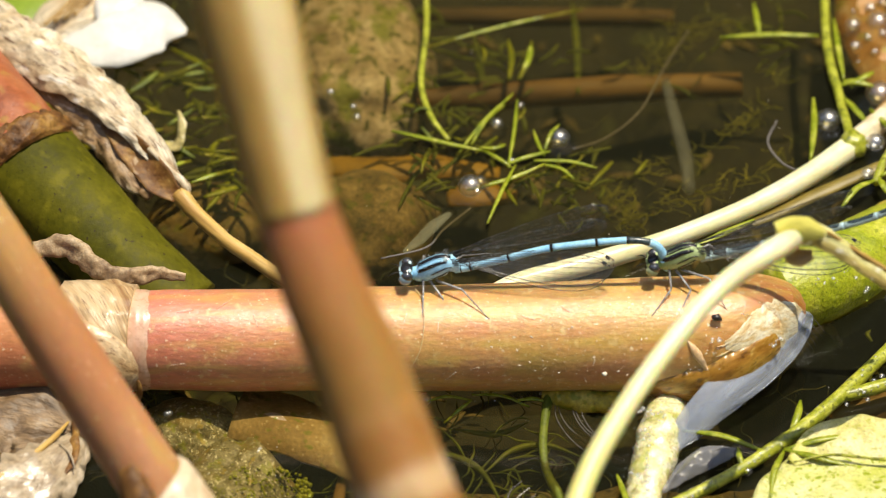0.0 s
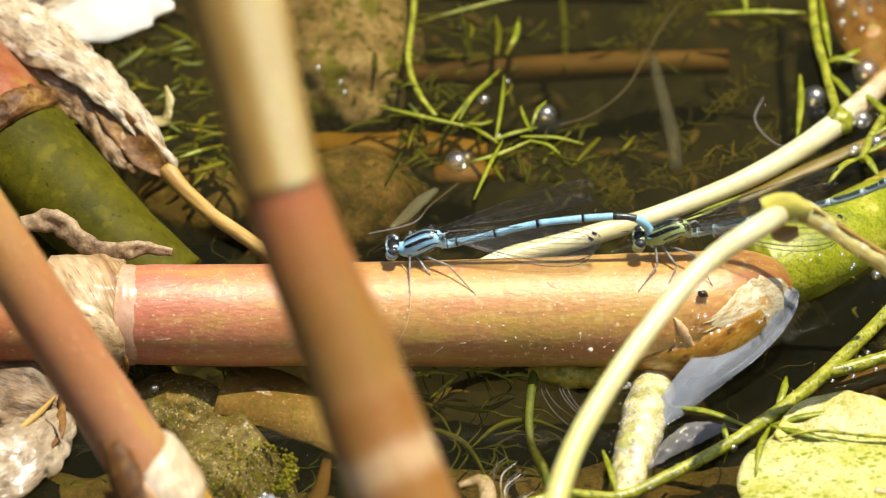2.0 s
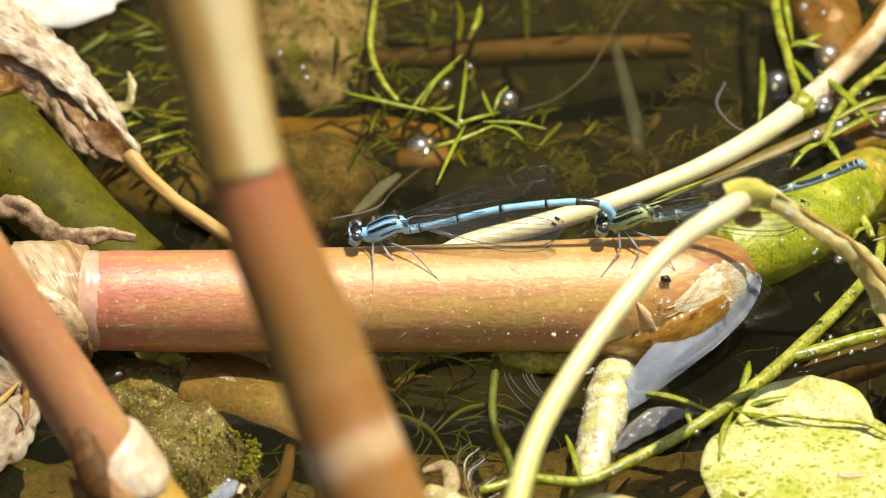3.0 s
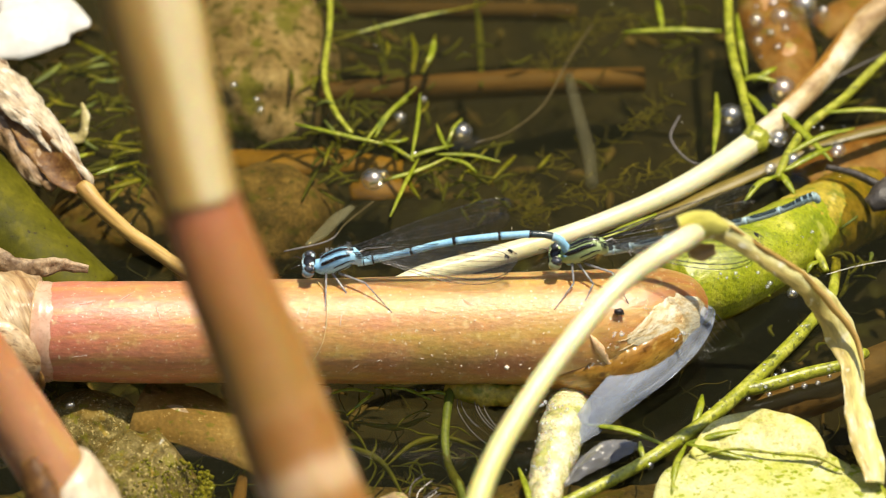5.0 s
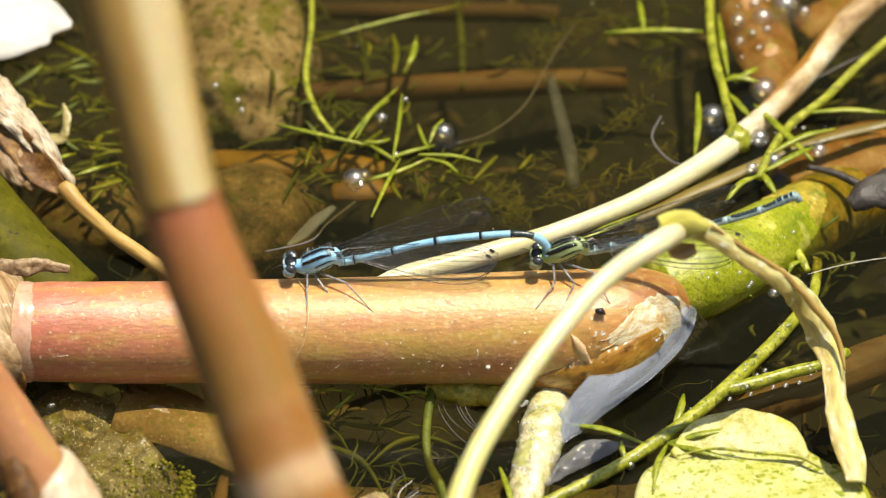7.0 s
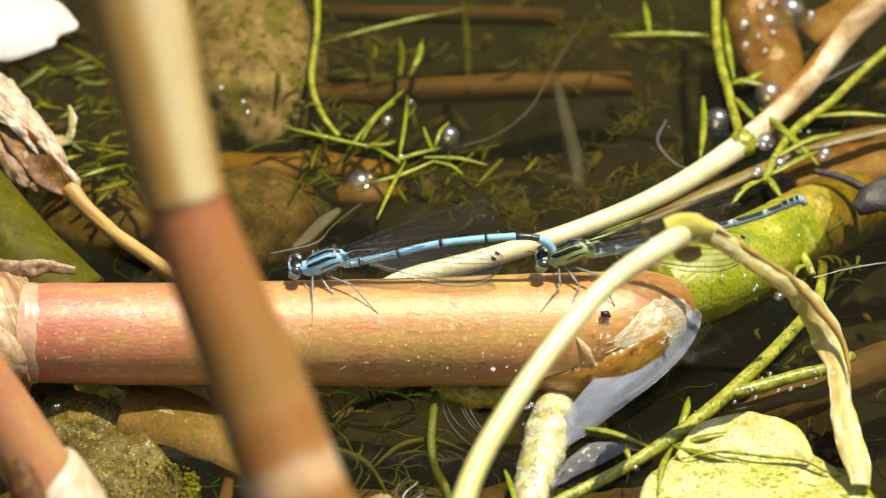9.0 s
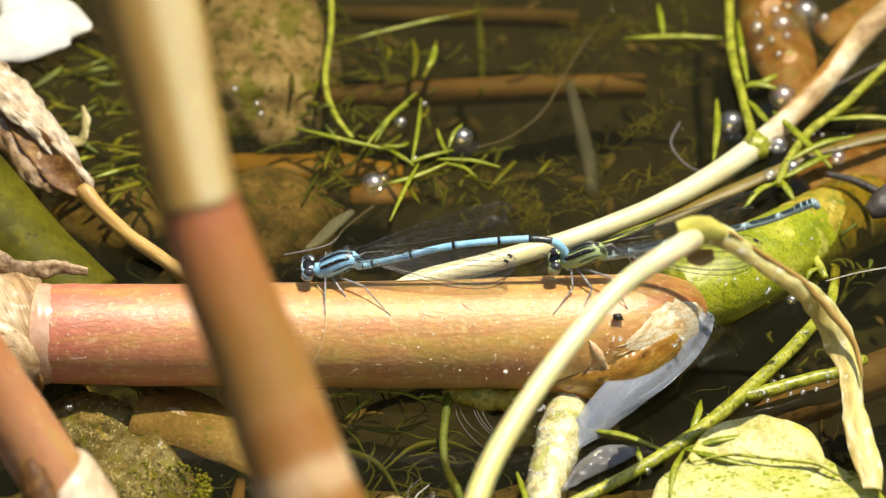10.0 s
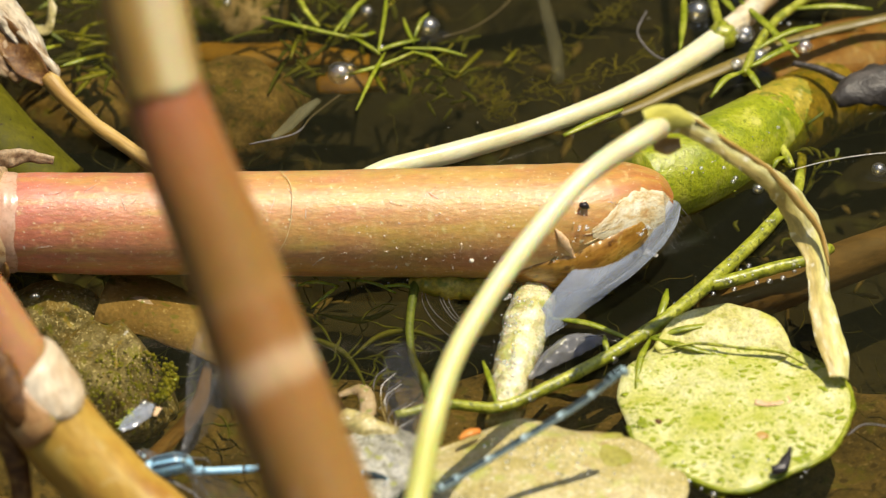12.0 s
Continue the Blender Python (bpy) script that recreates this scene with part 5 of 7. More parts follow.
pale_leaf()
b = Build().blob((-5.1, -58.2, -1.0), (7, 8, 3.4), 5, 0.2, 2, 2.0)
single("speckled_stone", b, surface("speckled_rock", [(0.24, 0.23, 0.15), (0.46, 0.44, 0.34), (0.70, 0.68, 0.60)], 1.2, grain=0.7, grain_size=0.35, rough=0.4, bump=1.0, bump_size=0.5, coat=0.4, spots=[((0.36, 0.38, 0.04), 1.6, 0.60, 0.68, 0.8), ((0.06, 0.05, 0.03), 0.8, 0.64, 0.70, 0.8)]), "grey speckled stone at the water's surface", "stone", "stones in the pool")
b = Build().tube([(-8.8, -49.6, 0.3), (-6.1, -51.5, 0.8), (-2.8, -52.7, 0.6)], [1.4, 1.9, 1.2], 24, 14, rough=0.2, rough_size=2)
single("tan_stem_piece", b, PALE_LEAF, "tan broken piece of stem", "plant debris")
b = Build().blade([(-9.5, -45.2, 0.3), (-6.8, -44.6, 0.6), (-6.1, -48.4, 0.6), (-8.1, -51.0, 0.3)], [0.8, 1.8, 2.0, 0.8], 16, 5, 0.3, 0.3, 0.2)
single("curled_scrap", b, SUNK_PALE, "pale curled scrap of leaf under the water", "plant debris")
b = Build().blade([(4.6, -54.9, 2.5), (5.8, -54.1, 2.8), (7.1, -53.5, 2.6)], [0.5, 1.4, 0.6], 8, 4, 0.2, 0.3, 0.2, 1)
single("orange_scrap", b, ORANGE, "tiny bright orange scrap of leaf", "plant debris")
b = Build().blade([(40.9, -58.9, 1.7), (42.2, -58.5, 1.9), (43.2, -55.6, 1.9)], [1.0, 1.6, 0.4], 8, 4, 0.4, 0.3, 0.5, 0.8)
single("black_scrap", b, SEED, "black withered scrap on the round leaf", "plant debris")
b = Build().blade([(39.2, -47.1, 1.4), (41.1, -47.5, 1.4), (43.3, -46.7, 1.4)], [0.9, 0.7, 1.2], 14, 4, 0.12, 0.2, 0.25, 0.8)
single("pink_scrap", b, FLAKE, "pinkish tan scrap on the round leaf", "plant debris")
b = Build().blob((39.8, -52.6, 1.1), (1.1, 0.8, 0.3), 2, 0.3, 1)
single("brown_crumb", b, STALK, "brown crumb on the round leaf", "plant debris")
b = Build().blob((27.8, -50.3, 1.0), (0.6, 0.5, 0.4), 2, 0.2, 1)
single("snail_speck", b, DRY_DARK, "tiny brown speck on the round leaf", "plant debris")
b = Build().blade([(12.7, -42.6, 0.5), (15.4, -39.5, 1.0), (18.4, -37.3, 1.3), (21.6, -36.2, 1.0)], [0.4, 2.4, 3.0, 1.0], 30, 10, 0.08, 0.3, 0.5, 1.2, up=(0, -0.5, 0.85))
single("clear_dead_leaf", b, clear("clear_leaf_skin", (0.62, 0.60, 0.57), 1.30, 0.26, 0.5, 0.8, 0.13, (0.76, 0.78, 0.82), True), "transparent skeleton of a dead leaf", "leaf")


# ---- dry curled leaf, stalk and bleached leaf on the far left ----
def curled_leaf():
    t = thing("curled_dry_leaf", (-44.6, 7.0, 3.0), "curled papery brown dead leaf with its stalk", "leaf")
    b = Build().blade([(-71.5, 31.3, 12.0), (-66.5, 26.8, 12.0), (-61.6, 23.1, 11.0), (-56.7, 19.8, 10.0), (-52.2, 15.8, 8.5), (-48.1, 12.1, 6.0), (-44.6, 7.5, 3.0)], [6, 7.0, 7.2, 5.6, 5.0, 3.6, 1.4], 80, 18, 0.25, 0.30, 0.45, 2.2, turn=[20, 15, 10, 0, -10, -15, 0], up=(0.35, -0.55, 0.75), seed=1.7, ragged=0.25)
    part("blade", b, DRY, t)
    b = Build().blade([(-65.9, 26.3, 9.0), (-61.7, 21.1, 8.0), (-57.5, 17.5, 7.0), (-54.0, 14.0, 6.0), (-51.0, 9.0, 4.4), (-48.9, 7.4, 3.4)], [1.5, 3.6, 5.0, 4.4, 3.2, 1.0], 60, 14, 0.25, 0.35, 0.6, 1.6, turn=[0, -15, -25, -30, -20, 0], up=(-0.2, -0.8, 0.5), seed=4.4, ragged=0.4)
    part("rolled_edge", b, DRY_SHADED, t, "wrinkled rolled edge of the leaf, shade painted grey-brown")
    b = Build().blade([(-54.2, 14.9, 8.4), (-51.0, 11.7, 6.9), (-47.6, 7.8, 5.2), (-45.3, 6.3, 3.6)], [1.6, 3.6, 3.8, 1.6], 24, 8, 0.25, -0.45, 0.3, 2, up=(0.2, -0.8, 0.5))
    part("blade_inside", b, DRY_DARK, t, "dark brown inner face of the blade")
    b = Build().tube([(-48.9, 11.3, 7.2), (-46.3, 9.2, 5.6), (-44.4, 7.7, 4.2), (-44.0, 7.1, 3.6)], [0.25, 0.5, 0.7, 0.3], 20, 8, rough=0.3, rough_size=1.2)
    part("curled_margin", b, DRY, t, "pale curled margin")
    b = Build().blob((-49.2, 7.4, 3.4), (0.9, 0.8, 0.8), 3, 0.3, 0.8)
    part("curled_tip", b, DRY_SHADED, t, "crumpled tip")
    b = Build().tube([(-45.1, 7.3, 3.2), (-42.9, 4.3, 2.6), (-39.4, 0.4, 2.0), (-35.9, -2.5, 1.4), (-31.1, -6.2, 0.6), (-25.7, -8.6, -0.5)], [1.2, 0.95, 0.85, 0.9, 0.85, 0.8], 40, 14, rough=0.1, rough_size=2)
    part("stalk", b, STALK, t, "straw-brown stalk")
    return t


curled_leaf()


def bleached_leaf():
    t = thing("bleached_leaf", (-54.2, 39.7, 0.0), "sun-bleached white dead leaf with two lobes", "leaf")
    b = Build().blade([(-63.7, 33.2, 2.0), (-58.8, 34.0, 3.0), (-53.3, 35.6, 3.6), (-48.5, 38.4, 3.4), (-45.0, 38.3, 2.6)], [1.5, 5, 8, 7.5, 1.0], 40, 12, 0.2, 0.16, 0.5, 4, up=(0.1, -0.3, 1), ragged=0.1)
    part("front_lobe", b, PETAL, t)
    b = Build().blade([(-53.7, 37.3, 3.0), (-53.4, 40.9, 4.5), (-52.5, 46.8, 5.0), (-51.7, 53.2, 5.0)], [4.5, 6.0, 6, 3], 24, 8, 0.2, 0.16, 0.4, 4, up=(0.1, -0.3, 1))
    part("back_lobe", b, PETAL, t)
    b = Build().blade([(-63.9, 36.9, 1.6), (-60.4, 39.7, 2.4), (-57.0, 41.6, 3.0), (-55.1, 47.0, 3.0)], [4, 8, 8, 5], 24, 8, 0.3, 0.3, 0.8, 3, up=(0, -0.3, 1))
    part("brown_lobe", b, DRY, t, "tan veined lobe behind")
    for k in range(4):
        part("lobe_vein", Build().tube([(-62.5 + 1.2 * k, 37.6 + 0.6 * k, 4.2), (-59.5 + 0.9 * k, 41.0 + 0.4 * k, 5.0), (-57.6 + 0.6 * k, 45.2, 5.0)], [0.22, 0.18, 0.08], 14, 6), STALK, t)
    return t


bleached_leaf()
b = Build().blade([(-47.6, 19.4, 0.4), (-45.6, 18.9, 1.0), (-45.2, 20.6, 2.6), (-45.6, 22.4, 3.4)], [1.6, 2.2, 1.5, 0.4], 20, 6, 0.25, 0.3, 0.3, 1.5, ragged=0.3)
single("pale_leaf_scrap", b, PALE_LEAF, "pale upright scrap of dead leaf among the weed", "plant debris")
b = Build().blade([(-69.6, 40.6, 0.3), (-65.6, 44.5, 0.6), (-62.2, 49.0, 0.4)], [7, 8, 5], 16, 6, 0.4, 0.2, 0.3)
single("green_floating_leaf", b, surface("bright_leaf", [(0.16, 0.26, 0.02), (0.28, 0.38, 0.04)], 4, grain=0.2, rough=0.35, through=0.2), "bright green floating leaf behind the dry leaf", "leaf")


def broad_stalk():
    t = thing("broad_green_stalk", (-55.1, -3.6, -3.0), "broad green and red leaf stalk beside the lying stem", "plant stem")
    b = Build().tube([(-44.1, -7.7, -3.0), (-50.6, -2.9, 0.0), (-57.1, 3.5, 3.0), (-62.8, 10.0, 5.0), (-66.3, 14.3, 6.2)], [5.4, 5.8, 6.4, 6.8, 7.0], 50, 36, flat=0.85, rough=0.02)
    part("stalk", b, GREEN_STALK, t)
    b = Build().tube([(-64.2, 11.6, 6.0), (-66.4, 14.8, 7.0), (-70.0, 21.0, 8.4), (-75.0, 29.4, 10.0)], [6.5, 6.1, 5.3, 4.8], 30, 32, rough=0.03)
    part("red_base", b, RED_STALK, t, "glossy red upper joint")
    b = Build().tube([(-63.2, 10.4, 5.4), (-63.9, 11.3, 5.8), (-64.6, 12.2, 6.2), (-65.0, 12.8, 6.4)], [6.5, 6.9, 6.9, 6.2], 14, 70, rough=0.10, rough_size=0.9)
    part("joint_sheath", b, DRY_DARK, t, "brown dried sheath at the joint")
    return t


broad_stalk()
b = Build().tube([(-61.9, -9.3, 9.5), (-57.8, -9.0, 9.8), (-54.8, -11.6, 9.0), (-51.4, -12.7, 8.0), (-47.7, -11.4, 7.5), (-43.8, -11.7, 7.0)], [0.9, 1.3, 1.2, 1.1, 0.9, 0.4], 110, 20, rough=0.35, rough_size=1.2, ribs=3, rib=0.22, twist=30)
single("twisted_tendril", b, TENDRIL, "twisted withered brown tendril", "plant debris")


def silver_leaf():
    t = thing("silvery_dead_leaf", (-62.7, -33.6, 0.0), "crumpled silvery brown dead leaf at the water's edge", "leaf")
    silver = surface("silver_leaf", [(0.19, 0.12, 0.06), (0.44, 0.35, 0.23), (0.64, 0.56, 0.44)], 3.2, (1, 3, 1), grain=0.45, grain_size=0.35, coat=0.5, rough=0.34, bump=1.0, bump_size=0.8, uv=True, distort=1.2)
    dark = surface("silver_leaf_back", [(0.06, 0.035, 0.015), (0.21, 0.13, 0.06), (0.40, 0.28, 0.15)], 2.4, (1, 3, 1), grain=0.5, grain_size=0.4, rough=0.5, bump=0.9, bump_size=0.8, uv=True)
    b = Build().blade([(-70.2, -29.3, 1.2), (-64.1, -29.8, 1.8), (-60.4, -31.0, 1.8), (-56.9, -32.1, 0.8)], [13, 12, 9.5, 5.0], 50, 16, 0.25, 0.10, 0.8, 3.0, up=(0.1, -0.3, 0.95), seed=2.2, ragged=0.2)
    part("upper_lobe", b, dark, t, "dark brown upper lobe")
    b = Build().blade([(-70.0, -47.0, 1.4), (-63.6, -44.2, 2.2), (-60.0, -41.0, 2.4), (-57.4, -37.2, 1.8), (-55.8, -33.4, 0.9)], [9, 9.5, 8.5, 6.0, 2.4], 54, 18, 0.25, 0.16, 0.55, 2.6, up=(0.1, -0.35, 0.93), seed=6.2, ragged=0.2)
    part("lower_lobe", b, silver, t, "shiny silver-brown lower lobe")
    b = Build().tube([(-68.0, -45.0, 3.2), (-62.0, -39.6, 3.4), (-58.9, -35.4, 3.0), (-57.3, -31.6, 2.0)], [0.35, 0.4, 0.35, 0.2], 30, 8, rough=0.3)
    part("midrib", b, STALK, t, "brown midrib")
    b = Build().blade([(-56.6, -31.4, 2.0), (-56.4, -35.0, 2.2), (-56.6, -38.4, 2.2), (-58.6, -42.4, 1.8)], [0.5, 1.3, 1.2, 0.5], 24, 6, 0.2, 0.3, 0.3, 1.5, up=(-0.3, -0.5, 0.8), ragged=0.3)
    part("torn_margin", b, DRY_DARK, t, "torn dark margin")
    for k in range(5):
        o = Vector((-66.5 + 2.1 * k, -42.6 + 1.6 * k, 2.7))
        part("side_vein", Build().tube([o, o + Vector((1.2, -1.8, 0.2)), o + Vector((1.9, -4.0, -0.2))], [0.22, 0.16, 0.08], 12, 6, rough=0.3), silver, t)
    return t


silver_leaf()


# ---- stones and sunken debris ----
def stone(name, c, size, mat, label, seed, rough=0.2, sub=5, turn=0):
    single(name, Build().blob(c, size, sub, rough, max(size) * 0.6, seed, turn), mat, label, "stone", "stones in the pool")


t = thing("mossy_stone", (-36.7, -34.1, -7.4), "grey-olive mossy stone half under water", "stone", "stones in the pool")
b = Build().blob((-36.9, -37.2, -5.8), (9.2, 9.6, 6.0), 5, 0.20, 5.0, 3.3)
b.v = [Vector((v.x, v.y, min(v.z, 0.2 + 0.06 * (v.x - b.v[0].x)) + 0.5 * noise.noise(v / 1.1) + 0.25 * noise.noise(v / 0.45))) for v in b.v]
mid = Vector((-36.9, -37.2, -5.8))
for k in range(9):
    g, h = random.uniform(0, 2 * math.pi), random.uniform(0.05, 0.7)
    n = Vector((math.cos(g) * math.cos(h), math.sin(g) * math.cos(h), math.sin(h)))
    far = max((v - mid).dot(n) for v in b.v) * random.uniform(0.74, 0.86)
    b.v = [v - n * max(0.0, (v - mid).dot(n) - far) * 0.85 for v in b.v]
part("rock", b, ROCK, t)
moss = Build()
for k in range(420):
    g = random.uniform(0, 2 * math.pi)
    q = math.sqrt(random.random())
    o = Vector((-36.4, -40.7, -0.4)) + Vector((6.6 * q * math.cos(g), 7.4 * q * math.sin(g), -1.6 * q ** 4 + random.uniform(-0.5, 0.1)))
    moss.blob(o, [random.uniform(0.06, 0.2)] * 3, 1, 0.5, 0.3, k)
fringe = Build()
line = spline([Vector(p) for p in [(-32.3, -36.9, -0.8), (-30.5, -38.4, -0.8), (-29.6, -40.3, -0.8), (-29.3, -42.3, -0.8), (-29.9, -43.9, -0.8), (-31.0, -44.8, -0.8)]], 80)
for k in range(150):
    o = line[int(79 * random.random() ** 0.6)] + Vector((random.gauss(0, 0.45), random.gauss(0, 0.45), random.gauss(0, 0.25)))
    fringe.blob(o, [random.uniform(0.12, 0.34)] * 3, 2, 0.5, 0.25, k)
for k in range(50):
    o = Vector((-35.0, -50.8, 0.7)).lerp(Vector((-33.4, -48.0, 0.7)), random.random()) + Vector((random.gauss(0, 0.3), random.gauss(0, 0.4), -0.4))
    fringe.blob(o, [random.uniform(0.12, 0.3)] * 3, 2, 0.5, 0.25, k)
part("moss_fringe", fringe, WEED, t, "bright green wet moss along the edge")
# sky reflection where water laps the stone, put in as a pale blade
b = Build().blade([(-34.9, -51.7, 0.5), (-33.7, -50.2, 0.5), (-32.3, -48.4, 0.5), (-31.3, -47.1, 0.4)], [0.8, 2.0, 2.2, 0.8], 24, 8, 0.12, 0.10, 0.25, 1.5, up=(0, -0.2, 1))
part("waterline_gleam", b, SKY_GLEAM, t, "sky reflection at the waterline, built as a pale strip")
b = Build().blade([(-31.0, -49.6, 0.9), (-30.5, -48.2, 1.0)], [0.5, 0.8], 8, 4, 0.12, 0.2, 0.1)
part("pink_crumb", b, FLAKE, t, "tiny pinkish crumb")
part("moss_grains", moss, ALGAE_SPECK, t, "olive moss grains")
stone("small_mossy_stone", (-43.5, -27.3, -4.6), (6, 5, 4.4), ROCK, "small mossy stone in the shade under the log", 8.1, 0.16)
stone("tan_pebble", (-22.7, 12.5, -7.0), (8.5, 8, 6), ROCK_TAN, "rounded tan pebble under water", 1.1, 0.1)
stone("grey_slab_stone", (-24.2, 43.1, -8.4), (9.5, 15, 7.5), ROCK_GREY, "pitted grey stone slab under water", 6.0, 0.18)
stone("brown_pebble", (-41.8, 16.3, -9.5), (8, 6, 4.5), ROCK_TAN, "brown silted pebble under water", 9.0, 0.15)
b = Build().tube([(-17.0, 34.8, -6.0), (-5.9, 35.6, -6.0), (8.1, 37.3, -6.4), (23.4, 38.7, -7.0)], [1.4, 1.7, 1.75, 1.5], 40, 16, rough=0.05)
single("sunken_reed", b, SUNK_STEM, "brown straight stem lying under water", "plant stem", "sunken stems")
# darker copy of the stem colour paints light lost in deeper water
b = Build().tube([(-17.2, 50.8, -6.0), (-5.9, 50.6, -6.0), (8.2, 50.5, -6.0), (15.2, 50.2, -6.0)], [1.0, 1.2, 1.2, 1.0], 30, 14, rough=0.05)
single("sunken_reed", b, surface("sunken_stem_dim", [(0.035, 0.02, 0.006), (0.085, 0.05, 0.014), (0.13, 0.08, 0.025)], 5, (4, 1, 1), grain=0.3, rough=0.8, bump=0.4), "brown straight stem lying under water", "plant stem", "sunken stems")
b = Build().blade([(-28.0, 22.8, -6.0), (-21.0, 21.0, -5.0), (-14.1, 21.4, -5.0), (-6.5, 21.3, -6.0)], [3, 4.5, 4.5, 2], 24, 6, 0.4, 0.3, 0.4, 4)
single("sunken_amber_leaf", b, SUNK_AMBER, "amber strip of leaf under water", "leaf", "sunken leaves")
b = Build().blade([(-12.7, 16.6, -6.0), (-9.3, 16.5, -5.0), (-4.4, 16.6, -6.0)], [3, 5, 2], 16, 6, 0.4, 0.3, 0.4, 4)
single("sunken_amber_leaf", b, SUNK_AMBER, "amber strip of leaf under water", "leaf", "sunken leaves")
b = Build().blade([(42.5, 15.9, -4.0), (47.4, 20.1, -4.0), (53.7, 22.1, -4.0), (62.1, 23.2, -4.0)], [5, 9, 11, 8], 24, 8, 0.5, 0.3, 0.6, 5)
single("sunken_orange_leaf", b, SUNK_ORANGE, "orange-brown leaf under water", "leaf", "sunken leaves")
b = Build().blade([(-37.4, -26.0, -1.6), (-32.5, -27.6, -1.8), (-27.0, -30.8, -2.2), (-20.3, -36.2, -3.6)], [9, 10, 9, 4], 24, 8, 0.5, 0.3, 0.5, 5)
single("sunken_pale_leaf", b, SUNK_PALE, "pale brown leaf under water beneath the log", "leaf", "sunken leaves")
b = Build().tube([(33.3, -26.6, -4.0), (41.5, -22.6, -4.0), (49.7, -17.6, -4.0), (57.9, -13.5, -4.0), (68.3, -8.4, -4.0)], [2.0, 2.4, 2.6, 2.6, 2.5], 40, 20, rough=0.06, ribs=9, rib=0.05)
single("sunken_ribbed_stem", b, surface("ribbed_sunken", [(0.14, 0.09, 0.04), (0.26, 0.17, 0.08)], 4, (4, 2, 1), rough=0.7, bump=0.4), "dark ribbed brown stem under water", "plant stem", "sunken stems")
b = Build().blade([(-33.2, -53.4, -4.0), (-29.3, -48.5, -4.0), (-26.1, -42.7, -4.0), (-25.0, -34.9, -4.0)], [1.5, 2, 2, 1], 20, 5, 0.4, 0.2, 0.2)
single("sunken_leaf_strip", b, SUNK_STEM, "narrow brown blade under water", "plant debris", "sunken leaves")
# curved grey reflection on the water, shaped as a thin blade
b = Build().blade([(-18.0, 1.4, -1.0), (-16.3, 3.3, -1.0), (-14.3, 6.3, -1.0), (-12.5, 8.4, -1.0)], [0.6, 1.5, 1.7, 0.8], 16, 5, 0.2, 0.2)
single("sliver_gleam", b, SKY_GLEAM, "pale grey reflection on the water, built as a sliver", "plant debris")
# faint whitish reflection, modelled as a sunken pale rod
b = Build().tube([(14.0, 34.7, -3.0), (15.0, 27.8, -2.5), (16.2, 19.9, -2.0), (16.6, 13.1, -1.5)], [0.6, 0.8, 0.9, 0.8], 24, 10, rough=0.1)
single("pale_streak", b, GLEAM, "faint pale reflection in the water, built as a thin rod", "root")
b = Build().blade([(50.0, 6.7, 0.5), (53.1, 8.3, 1.4), (57.3, 9.5, 1.2), (61.4, 9.8, 0.5)], [2, 5, 6, 3], 20, 8, 0.4, 0.4, 0.6, 2.5, up=(0, -0.4, 0.9), ragged=0.3)
single("dark_rotten_leaf", b, DARK_LEAF, "dark rotten leaf at the water's surface", "leaf")
b = Build().tube([(45.1, 13.1, 1.2), (48.4, 11.7, 1.4), (51.1, 10.0, 1.2), (53.8, 8.7, 1.0)], [0.4, 0.5, 0.5, 0.35], 24, 8, rough=0.2)
single("dark_twig", b, DARK_LEAF, "thin dark curved twig", "twig")

# fine algae threads in the open water: too many to count
STRINGS = [spline(p, 60) for p in ([(4.5, 12.5, -3.0), (10.1, 17.9, -3.0), (17.7, 21.8, -3.0), (24.0, 27.8, -3.0), (28.4, 36.8, -3.0)], [(8.0, 8.5, -2.5), (14.9, 12.6, -2.5), (23.2, 15.4, -2.5), (29.5, 21.5, -2.5)],
                                   [(1.1, 19.0, -4.0), (6.6, 14.3, -4.0), (9.3, 8.7, -4.0)], [(10.9, 36.9, -4.0), (15.2, 44.4, -4.0), (22.2, 47.6, -4.0)])]
b = Build()
for k in range(260):
    line = STRINGS[k % len(STRINGS)]
    a = line[int(random.random() * (len(line) - 1))] + Vector((random.gauss(0, 0.5), random.gauss(0, 0.6), random.uniform(-0.8, 0.5)))
    pts = [a]
    d = random.uniform(-0.9, 2.2)
    for q in range(4):
        d += random.uniform(-0.9, 0.9)
        pts.append(pts[-1] + Vector((math.cos(d), math.sin(d), random.uniform(-0.2, 0.2))) * random.uniform(0.4, 1.1))
    b.tube(pts, random.uniform(0.03, 0.09), 12, 5, rough=0.5, rough_size=0.7, seed=k)
tagged(single("algae_threads", b, surface("algae_thread", [(0.06, 0.065, 0.005), (0.16, 0.16, 0.012), (0.30, 0.28, 0.035)], 3, rough=0.8, bump=0.3), "fine dull green algae threads in the dark water", "algae"), kind="stuff")

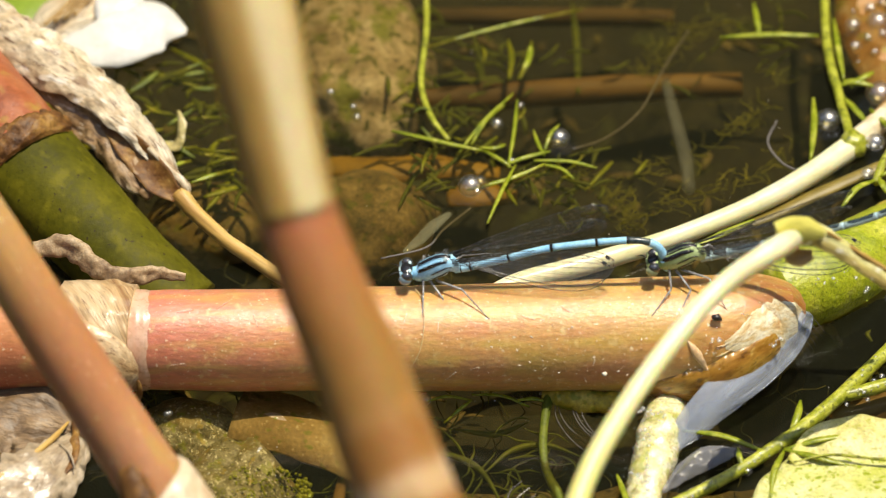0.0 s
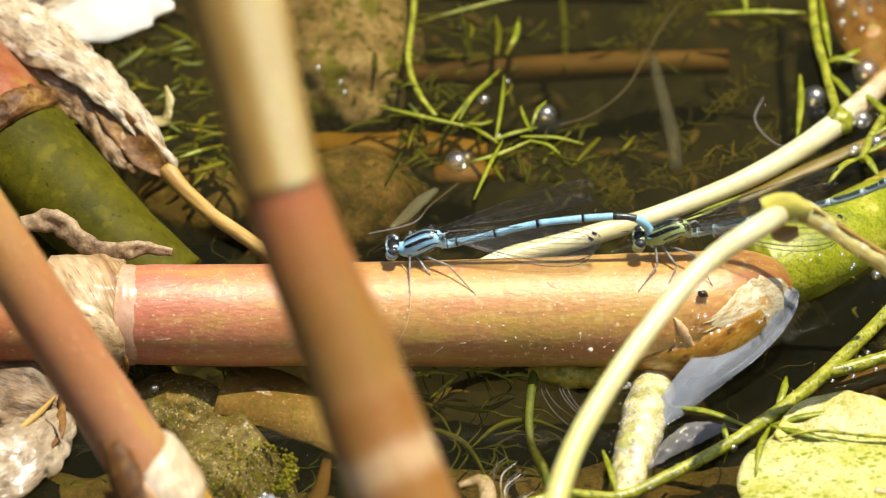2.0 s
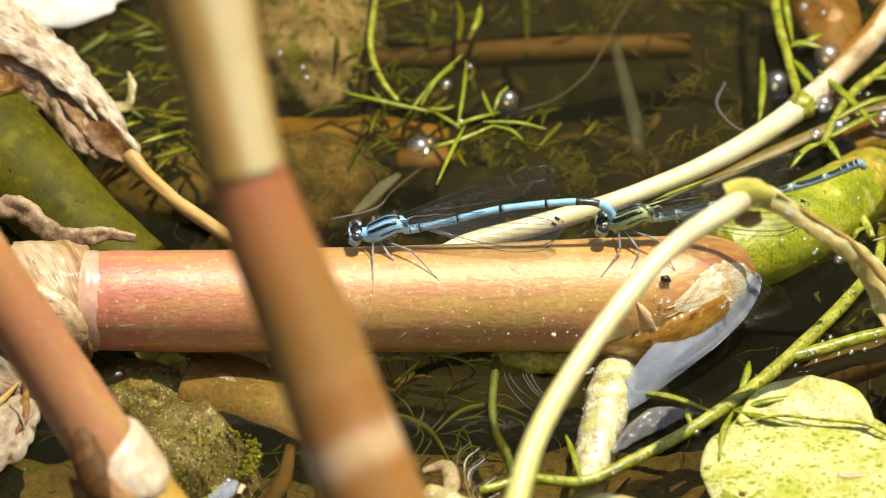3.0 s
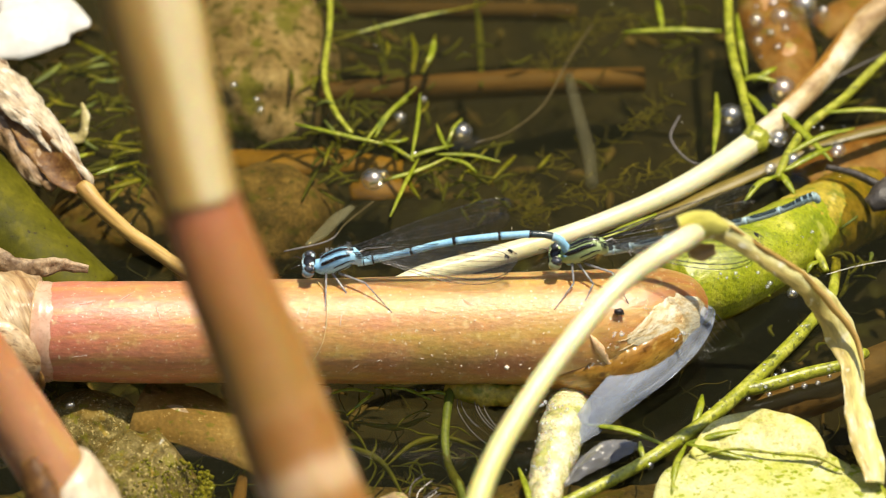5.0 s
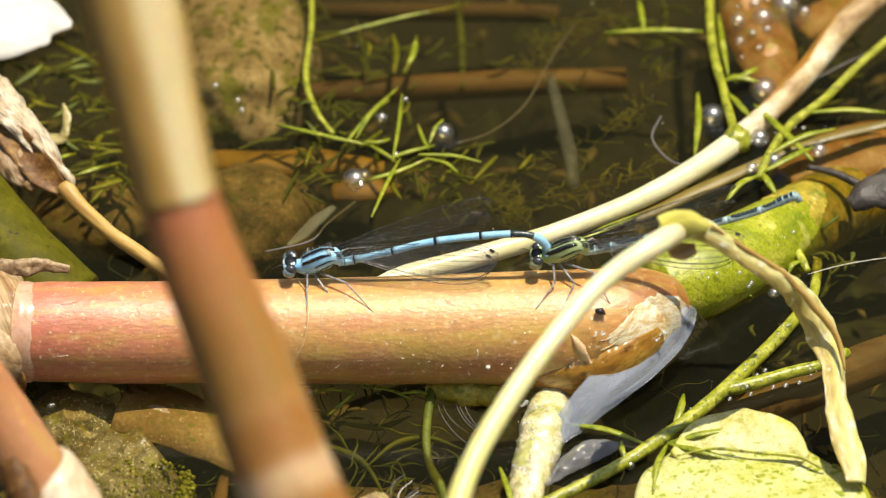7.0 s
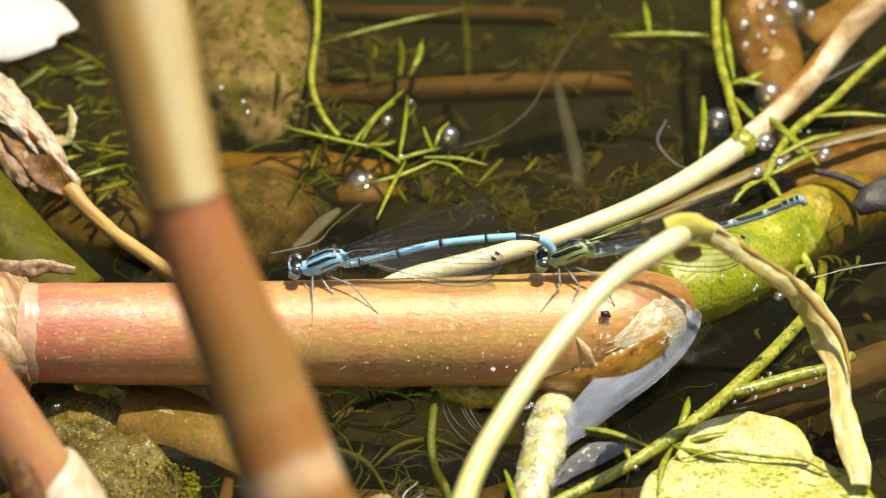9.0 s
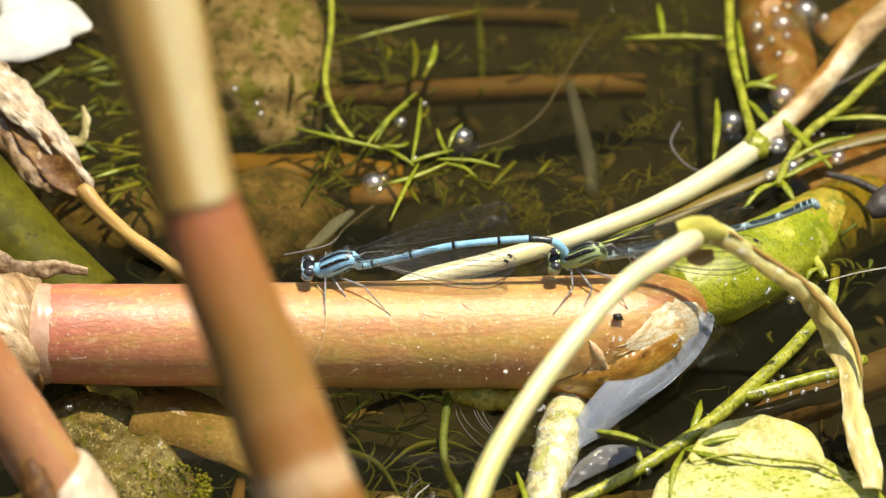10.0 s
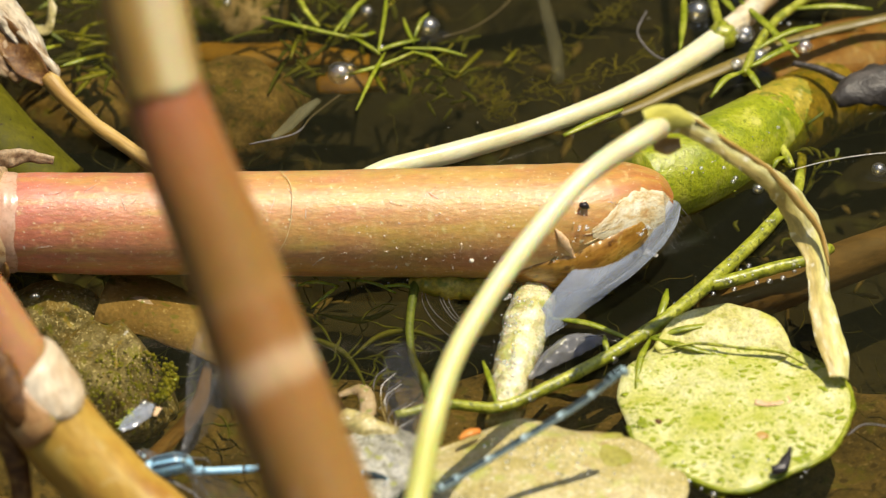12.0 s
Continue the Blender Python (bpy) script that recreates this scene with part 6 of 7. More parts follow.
# sunken weed growing round the stones: dull green sprigs
def sprig(base, count, spread_mm, size, mat, label, z0=-4.0):
    t = thing("sunken_weed_sprig", base, label, "water weed", "sunken weed")
    for k in range(count):
        p = Vector(base) + Vector((random.gauss(0, spread_mm), random.gauss(0, spread_mm * 1.2), random.uniform(-1.5, 1.5)))
        d = random.uniform(0, 2 * math.pi)
        if base[1] < -20:
            pts = [p]
            for j in range(4):
                d += random.uniform(-0.7, 0.7)
                pts.append(pts[-1] + Vector((math.cos(d), math.sin(d), random.uniform(-0.15, 0.25))) * size * random.uniform(0.4, 0.8))
            part("shoot", Build().tube(pts, [0.05, random.uniform(0.08, 0.22), 0.12, 0.04], 18, 6, rough=0.4, rough_size=0.8, seed=k), mat, t)
            continue
        q = p + Vector((math.cos(d), math.sin(d), random.uniform(-0.2, 0.5))) * size * random.uniform(0.6, 1.3)
        weed_leaf(t, p, q, random.uniform(0.6, 1.1), mat)
    return t


for base, count, sp_, size in [((-13.7, 17.8, -2.0), 16, 2.6, 3.2), ((-6.6, 41.3, -5.0), 14, 3.5, 4.0), ((2.1, 14.2, -3.0), 14, 2.2, 2.6), ((25.7, 43.3, -4.0), 16, 4.0, 4.0), ((-9.3, 29.5, -4.0), 14, 4.0, 4.0), ((-50.5, 35.7, -2.0), 14, 4.5, 3.6),
                               ((-41.1, 22.6, -3.0), 10, 3.0, 3.0), ((47.5, -0.7, -2.0), 12, 2.5, 3.0), ((50.1, 40.0, -3.0), 12, 5.0, 4.0), ((-15.8, 47.6, -4.0), 10, 2.0, 3.0), ((-11.0, -29.6, -3.0), 16, 3.0, 2.6), ((-4.9, -34.5, -3.0), 16, 3.0, 2.4), ((-32.6, -25.1, -4.0), 16, 3.0, 2.2), ((-24.3, -34.9, -4.0), 16, 3.0, 2.4), ((-46.7, -22.7, -3.0), 12, 2.0, 2.0), ((44.5, -11.7, -4.0), 12, 4.0, 2.6)]:
    sprig(base, count, sp_, size, WEED_DARK, "dull green weed sprig under the water")

# crumbs of rotting plants on the bed: too many to count
b = Build()
for k in range(520):
    x, y = random.uniform(-75, 75), random.uniform(-62, 60)
    z = bed_height(x, y) + random.uniform(0.3, 5.0) * (random.random() ** 2)
    d = random.uniform(0, 2 * math.pi)
    l = random.uniform(0.8, 4.5)
    p = Vector((x, y, z))
    q = p + Vector((math.cos(d) * l, math.sin(d) * l, random.uniform(-0.3, 0.5)))
    b.blade([p, (p + q) / 2 + Vector((0, 0, random.uniform(0, 0.5))), q], [0.3, random.uniform(0.4, 1.6), 0.3], 5, 2, 0.25, 0.2, 0.2, 1.5, seed=k)
DETRITUS = surface("detritus", [(0.03, 0.022, 0.008), (0.09, 0.065, 0.02), (0.17, 0.13, 0.05), (0.12, 0.13, 0.012)], 5, grain=0.4, rough=0.8, bump=0.4)
tagged(single("plant_crumbs", b, DETRITUS, "brown and olive crumbs of rotting plants on the bed", "debris"), kind="stuff")
b = Build()
for k in range(600):
    x, y = random.uniform(-72, 72), random.uniform(-60, 58)
    p = Vector((x, y, bed_height(x, y) + random.uniform(2, 13)))
    d = random.uniform(0, 2 * math.pi)
    pts = [p]
    for q in range(4):
        d += random.uniform(-0.8, 0.8)
        pts.append(pts[-1] + Vector((math.cos(d), math.sin(d), random.uniform(-0.25, 0.25))) * random.uniform(0.8, 2.2))
    b.tube(pts, random.uniform(0.03, 0.09), 9, 4, rough=0.5, rough_size=0.6, seed=k)
tagged(single("moss_threads", b, surface("moss_thread", [(0.025, 0.028, 0.004), (0.06, 0.06, 0.008), (0.12, 0.11, 0.025)], 3, rough=0.8, bump=0.3), "olive mossy threads over the pond bed", "algae"), kind="stuff")


def thin_thread(pts, r, mat, label):
    single("pale_thread", Build().tube(pts, r, 40, 6), mat, label, "root", "thin root threads")


thin_thread([(2.5, 18.9, 0.0), (6.6, 21.3, -0.3), (10.8, 26.6, -0.5), (14.0, 35.1, -0.6), (16.9, 41.8, -0.8)], 0.13, GHOST, "thin pale thread in the water, roots and painted ripple glints")
thin_thread([(44.6, -5.2, 0.2), (48.7, -3.7, 0.3), (53.5, -2.5, 0.3), (58.3, -1.8, 0.3)], 0.05, WHITE_FLAKE, "fine white thread on the water")
thin_thread([(54.8, 36.3, 0.4), (49.8, 32.9, 0.4), (45.5, 29.5, 0.4)], 0.10, GHOST, "thin pale thread in the water, roots and painted ripple glints")
thin_thread([(27.4, 23.8, 0.1), (26.3, 19.6, 0.1), (28.6, 15.5, -0.0), (32.1, 14.7, -0.2)], 0.12, GHOST, "thin pale thread in the water, roots and painted ripple glints")
thin_thread([(50.0, -51.3, 0.1), (52.0, -49.6, 0.2), (55.3, -49.9, 0.1)], 0.10, GHOST, "thin pale thread in the water, roots and painted ripple glints")
thin_thread([(-20.7, -1.1, 0.2), (-15.3, 1.1, 0.0), (-13.3, 4.4, -0.2), (-9.9, 8.6, -0.3)], 0.10, GHOST, "thin pale thread in the water, roots and painted ripple glints")
# concentric ripple glints on the water, drawn as pale curved threads
for k in range(11):
    u = k / 10
    p = Vector((-3.5, -39.2, 0.1)).lerp(Vector((1.2, -51.7, 0.1)), u) + Vector((random.uniform(-1, 1), random.uniform(-1, 1), 0))
    thin_thread([p, p + Vector((-1.6 - u, -2.6, -0.1)), p + Vector((-1.0, -6.5 - 3 * random.random(), -0.4)), p + Vector((1.5, -10.5, -0.8))], [0.03, 0.06, 0.055, 0.02], WHITE_FLAKE if k % 2 else GHOST, "thin pale thread in the water, roots and painted ripple glints")

for pts in ([(-15.0, -31.8, -3.0), (-11.6, -33.0, -2.6), (-8.3, -35.9, -2.6), (-5.6, -42.3, -3.0)], [(-8.3, -35.9, -2.6), (-4.9, -32.4, -2.2), (-0.9, -31.7, -2.0), (3.1, -33.2, -2.4)], [(-12.4, -26.6, -4.0), (-7.0, -27.6, -4.0), (-3.0, -25.6, -4.0)]):
    single("sunken_shoot", Build().tube(pts, [0.06, 0.3, 0.42, 0.3, 0.05], 30, 8, rough=0.2, rough_size=1.5), WEED_DARK, "dull olive weed shoot under the water", "water weed", "sunken weed")
b = Build().blade([(18.8, 2.5, -0.3), (25.0, 5.7, 0.0), (32.7, 10.6, 0.2), (42.4, 16.6, 0.4), (49.4, 19.9, 0.5), (59.2, 23.3, 0.5)], [0.6, 1.5, 1.9, 1.6, 1.5, 1.4], 50, 6, 0.35, 0.25, 0.2, 5)
single("tan_leaf_blade", b, surface("tan_blade", [(0.09, 0.07, 0.010), (0.19, 0.14, 0.024), (0.28, 0.21, 0.055)], 3, (1, 6, 1), uv=True, grain=0.3, rough=0.45, bump=0.4), "long olive-tan leaf blade floating under the cream stem", "leaf")
b = Build().blade([(17.1, 0.3, 0.6), (20.5, 2.3, 1.0), (24.3, 4.8, 0.9)], [0.5, 1.0, 0.4], 14, 4, 0.25, 0.2)
single("green_leaf_sliver", b, WEED, "bright green sliver of leaf by the cream stem", "leaf")
b = Build().blade([(38.5, 55.1, -2.0), (39.3, 44.8, -1.6), (40.9, 36.3, -1.6), (41.8, 28.7, -2.4)], [6, 8.5, 7.5, 3], 24, 8, 0.5, 0.35, 0.8, 4)
single("sunken_orange_leaf", b, SUNK_ORANGE, "orange-brown leaf under froth", "leaf", "sunken leaves")
b = Build().blade([(44.9, 42.1, -2.0), (48.8, 45.1, -1.8), (53.2, 50.7, -2.0)], [4, 6, 4], 16, 6, 0.5, 0.3, 0.6, 4)
single("sunken_orange_leaf", b, SUNK_ORANGE, "orange-brown leaf under water", "leaf", "sunken leaves")

b = Build().blade([(30.4, -57.3, -0.3), (32.7, -58.8, -0.3), (36.0, -60.7, -0.3)], [1.2, 2.6, 3.0], 20, 8, 0.3, 0.2, 0.3, 2)
single("sunken_yellow_leaf", b, ALGAE_SPECK, "yellow-green edge of a leaf under the floating leaf", "leaf", "sunken leaves")

# ---- bubbles on the water ----
first = None
FROTH = [((30.4 + random.gauss(0, 1.5), -60.4 + random.gauss(0, 0.7), 0.25), random.choice((0.22, 0.3, 0.38, 0.5))) for k in range(24)]
FROTH += [((27.6 + random.gauss(0, 0.7), -57.2 + random.gauss(0, 0.7), 0.25), random.choice((0.2, 0.3, 0.5))) for k in range(7)]
for c, r in FROTH + [((-10.0, 12.0, 0.2), 1.5), ((-8.9, 12.4, 0.3), 1.0), ((0.8, 20.7, 0.2), 1.3), ((-6.8, 23.4, 0.2), 0.8), ((-3.9, 26.8, 0.2), 0.45), ((-5.0, 16.4, 0.4), 0.5), ((-27.2, 29.4, 0.2), 0.5), ((-24.4, 26.7, 0.2), 0.45), ((-23.9, 24.8, 0.2), 0.5),
             ((33.7, 23.6, 0.4), 1.5), ((40.1, 28.4, 0.4), 1.7), ((39.3, 18.1, 1.6), 1.2), ((40.9, 13.9, 1.6), 1.1), ((46.5, 15.9, 1.5), 1.0), ((43.8, 6.4, 1.0), 0.9), ((43.3, 3.9, 1.0), 0.9), ((38.2, 12.5, 1.6), 0.8),
             ((37.8, 40.9, 0.4), 1.6), ((40.3, 42.5, 0.4), 1.4), ((43.1, 43.6, 0.4), 1.8), ((37.4, 37.7, 0.4), 1.2), ((44.2, 44.7, 0.4), 1.2), ((39.0, 45.2, 0.4), 1.3), ((-45.5, -28.3, 0.3), 0.4), ((55.0, -5.0, 0.2), 0.9),
             ((40.4, -9.0, 0.6), 0.7), ((22.7, -39.3, 0.8), 0.6), ((16.4, -42.6, 0.6), 0.7), ((13.1, -45.8, 0.6), 0.6), ((-15.3, -26.2, 0.4), 0.8),
             ((39.2, 39.4, 0.3), 0.8), ((41.1, 40.5, 0.3), 0.7), ((42.2, 41.4, 0.3), 0.9), ((39.6, 36.4, 0.3), 0.6), ((36.8, 43.7, 0.3), 0.7), ((41.6, 45.0, 0.3), 0.9), ((44.8, 42.6, 0.3), 0.8), ((38.4, 34.6, 0.3), 0.5),
             ((39.9, -25.5, 0.5), 0.35), ((41.4, -25.2, 0.5), 0.4), ((43.0, -24.7, 0.5), 0.35), ((37.2, -26.7, 0.5), 0.35), ((34.7, -27.5, 0.5), 0.3), ((39.0, -22.8, 0.7), 0.35), ((38.0, -23.6, 0.7), 0.3), ((44.4, -23.5, 0.5), 0.3),
             ((37.5, -12.7, 5.6), 0.35), ((37.2, -13.1, 5.4), 0.3), ((25.5, -56.3, 0.3), 0.4), ((30.1, -60.2, 0.3), 0.5), ((29.4, -59.5, 0.3), 0.35), ((-32.3, -47.2, 0.6), 0.6), ((-45.8, -28.4, 0.3), 0.4)]:
    if c[1] > 33:
        r *= random.choice((0.4, 0.6, 0.8, 1.0))
        c = (c[0] + random.uniform(-0.8, 0.8), c[1] + random.uniform(-0.8, 0.8), c[2])
    if first is None:
        first = single("air_bubble", Build().blob((0, 0, 0), (1, 1, 0.85), 3, 0.0), BUBBLE, "clear air bubble on the water's surface", "bubble", "air bubbles")
        first.scale = (r, r, r)
        first.location = Vector(c) * MM
    else:
        o = copy_thing(first, Matrix.Translation(Vector(c) * MM))
        o.scale = (r, r, r)
    DIMPLES.append((c[0], c[1], r, 0.5 * r))

xs = spread(84, 1.2, 2400)
b = Build()
b.quad_grid([[P(x, y, water_height(x, y)) for x in xs] for y in xs])
tagged(single("water", b, WATER, "clear brownish still pond water", "water"), kind="structure")

# glints on the wet plants, built as whitened beads of water: too many to count
DROP = clear("glint_drop", (0.97, 0.98, 0.97), 2.6, 0.40, milk=0.10, milk_color=(0.86, 0.88, 0.88))
b = Build()
for a, c, w, n in [((9.1, -48.4, 1.4), (17.0, -43.6, 1.5), 0.5, 26), ((17.0, -43.6, 1.5), (26.4, -36.1, 1.8), 0.5, 20), ((26.4, -36.1, 1.8), (42.8, -14.7, 1.6), 0.5, 30), ((34.2, -27.3, 1.7), (46.0, -22.5, 1.4), 0.6, 22),
                   ((11.4, -34.6, 4.2), (10.0, -43.0, 3.2), 1.7, 46), ((30.0, -13.7, 7.0), (41.9, -1.4, 3.6), 2.2, 44), ((7.7, -58.6, 4.0), (20.8, -61.1, 3.8), 3.6, 60), ((29.4, -57.4, 1.2), (44.5, -58.2, 1.2), 3.0, 26),
                   ((35.5, 18.2, 2.2), (48.0, 19.3, 2.2), 2.6, 26), ((-9.7, -26.4, 0.4), (1.1, -26.0, 0.4), 0.8, 14), ((-7.4, -56.6, 2.0), (-3.4, -63.2, 2.0), 1.6, 24), ((10.4, -32.4, 4.2), (13.4, -32.6, 3.6), 0.8, 18), ((18.5, -27.6, 10.4), (20.0, -26.9, 10.7), 0.5, 9), ((15.7, -29.6, 7.5), (16.4, -29.4, 8.0), 0.3, 4), ((22.1, -24.8, 11.6), (23.4, -23.3, 12.1), 0.5, 5), ((25.8, -25.5, 8.3), (27.8, -24.5, 8.7), 0.7, 12)]:
    a, c = Vector(a), Vector(c)
    for k in range(n):
        o = a.lerp(c, random.random()) + Vector((random.gauss(0, w / 2), random.gauss(0, w / 2), 0))
        r = random.choice((0.08, 0.10, 0.13, 0.18, 0.26))
        b.blob(o, (r, r, r * 0.8), 2, 0.0)
tagged(single("glint_drops", b, DROP, "wet glints on the plants, built as milky beads of water", "water drops"), kind="stuff")

# pale dust and fibres on the lying stem and on the water: too many to count
b = Build()
for k in range(460):
    u, g = random.uniform(-47, 20), radians(random.uniform(-10, 105))
    r = 6.02 + max(0.0, u + 20) * 0.022
    o = Vector((u, -21.6 - r * math.sin(g), 6.0 + r * math.cos(g)))
    w = random.choice((0.03, 0.04, 0.05, 0.08))
    b.blob(o, (w * random.choice((1, 1, 2.4)), w, w * 0.8), 1, 0.3, 0.3, k, random.uniform(0, 180))
for k in range(160):
    o = Vector((random.uniform(-60, 62), random.uniform(-58, 52), 0.12))
    w = random.choice((0.03, 0.04, 0.06))
    b.blob(o, (w * random.choice((1, 1, 2)), w, w * 0.6), 1, 0.3, 0.3, k, random.uniform(0, 180))
for k in range(16):
    u, g = random.uniform(-45, 12), radians(random.uniform(10, 95))
    r = 6.1 + max(0.0, u + 20) * 0.022
    a = Vector((u, -21.6 - r * math.sin(g), 6.0 + r * math.cos(g)))
    g2 = g + random.uniform(-0.3, 0.3)
    c = Vector((u + random.uniform(-2.5, 2.5), -21.6 - r * math.sin(g2), 6.0 + r * math.cos(g2)))
    b.tube([a, (a + c) / 2 + Vector((0, -0.12, 0.12)), c], 0.03, 8, 4)
tagged(single("pale_dust", b, WHITE_FLAKE, "pale specks and fibres of dust on stem and water", "dust"), kind="stuff")
# ---- small bits on the log ----
b = Build().blob((19.3, -25.0, 12.2), (0.75, 0.5, 0.45), 1, 0.5, 0.6)
single("dark_seed", b, SEED, "tiny dark seed on the stem", "seed")
b = Build().blob((6.0, -28.2, 6.2), (0.3, 0.3, 0.25), 2, 0.2, 0.5)
single("pale_grain", b, WHITE_FLAKE, "tiny pale grain on the stem", "seed")
b = Build().tube([(-16.6, -19.2, 12.2), (-15.4, -21.9, 12.4), (-15.2, -25.2, 11.6), (-15.7, -27.1, 9.2), (-16.9, -28.0, 6.9)], [0.05, 0.06, 0.06, 0.055, 0.04], 30, 6)
single("hair", b, HAIR, "fine straw-coloured hair lying over the stem", "hair")
# small drifting flake; the white colour includes a bright glint on it
flake = single("white_flake", Build().blade([(-2.0, 0, 0), (-0.7, 0.1, 0.1), (0.8, -0.1, 0.1), (2.0, 0, 0)], [0.4, 1.0, 1.1, 0.5], 10, 4, 0.15, 0.3, 0.1), WHITE_FLAKE, "flake drifting at the stem end, its glint painted white", "plant debris")


# ---- the two damselflies; modelled round the thorax, in millimetres ----
def wing(parent, root, name, span, label):
    w = part(name, Build().blade([(0, 0, 0), (span * 0.2, 0, 0.05), (span * 0.45, 0, -0.2), (span * 0.7, 0, -0.35), (span * 0.9, 0, -0.2), (span, 0, 0.25)],
                                 [0.5, 0.7, 2.2, 3.6, 4.3, 4.2, 3.2, 0.9], 26, 6, 0.03, 0.0, 0.12, 3.0, up=(0, 1, 0)), WING, parent, label)
    half = [0.25, 0.35, 1.1, 1.8, 2.15, 2.1, 1.6, 0.45]
    mid = spline([(0, 0, 0), (span * 0.2, 0, 0.05), (span * 0.45, 0, -0.2), (span * 0.7, 0, -0.35), (span * 0.9, 0, -0.2), (span, 0, 0.25)], 26)
    v = Build()
    lines = []
    for s in (1.0, 0.82, 0.6, 0.3, 0.0, -0.35, -0.7, -1.0):
        pts = [mid[i] + Vector((0, 0, s * lerp_list(half, i / 25))) for i in range(0, 26)]
        lines.append(pts)
        v.tube(pts[:: 3] + [pts[-1]], 0.042 if abs(s) == 1 else 0.020, 24, 4)
    for i in range(7, 25):
        for a, c in zip(lines[:-1], lines[1:]):
            if random.random() < 0.6:
                v.tube([a[i], (a[i] + c[i]) / 2, c[i] + Vector((0.15, 0, 0))], 0.011, 3, 3)
    part("venation", v, VEIN, w)
    part("wing_mark", Build().blade([lines[0][22] + Vector((0, 0.03, -0.2)), lines[0][23] + Vector((0.2, 0.03, -0.25))], [0.4, 0.4], 4, 2, 0.06, up=(0, 1, 0)), BLACK, w, "small dark mark near the wing tip")
    return w


def damselfly(name, label, stripe_k, spine_pts, seg_ends, seg_mats, band_mats, thorax_mat, tip_hook, legs, head_at, wing_tilt):
    t = thing(name, (0, 0, 0), label, "damselfly", "damselflies in tandem")
    hx, hz = head_at
    face = PALE_BLUE if thorax_mat is BLUE else GREEN
    h = part("head", Build().blob((hx, 0, hz), (0.85, 1.6, 0.85), 3, 0.05, 1), thorax_mat, t)
    for s in (1, -1):
        e = part("eye", Build().blob((hx + 0.08, s * 1.26, hz + 0.34), (0.70, 0.64, 0.62), 3, 0.0), EYE, h, "glossy black eye")
        part("eye_underside", Build().blob((hx - 0.12, s * 1.34, hz - 0.06), (0.78, 0.70, 0.68), 3, 0.0), EYE_LOW if thorax_mat is BLUE else EYE_GREEN, h, "pale lower half of the eye")
        part("antenna", Build().tube([(hx - 0.7, s * 0.4, hz + 0.4), (hx - 1.4, s * 0.8, hz + 0.5), (hx - 2.1, s * 1.0, hz + 0.2)], [0.07, 0.05, 0.03], 8, 5), BLACK, h)
        part("eye_spot", Build().blob((hx + 0.42, s * 0.72, hz + 0.78), (0.20, 0.32, 0.14), 2, 0.0), face, h, "pale spot behind the eye")
        part("mouth_bar", Build().blob((hx - 0.72, s * 0.3, hz - 0.35), (0.22, 0.32, 0.10), 2, 0.0), BLACK, h)
    part("crown", Build().blob((hx + 0.02, 0, hz + 0.50), (0.74, 1.15, 0.42), 3, 0.05), BLACK, h, "black crown of the head")
    part("face_bar", Build().blob((hx - 0.66, 0, hz + 0.30), (0.24, 0.85, 0.16), 3, 0.0), face, h, "pale bar across the face")
    line, girth = [(hx + 0.5, 0, hz), (-2.2, 0, -0.40), (-1.0, 0, 0.10), (0.4, 0, 0.85), (1.5, 0, 1.0), (2.4, 0, 0.3)], [0.55, 1.0, 1.22, 1.25, 1.0, 0.5]
    th = part("thorax", Build().tube(line, girth, 30, 22, flat=1.10), thorax_mat, t)
    for s in (1, -1):
        def side(edge):
            return [(u, min(p * s, q * s), max(p * s, q * s)) for u, p, q in edge]
        k = stripe_k
        part("stripe", Build().patch(line, girth, side([(0.16, 40, 50), (0.26, 44 - 11 * k, 44 + 9 * k), (0.50, 44 - 10 * k, 44 + 9 * k), (0.66, 44 - 9 * k, 44 + 7 * k), (0.74, 42, 47)]), 0.05, 20, 6, flat=1.10, fat=0.06), BLACK, th, "black shoulder stripe")
        part("side_stripe", Build().patch(line, girth, side([(0.44, 84, 90), (0.58, 80, 88), (0.72, 74, 82), (0.82, 72, 78)]), 0.05, 16, 4, flat=1.10), BLACK, th, "thin black side stripe")
        part("lower_stripe", Build().patch(line, girth, side([(0.40, 116, 124), (0.60, 112, 122), (0.80, 104, 112)]), 0.05, 14, 4, flat=1.10), BLACK, th, "thin black lower stripe")
        part("pale_line", Build().patch(line, girth, side([(0.20, 13, 15), (0.45, 14, 17), (0.74, 13, 15)]), 0.09, 14, 3, flat=1.10), thorax_mat, th)
    part("back_ridge", Build().patch(line, girth, [(0.18, -14, 14), (0.40, -17 * stripe_k, 17 * stripe_k), (0.60, -17 * stripe_k, 17 * stripe_k), (0.78, -13, 13)], 0.06, 20, 6, flat=1.10, fat=0.05), BLACK, th, "black band down the back")
    tuft = Build()
    for q in range(120):
        x, s = random.uniform(-2.4, 1.4), random.uniform(-0.9, 0.9)
        z = 0.62 + 0.52 * (x + 1.9) - 0.25 * s * s
        tuft.tube([(x, s, z), (x - 0.05, s * 1.15, z + 0.3), (x - 0.15, s * 1.25, z + 0.55)], 0.018, 4, 3)
    part("bristle_tuft", tuft, GREY_LEG, th, "fine grey bristles")
    for q in range(3):
        part("wing_joint", Build().blob((0.9 + 0.35 * q, 0.45 * (q - 1), 2.05 - 0.12 * q), (0.32, 0.3, 0.26), 2, 0.2, 0.4), PALE_BLUE if thorax_mat is BLUE else GREEN, th)
    # abdomen
    sp = spline(spine_pts, 121)
    for k, (a, c) in enumerate(zip(seg_ends[:-1], seg_ends[1:])):
        i, j = int(a * 120), int(c * 120)
        pts = [sp[i], sp[(i + j) // 2], sp[j]]
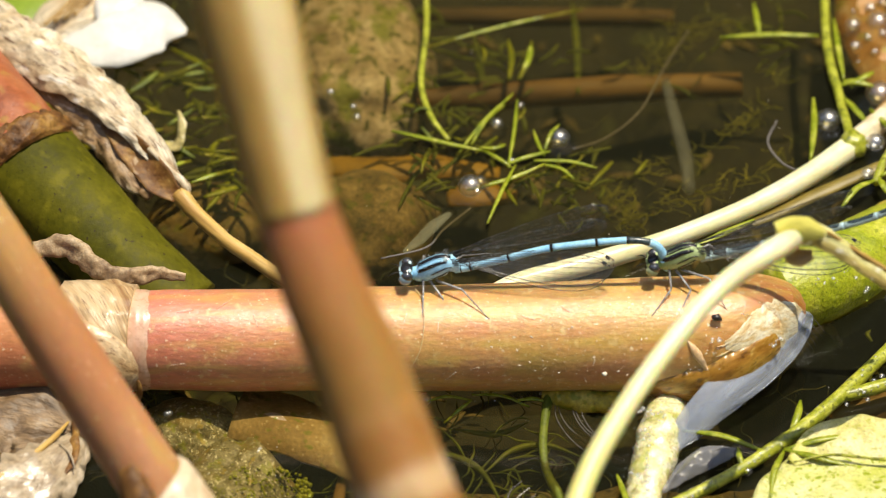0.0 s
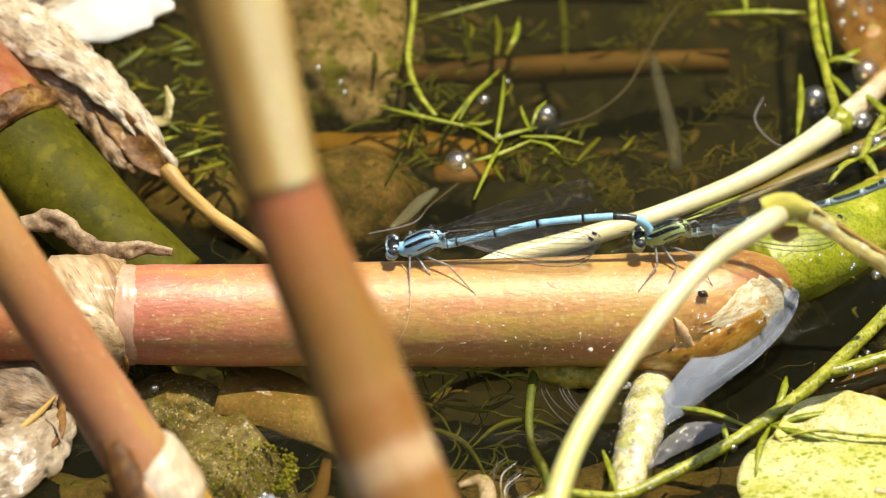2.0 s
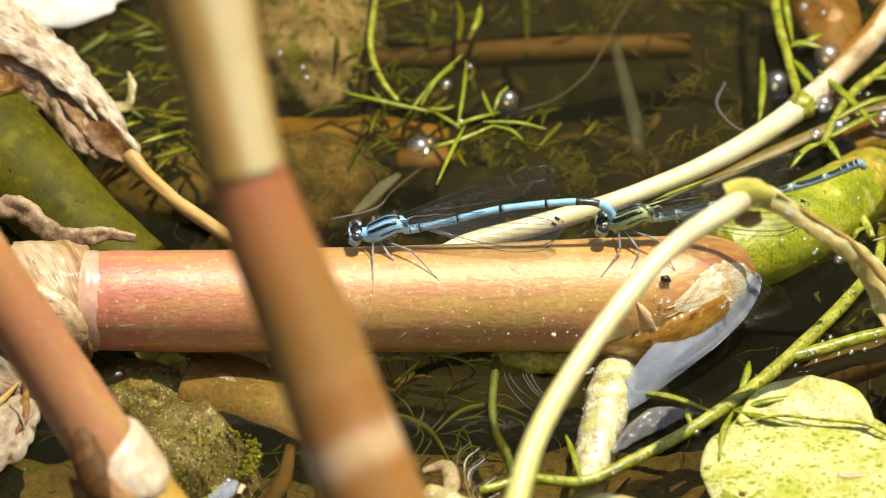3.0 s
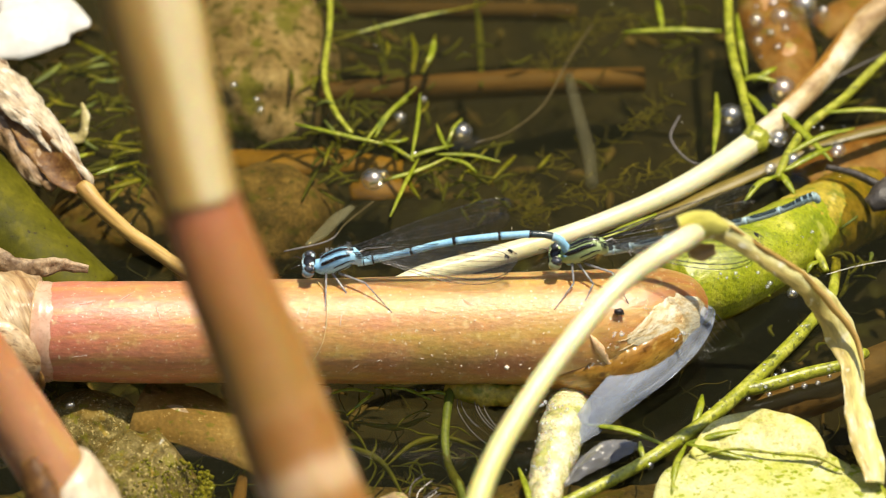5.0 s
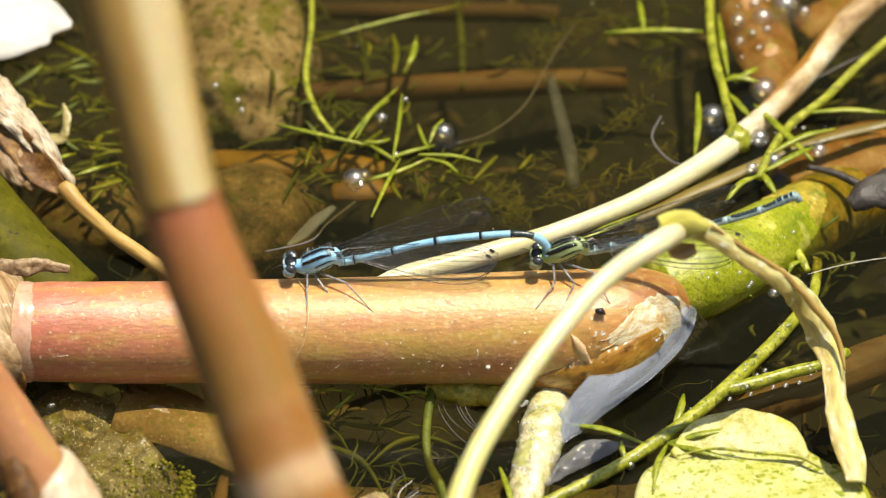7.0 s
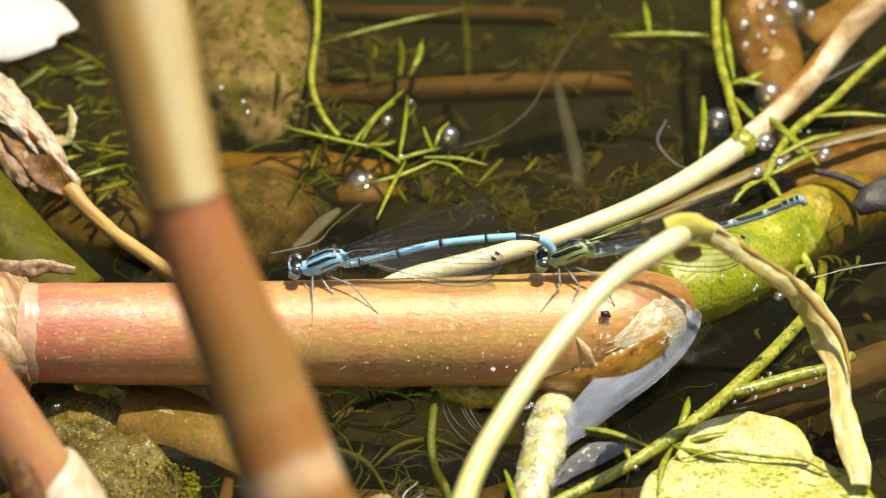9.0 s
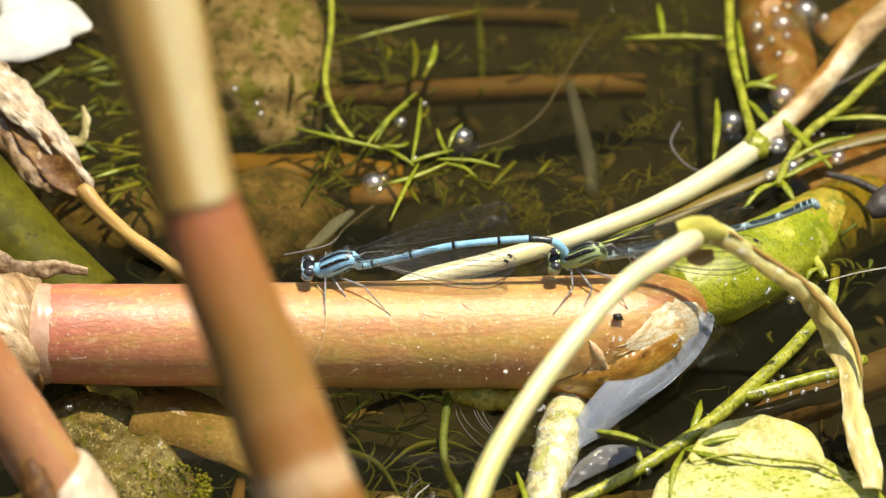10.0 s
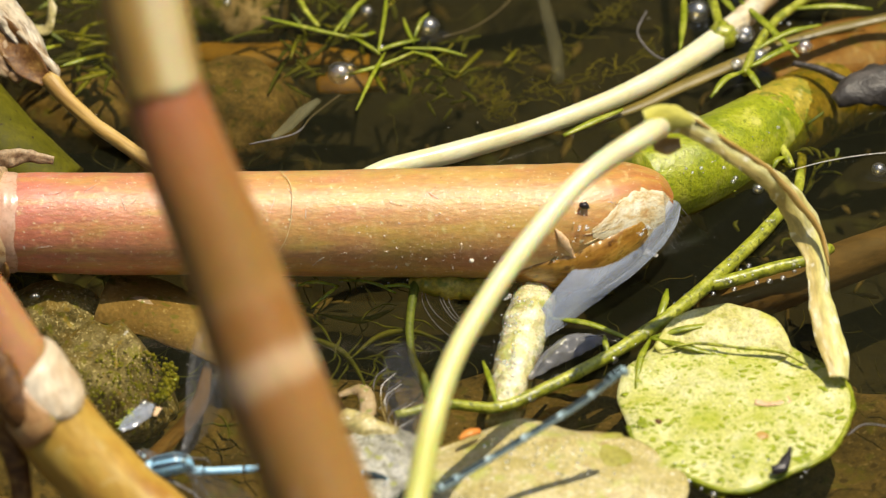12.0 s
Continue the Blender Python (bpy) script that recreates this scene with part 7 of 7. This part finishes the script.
        r = 0.44 if 1 < k < 7 else 0.54
        seg = part("abdomen_segment", Build().tube(pts, [r * 1.02, r * 0.95, r * 1.04], 12, 14), seg_mats[k], t)
        if band_mats[k] is not None:
            e0 = sp[max(i, j - max(1, int((j - i) * (0.11 if band_mats[k] is BLACK else 0.06))))]
            part("segment_band", Build().tube([e0, (e0 + sp[j]) / 2, sp[j]], [r * 1.05, r * 1.08, r * 1.06], 6, 14), band_mats[k], seg)
        if seg_mats[k] is TEAL:
            part("dark_back", Build().patch(pts, [r * 1.02, r * 0.95, r * 1.04], [(0.10, -20, 20), (0.25, -46, 46), (0.6, -42, 42), (0.86, -50, 50), (0.9, -30, 30)], 0.04, 12, 8), STEEL, seg, "dark line along the back")
    for pts in tip_hook:
        part("clasper", Build().tube(pts, [0.55, 0.5, 0.4], 10, 10), seg_mats[-1], t)
    for pts in legs:
        for s in (1, -1):
            q = [Vector((x, y * s, z)) for x, y, z in pts]
            leg = Build().tube([q[0], (q[0] + q[1]) / 2, q[1]], [0.16, 0.15, 0.11], 8, 7)
            leg.tube([q[1], (q[1] + q[2]) / 2, q[2]], [0.11, 0.08, 0.06], 8, 6)
            leg.tube([q[2], q[2] + Vector((0.2, -0.3 * s * -1, -0.05)), q[2] + Vector((0.45, -0.6 * s * -1, -0.25))], [0.06, 0.05, 0.04], 6, 5)
            for w in range(5):
                c = q[1].lerp(q[2], 0.15 + 0.17 * w)
                leg.tube([c, c + Vector((0.15, -0.12 * s, 0)), c + Vector((0.3, -0.24 * s, -0.02))], 0.02, 4, 3)
            part("leg", leg, GREY_LEG, t)
    wings = []
    for s in (1, -1):
        wings.append((wing(t, None, "fore_wing", 20.0, "clear dark-veined wing"), s, (0.9, 0.5 * s, 1.85), -wing_tilt + (13 if s < 0 else 0), (8 if s > 0 else -4)))
        wings.append((wing(t, None, "hind_wing", 19.0, "clear dark-veined wing"), s, (1.4, 0.5 * s, 1.6), -wing_tilt + (16 if s < 0 else 4), (6 if s > 0 else -3)))
    return t, wings


male, male_wings = damselfly(
    "blue_damselfly", "bright blue and black male damselfly gripping its mate", 1.0, [(2.0, 0, 0.2), (4, 0, 0.6), (8, 0, 1.75), (12.6, 0, 3.3), (18, 0, 4.2), (22.3, 0, 4.6), (25, 0, 4.3), (26.3, 0, 3.1), (26.9, 0, 1.5)],
    [0.0, 0.06, 0.13, 0.27, 0.405, 0.53, 0.64, 0.76, 0.86, 0.93, 1.0], [BLUE, BLUE, BLUE, BLUE, BLUE, BLUE, STEEL, BLUE, BLUE, BLUE],
    [BLACK, BLACK, BLACK, BLACK, BLACK, BLACK, PALE_BLUE, None, None, None], BLUE, [[(26.7, 0.3, 1.9), (27.1, 0.4, 1.0), (27.0, 0.3, 0.3)], [(26.7, -0.3, 1.9), (27.1, -0.4, 1.0), (27.0, -0.3, 0.3)]],
    [[(-1.7, -0.7, -0.6), (-1.7, -3.0, -1.2), (-1.8, -5.7, -2.7)], [(-1.0, -0.8, -0.8), (0.7, -3.0, -2.0), (-1.2, -5.7, -2.7)], [(-0.2, -0.9, -0.8), (2.9, -3.0, -0.4), (6.1, -5.8, -2.6)]], (-3.7, -0.2), 14)
female, female_wings = damselfly(
    "green_damselfly", "dull green and black female damselfly held by the male", 1.35, [(2.0, 0, 0.2), (4.7, 0, 0.8), (8.4, 0, 2.0), (12.5, 0, 3.2), (16.7, 0, 4.5), (20.7, 0, 5.8), (24, 0, 7.4), (25.4, 0, 8.3), (26.7, 0, 9.0)],
    [0.0, 0.07, 0.15, 0.29, 0.43, 0.57, 0.70, 0.81, 0.89, 0.95, 1.0], [TEAL] * 10, [PALE_BLUE] * 9 + [PALE_BLUE], GREEN, [[(26.6, 0, 9.0), (27.0, 0, 8.6), (27.2, 0, 8.2)]],
    [[(-1.7, -0.7, -0.8), (-1.5, -3.0, -2.1), (-3.8, -5.8, -3.8)], [(-1.0, -0.8, -0.9), (0.8, -3.0, -2.2), (-0.2, -4.8, -3.4)], [(-0.2, -0.9, -0.9), (3.0, -3.0, -0.4), (5.0, -4.7, -3.9)]], (-3.6, -0.6), 17)


# ---- what moves ----
TAKE_OFF = 11.1


def flap_rows(root, tilt, yaw, side, phase, lean):
    """At rest folded over the back; from the take-off beating."""
    rest = pose(root[0] * MM, root[1] * MM, root[2] * MM, lean if side > 0 else -38, tilt, yaw)
    rows = [(0.0, rest), (TAKE_OFF, rest)]
    for k in range(1, 28):
        t = TAKE_OFF + k / 30
        if k == 1:
            rows.append((t, pose(root[0] * MM, root[1] * MM, root[2] * MM, 35 * side, tilt - 10, 42 * side)))
            continue
        beat = math.sin(k * 2.2 + phase)
        rows.append((t, pose(root[0] * MM, root[1] * MM, root[2] * MM, (62 + 15 * beat) * side, -18 - 28 * beat, (74 + 6 * beat) * side)))
    return rows


def motions():
    walk(male, [
        (0.00, pose(-0.01363, -0.01870, 0.01423, 0, 0.0, 0.0)),
        (11.10, pose(-0.01363, -0.01870, 0.01423, 0, 0.0, 0.0)),
        (11.20, pose(-0.00739, -0.02000, 0.02492, 0, 20.8, 18.7)),
        (11.30, pose(0.00266, -0.00800, 0.02819, 0, 3.6, 38.2)),
        (11.40, pose(0.01288, -0.03234, 0.02400, 0, -20.2, 27.7)),
        (11.50, pose(0.00260, -0.05420, 0.01800, 0, -5.9, 24.7)),
        (11.60, pose(-0.01913, -0.05912, 0.01100, 0, -7.4, 16.1)),
        (11.70, pose(-0.02987, -0.05378, 0.00700, 0, -2.7, 12.0)),
        (11.80, pose(-0.02465, -0.06121, 0.00700, 0, 12.8, 11.5)),
        (11.90, pose(-0.02407, -0.06709, 0.00600, 0, 18.2, 14.4)),
        (11.96, pose(-0.02882, -0.06378, 0.00600, 0, 19.7, 6.9)),
        (12.00, pose(-0.02882, -0.06378, 0.00600, 0, 19.7, 6.9)),
    ])
    walk(female, [
        (0.00, pose(0.01543, -0.01870, 0.01585, 0, 0.0, 0.0)),
        (11.10, pose(0.01543, -0.01870, 0.01585, 0, 0.0, 0.0)),
        (11.20, pose(0.01977, -0.01800, 0.02083, 0, 38.7, 27.0)),
        (11.30, pose(0.02676, -0.00400, 0.04510, 0, 16.2, 32.9)),
        (11.40, pose(0.04291, -0.00153, 0.02400, 0, 20.9, 48.6)),
        (11.50, pose(0.03601, -0.03309, 0.01800, 0, 10.0, 41.1)),
        (11.60, pose(0.01061, -0.04433, 0.01100, 0, -4.8, 20.8)),
        (11.70, pose(0.00160, -0.04248, 0.00800, 0, 2.3, 13.7)),
        (11.80, pose(0.00754, -0.06059, 0.00800, 0, 1.4, 14.5)),
        (11.90, pose(0.00639, -0.07528, 0.00800, 0, -5.3, 22.8)),
        (11.96, pose(-0.00041, -0.07081, 0.00800, 0, -1.1, 26.6)),
        (12.00, pose(-0.00041, -0.07081, 0.00800, 0, -1.1, 26.6)),
    ])
    for wings, ph, lean in ((male_wings, 0.0, 8), (female_wings, 1.4, 32)):
        for k, (w, side, root, tilt, yaw) in enumerate(wings):
            walk(w, flap_rows(root, tilt, yaw, side, ph + (1.9 if k % 2 else 0.0), lean))
    walk(flake, [
        (0.00, pose(0.02518, -0.02288, 0.00600, 0, 0, 55)),
        (10.10, pose(0.02518, -0.02288, 0.00600, 0, 0, 55)),
        (10.30, pose(0.02639, -0.02367, 0.00500, 0, 0, 10)),
        (10.50, pose(0.02601, -0.02357, 0.00400, 0, 0, -25)),
        (11.20, pose(0.02720, -0.02414, 0.00380, 0, 0, -30)),
        (12.00, pose(0.02627, -0.02375, 0.00380, 0, 0, -25)),
    ])


motions()
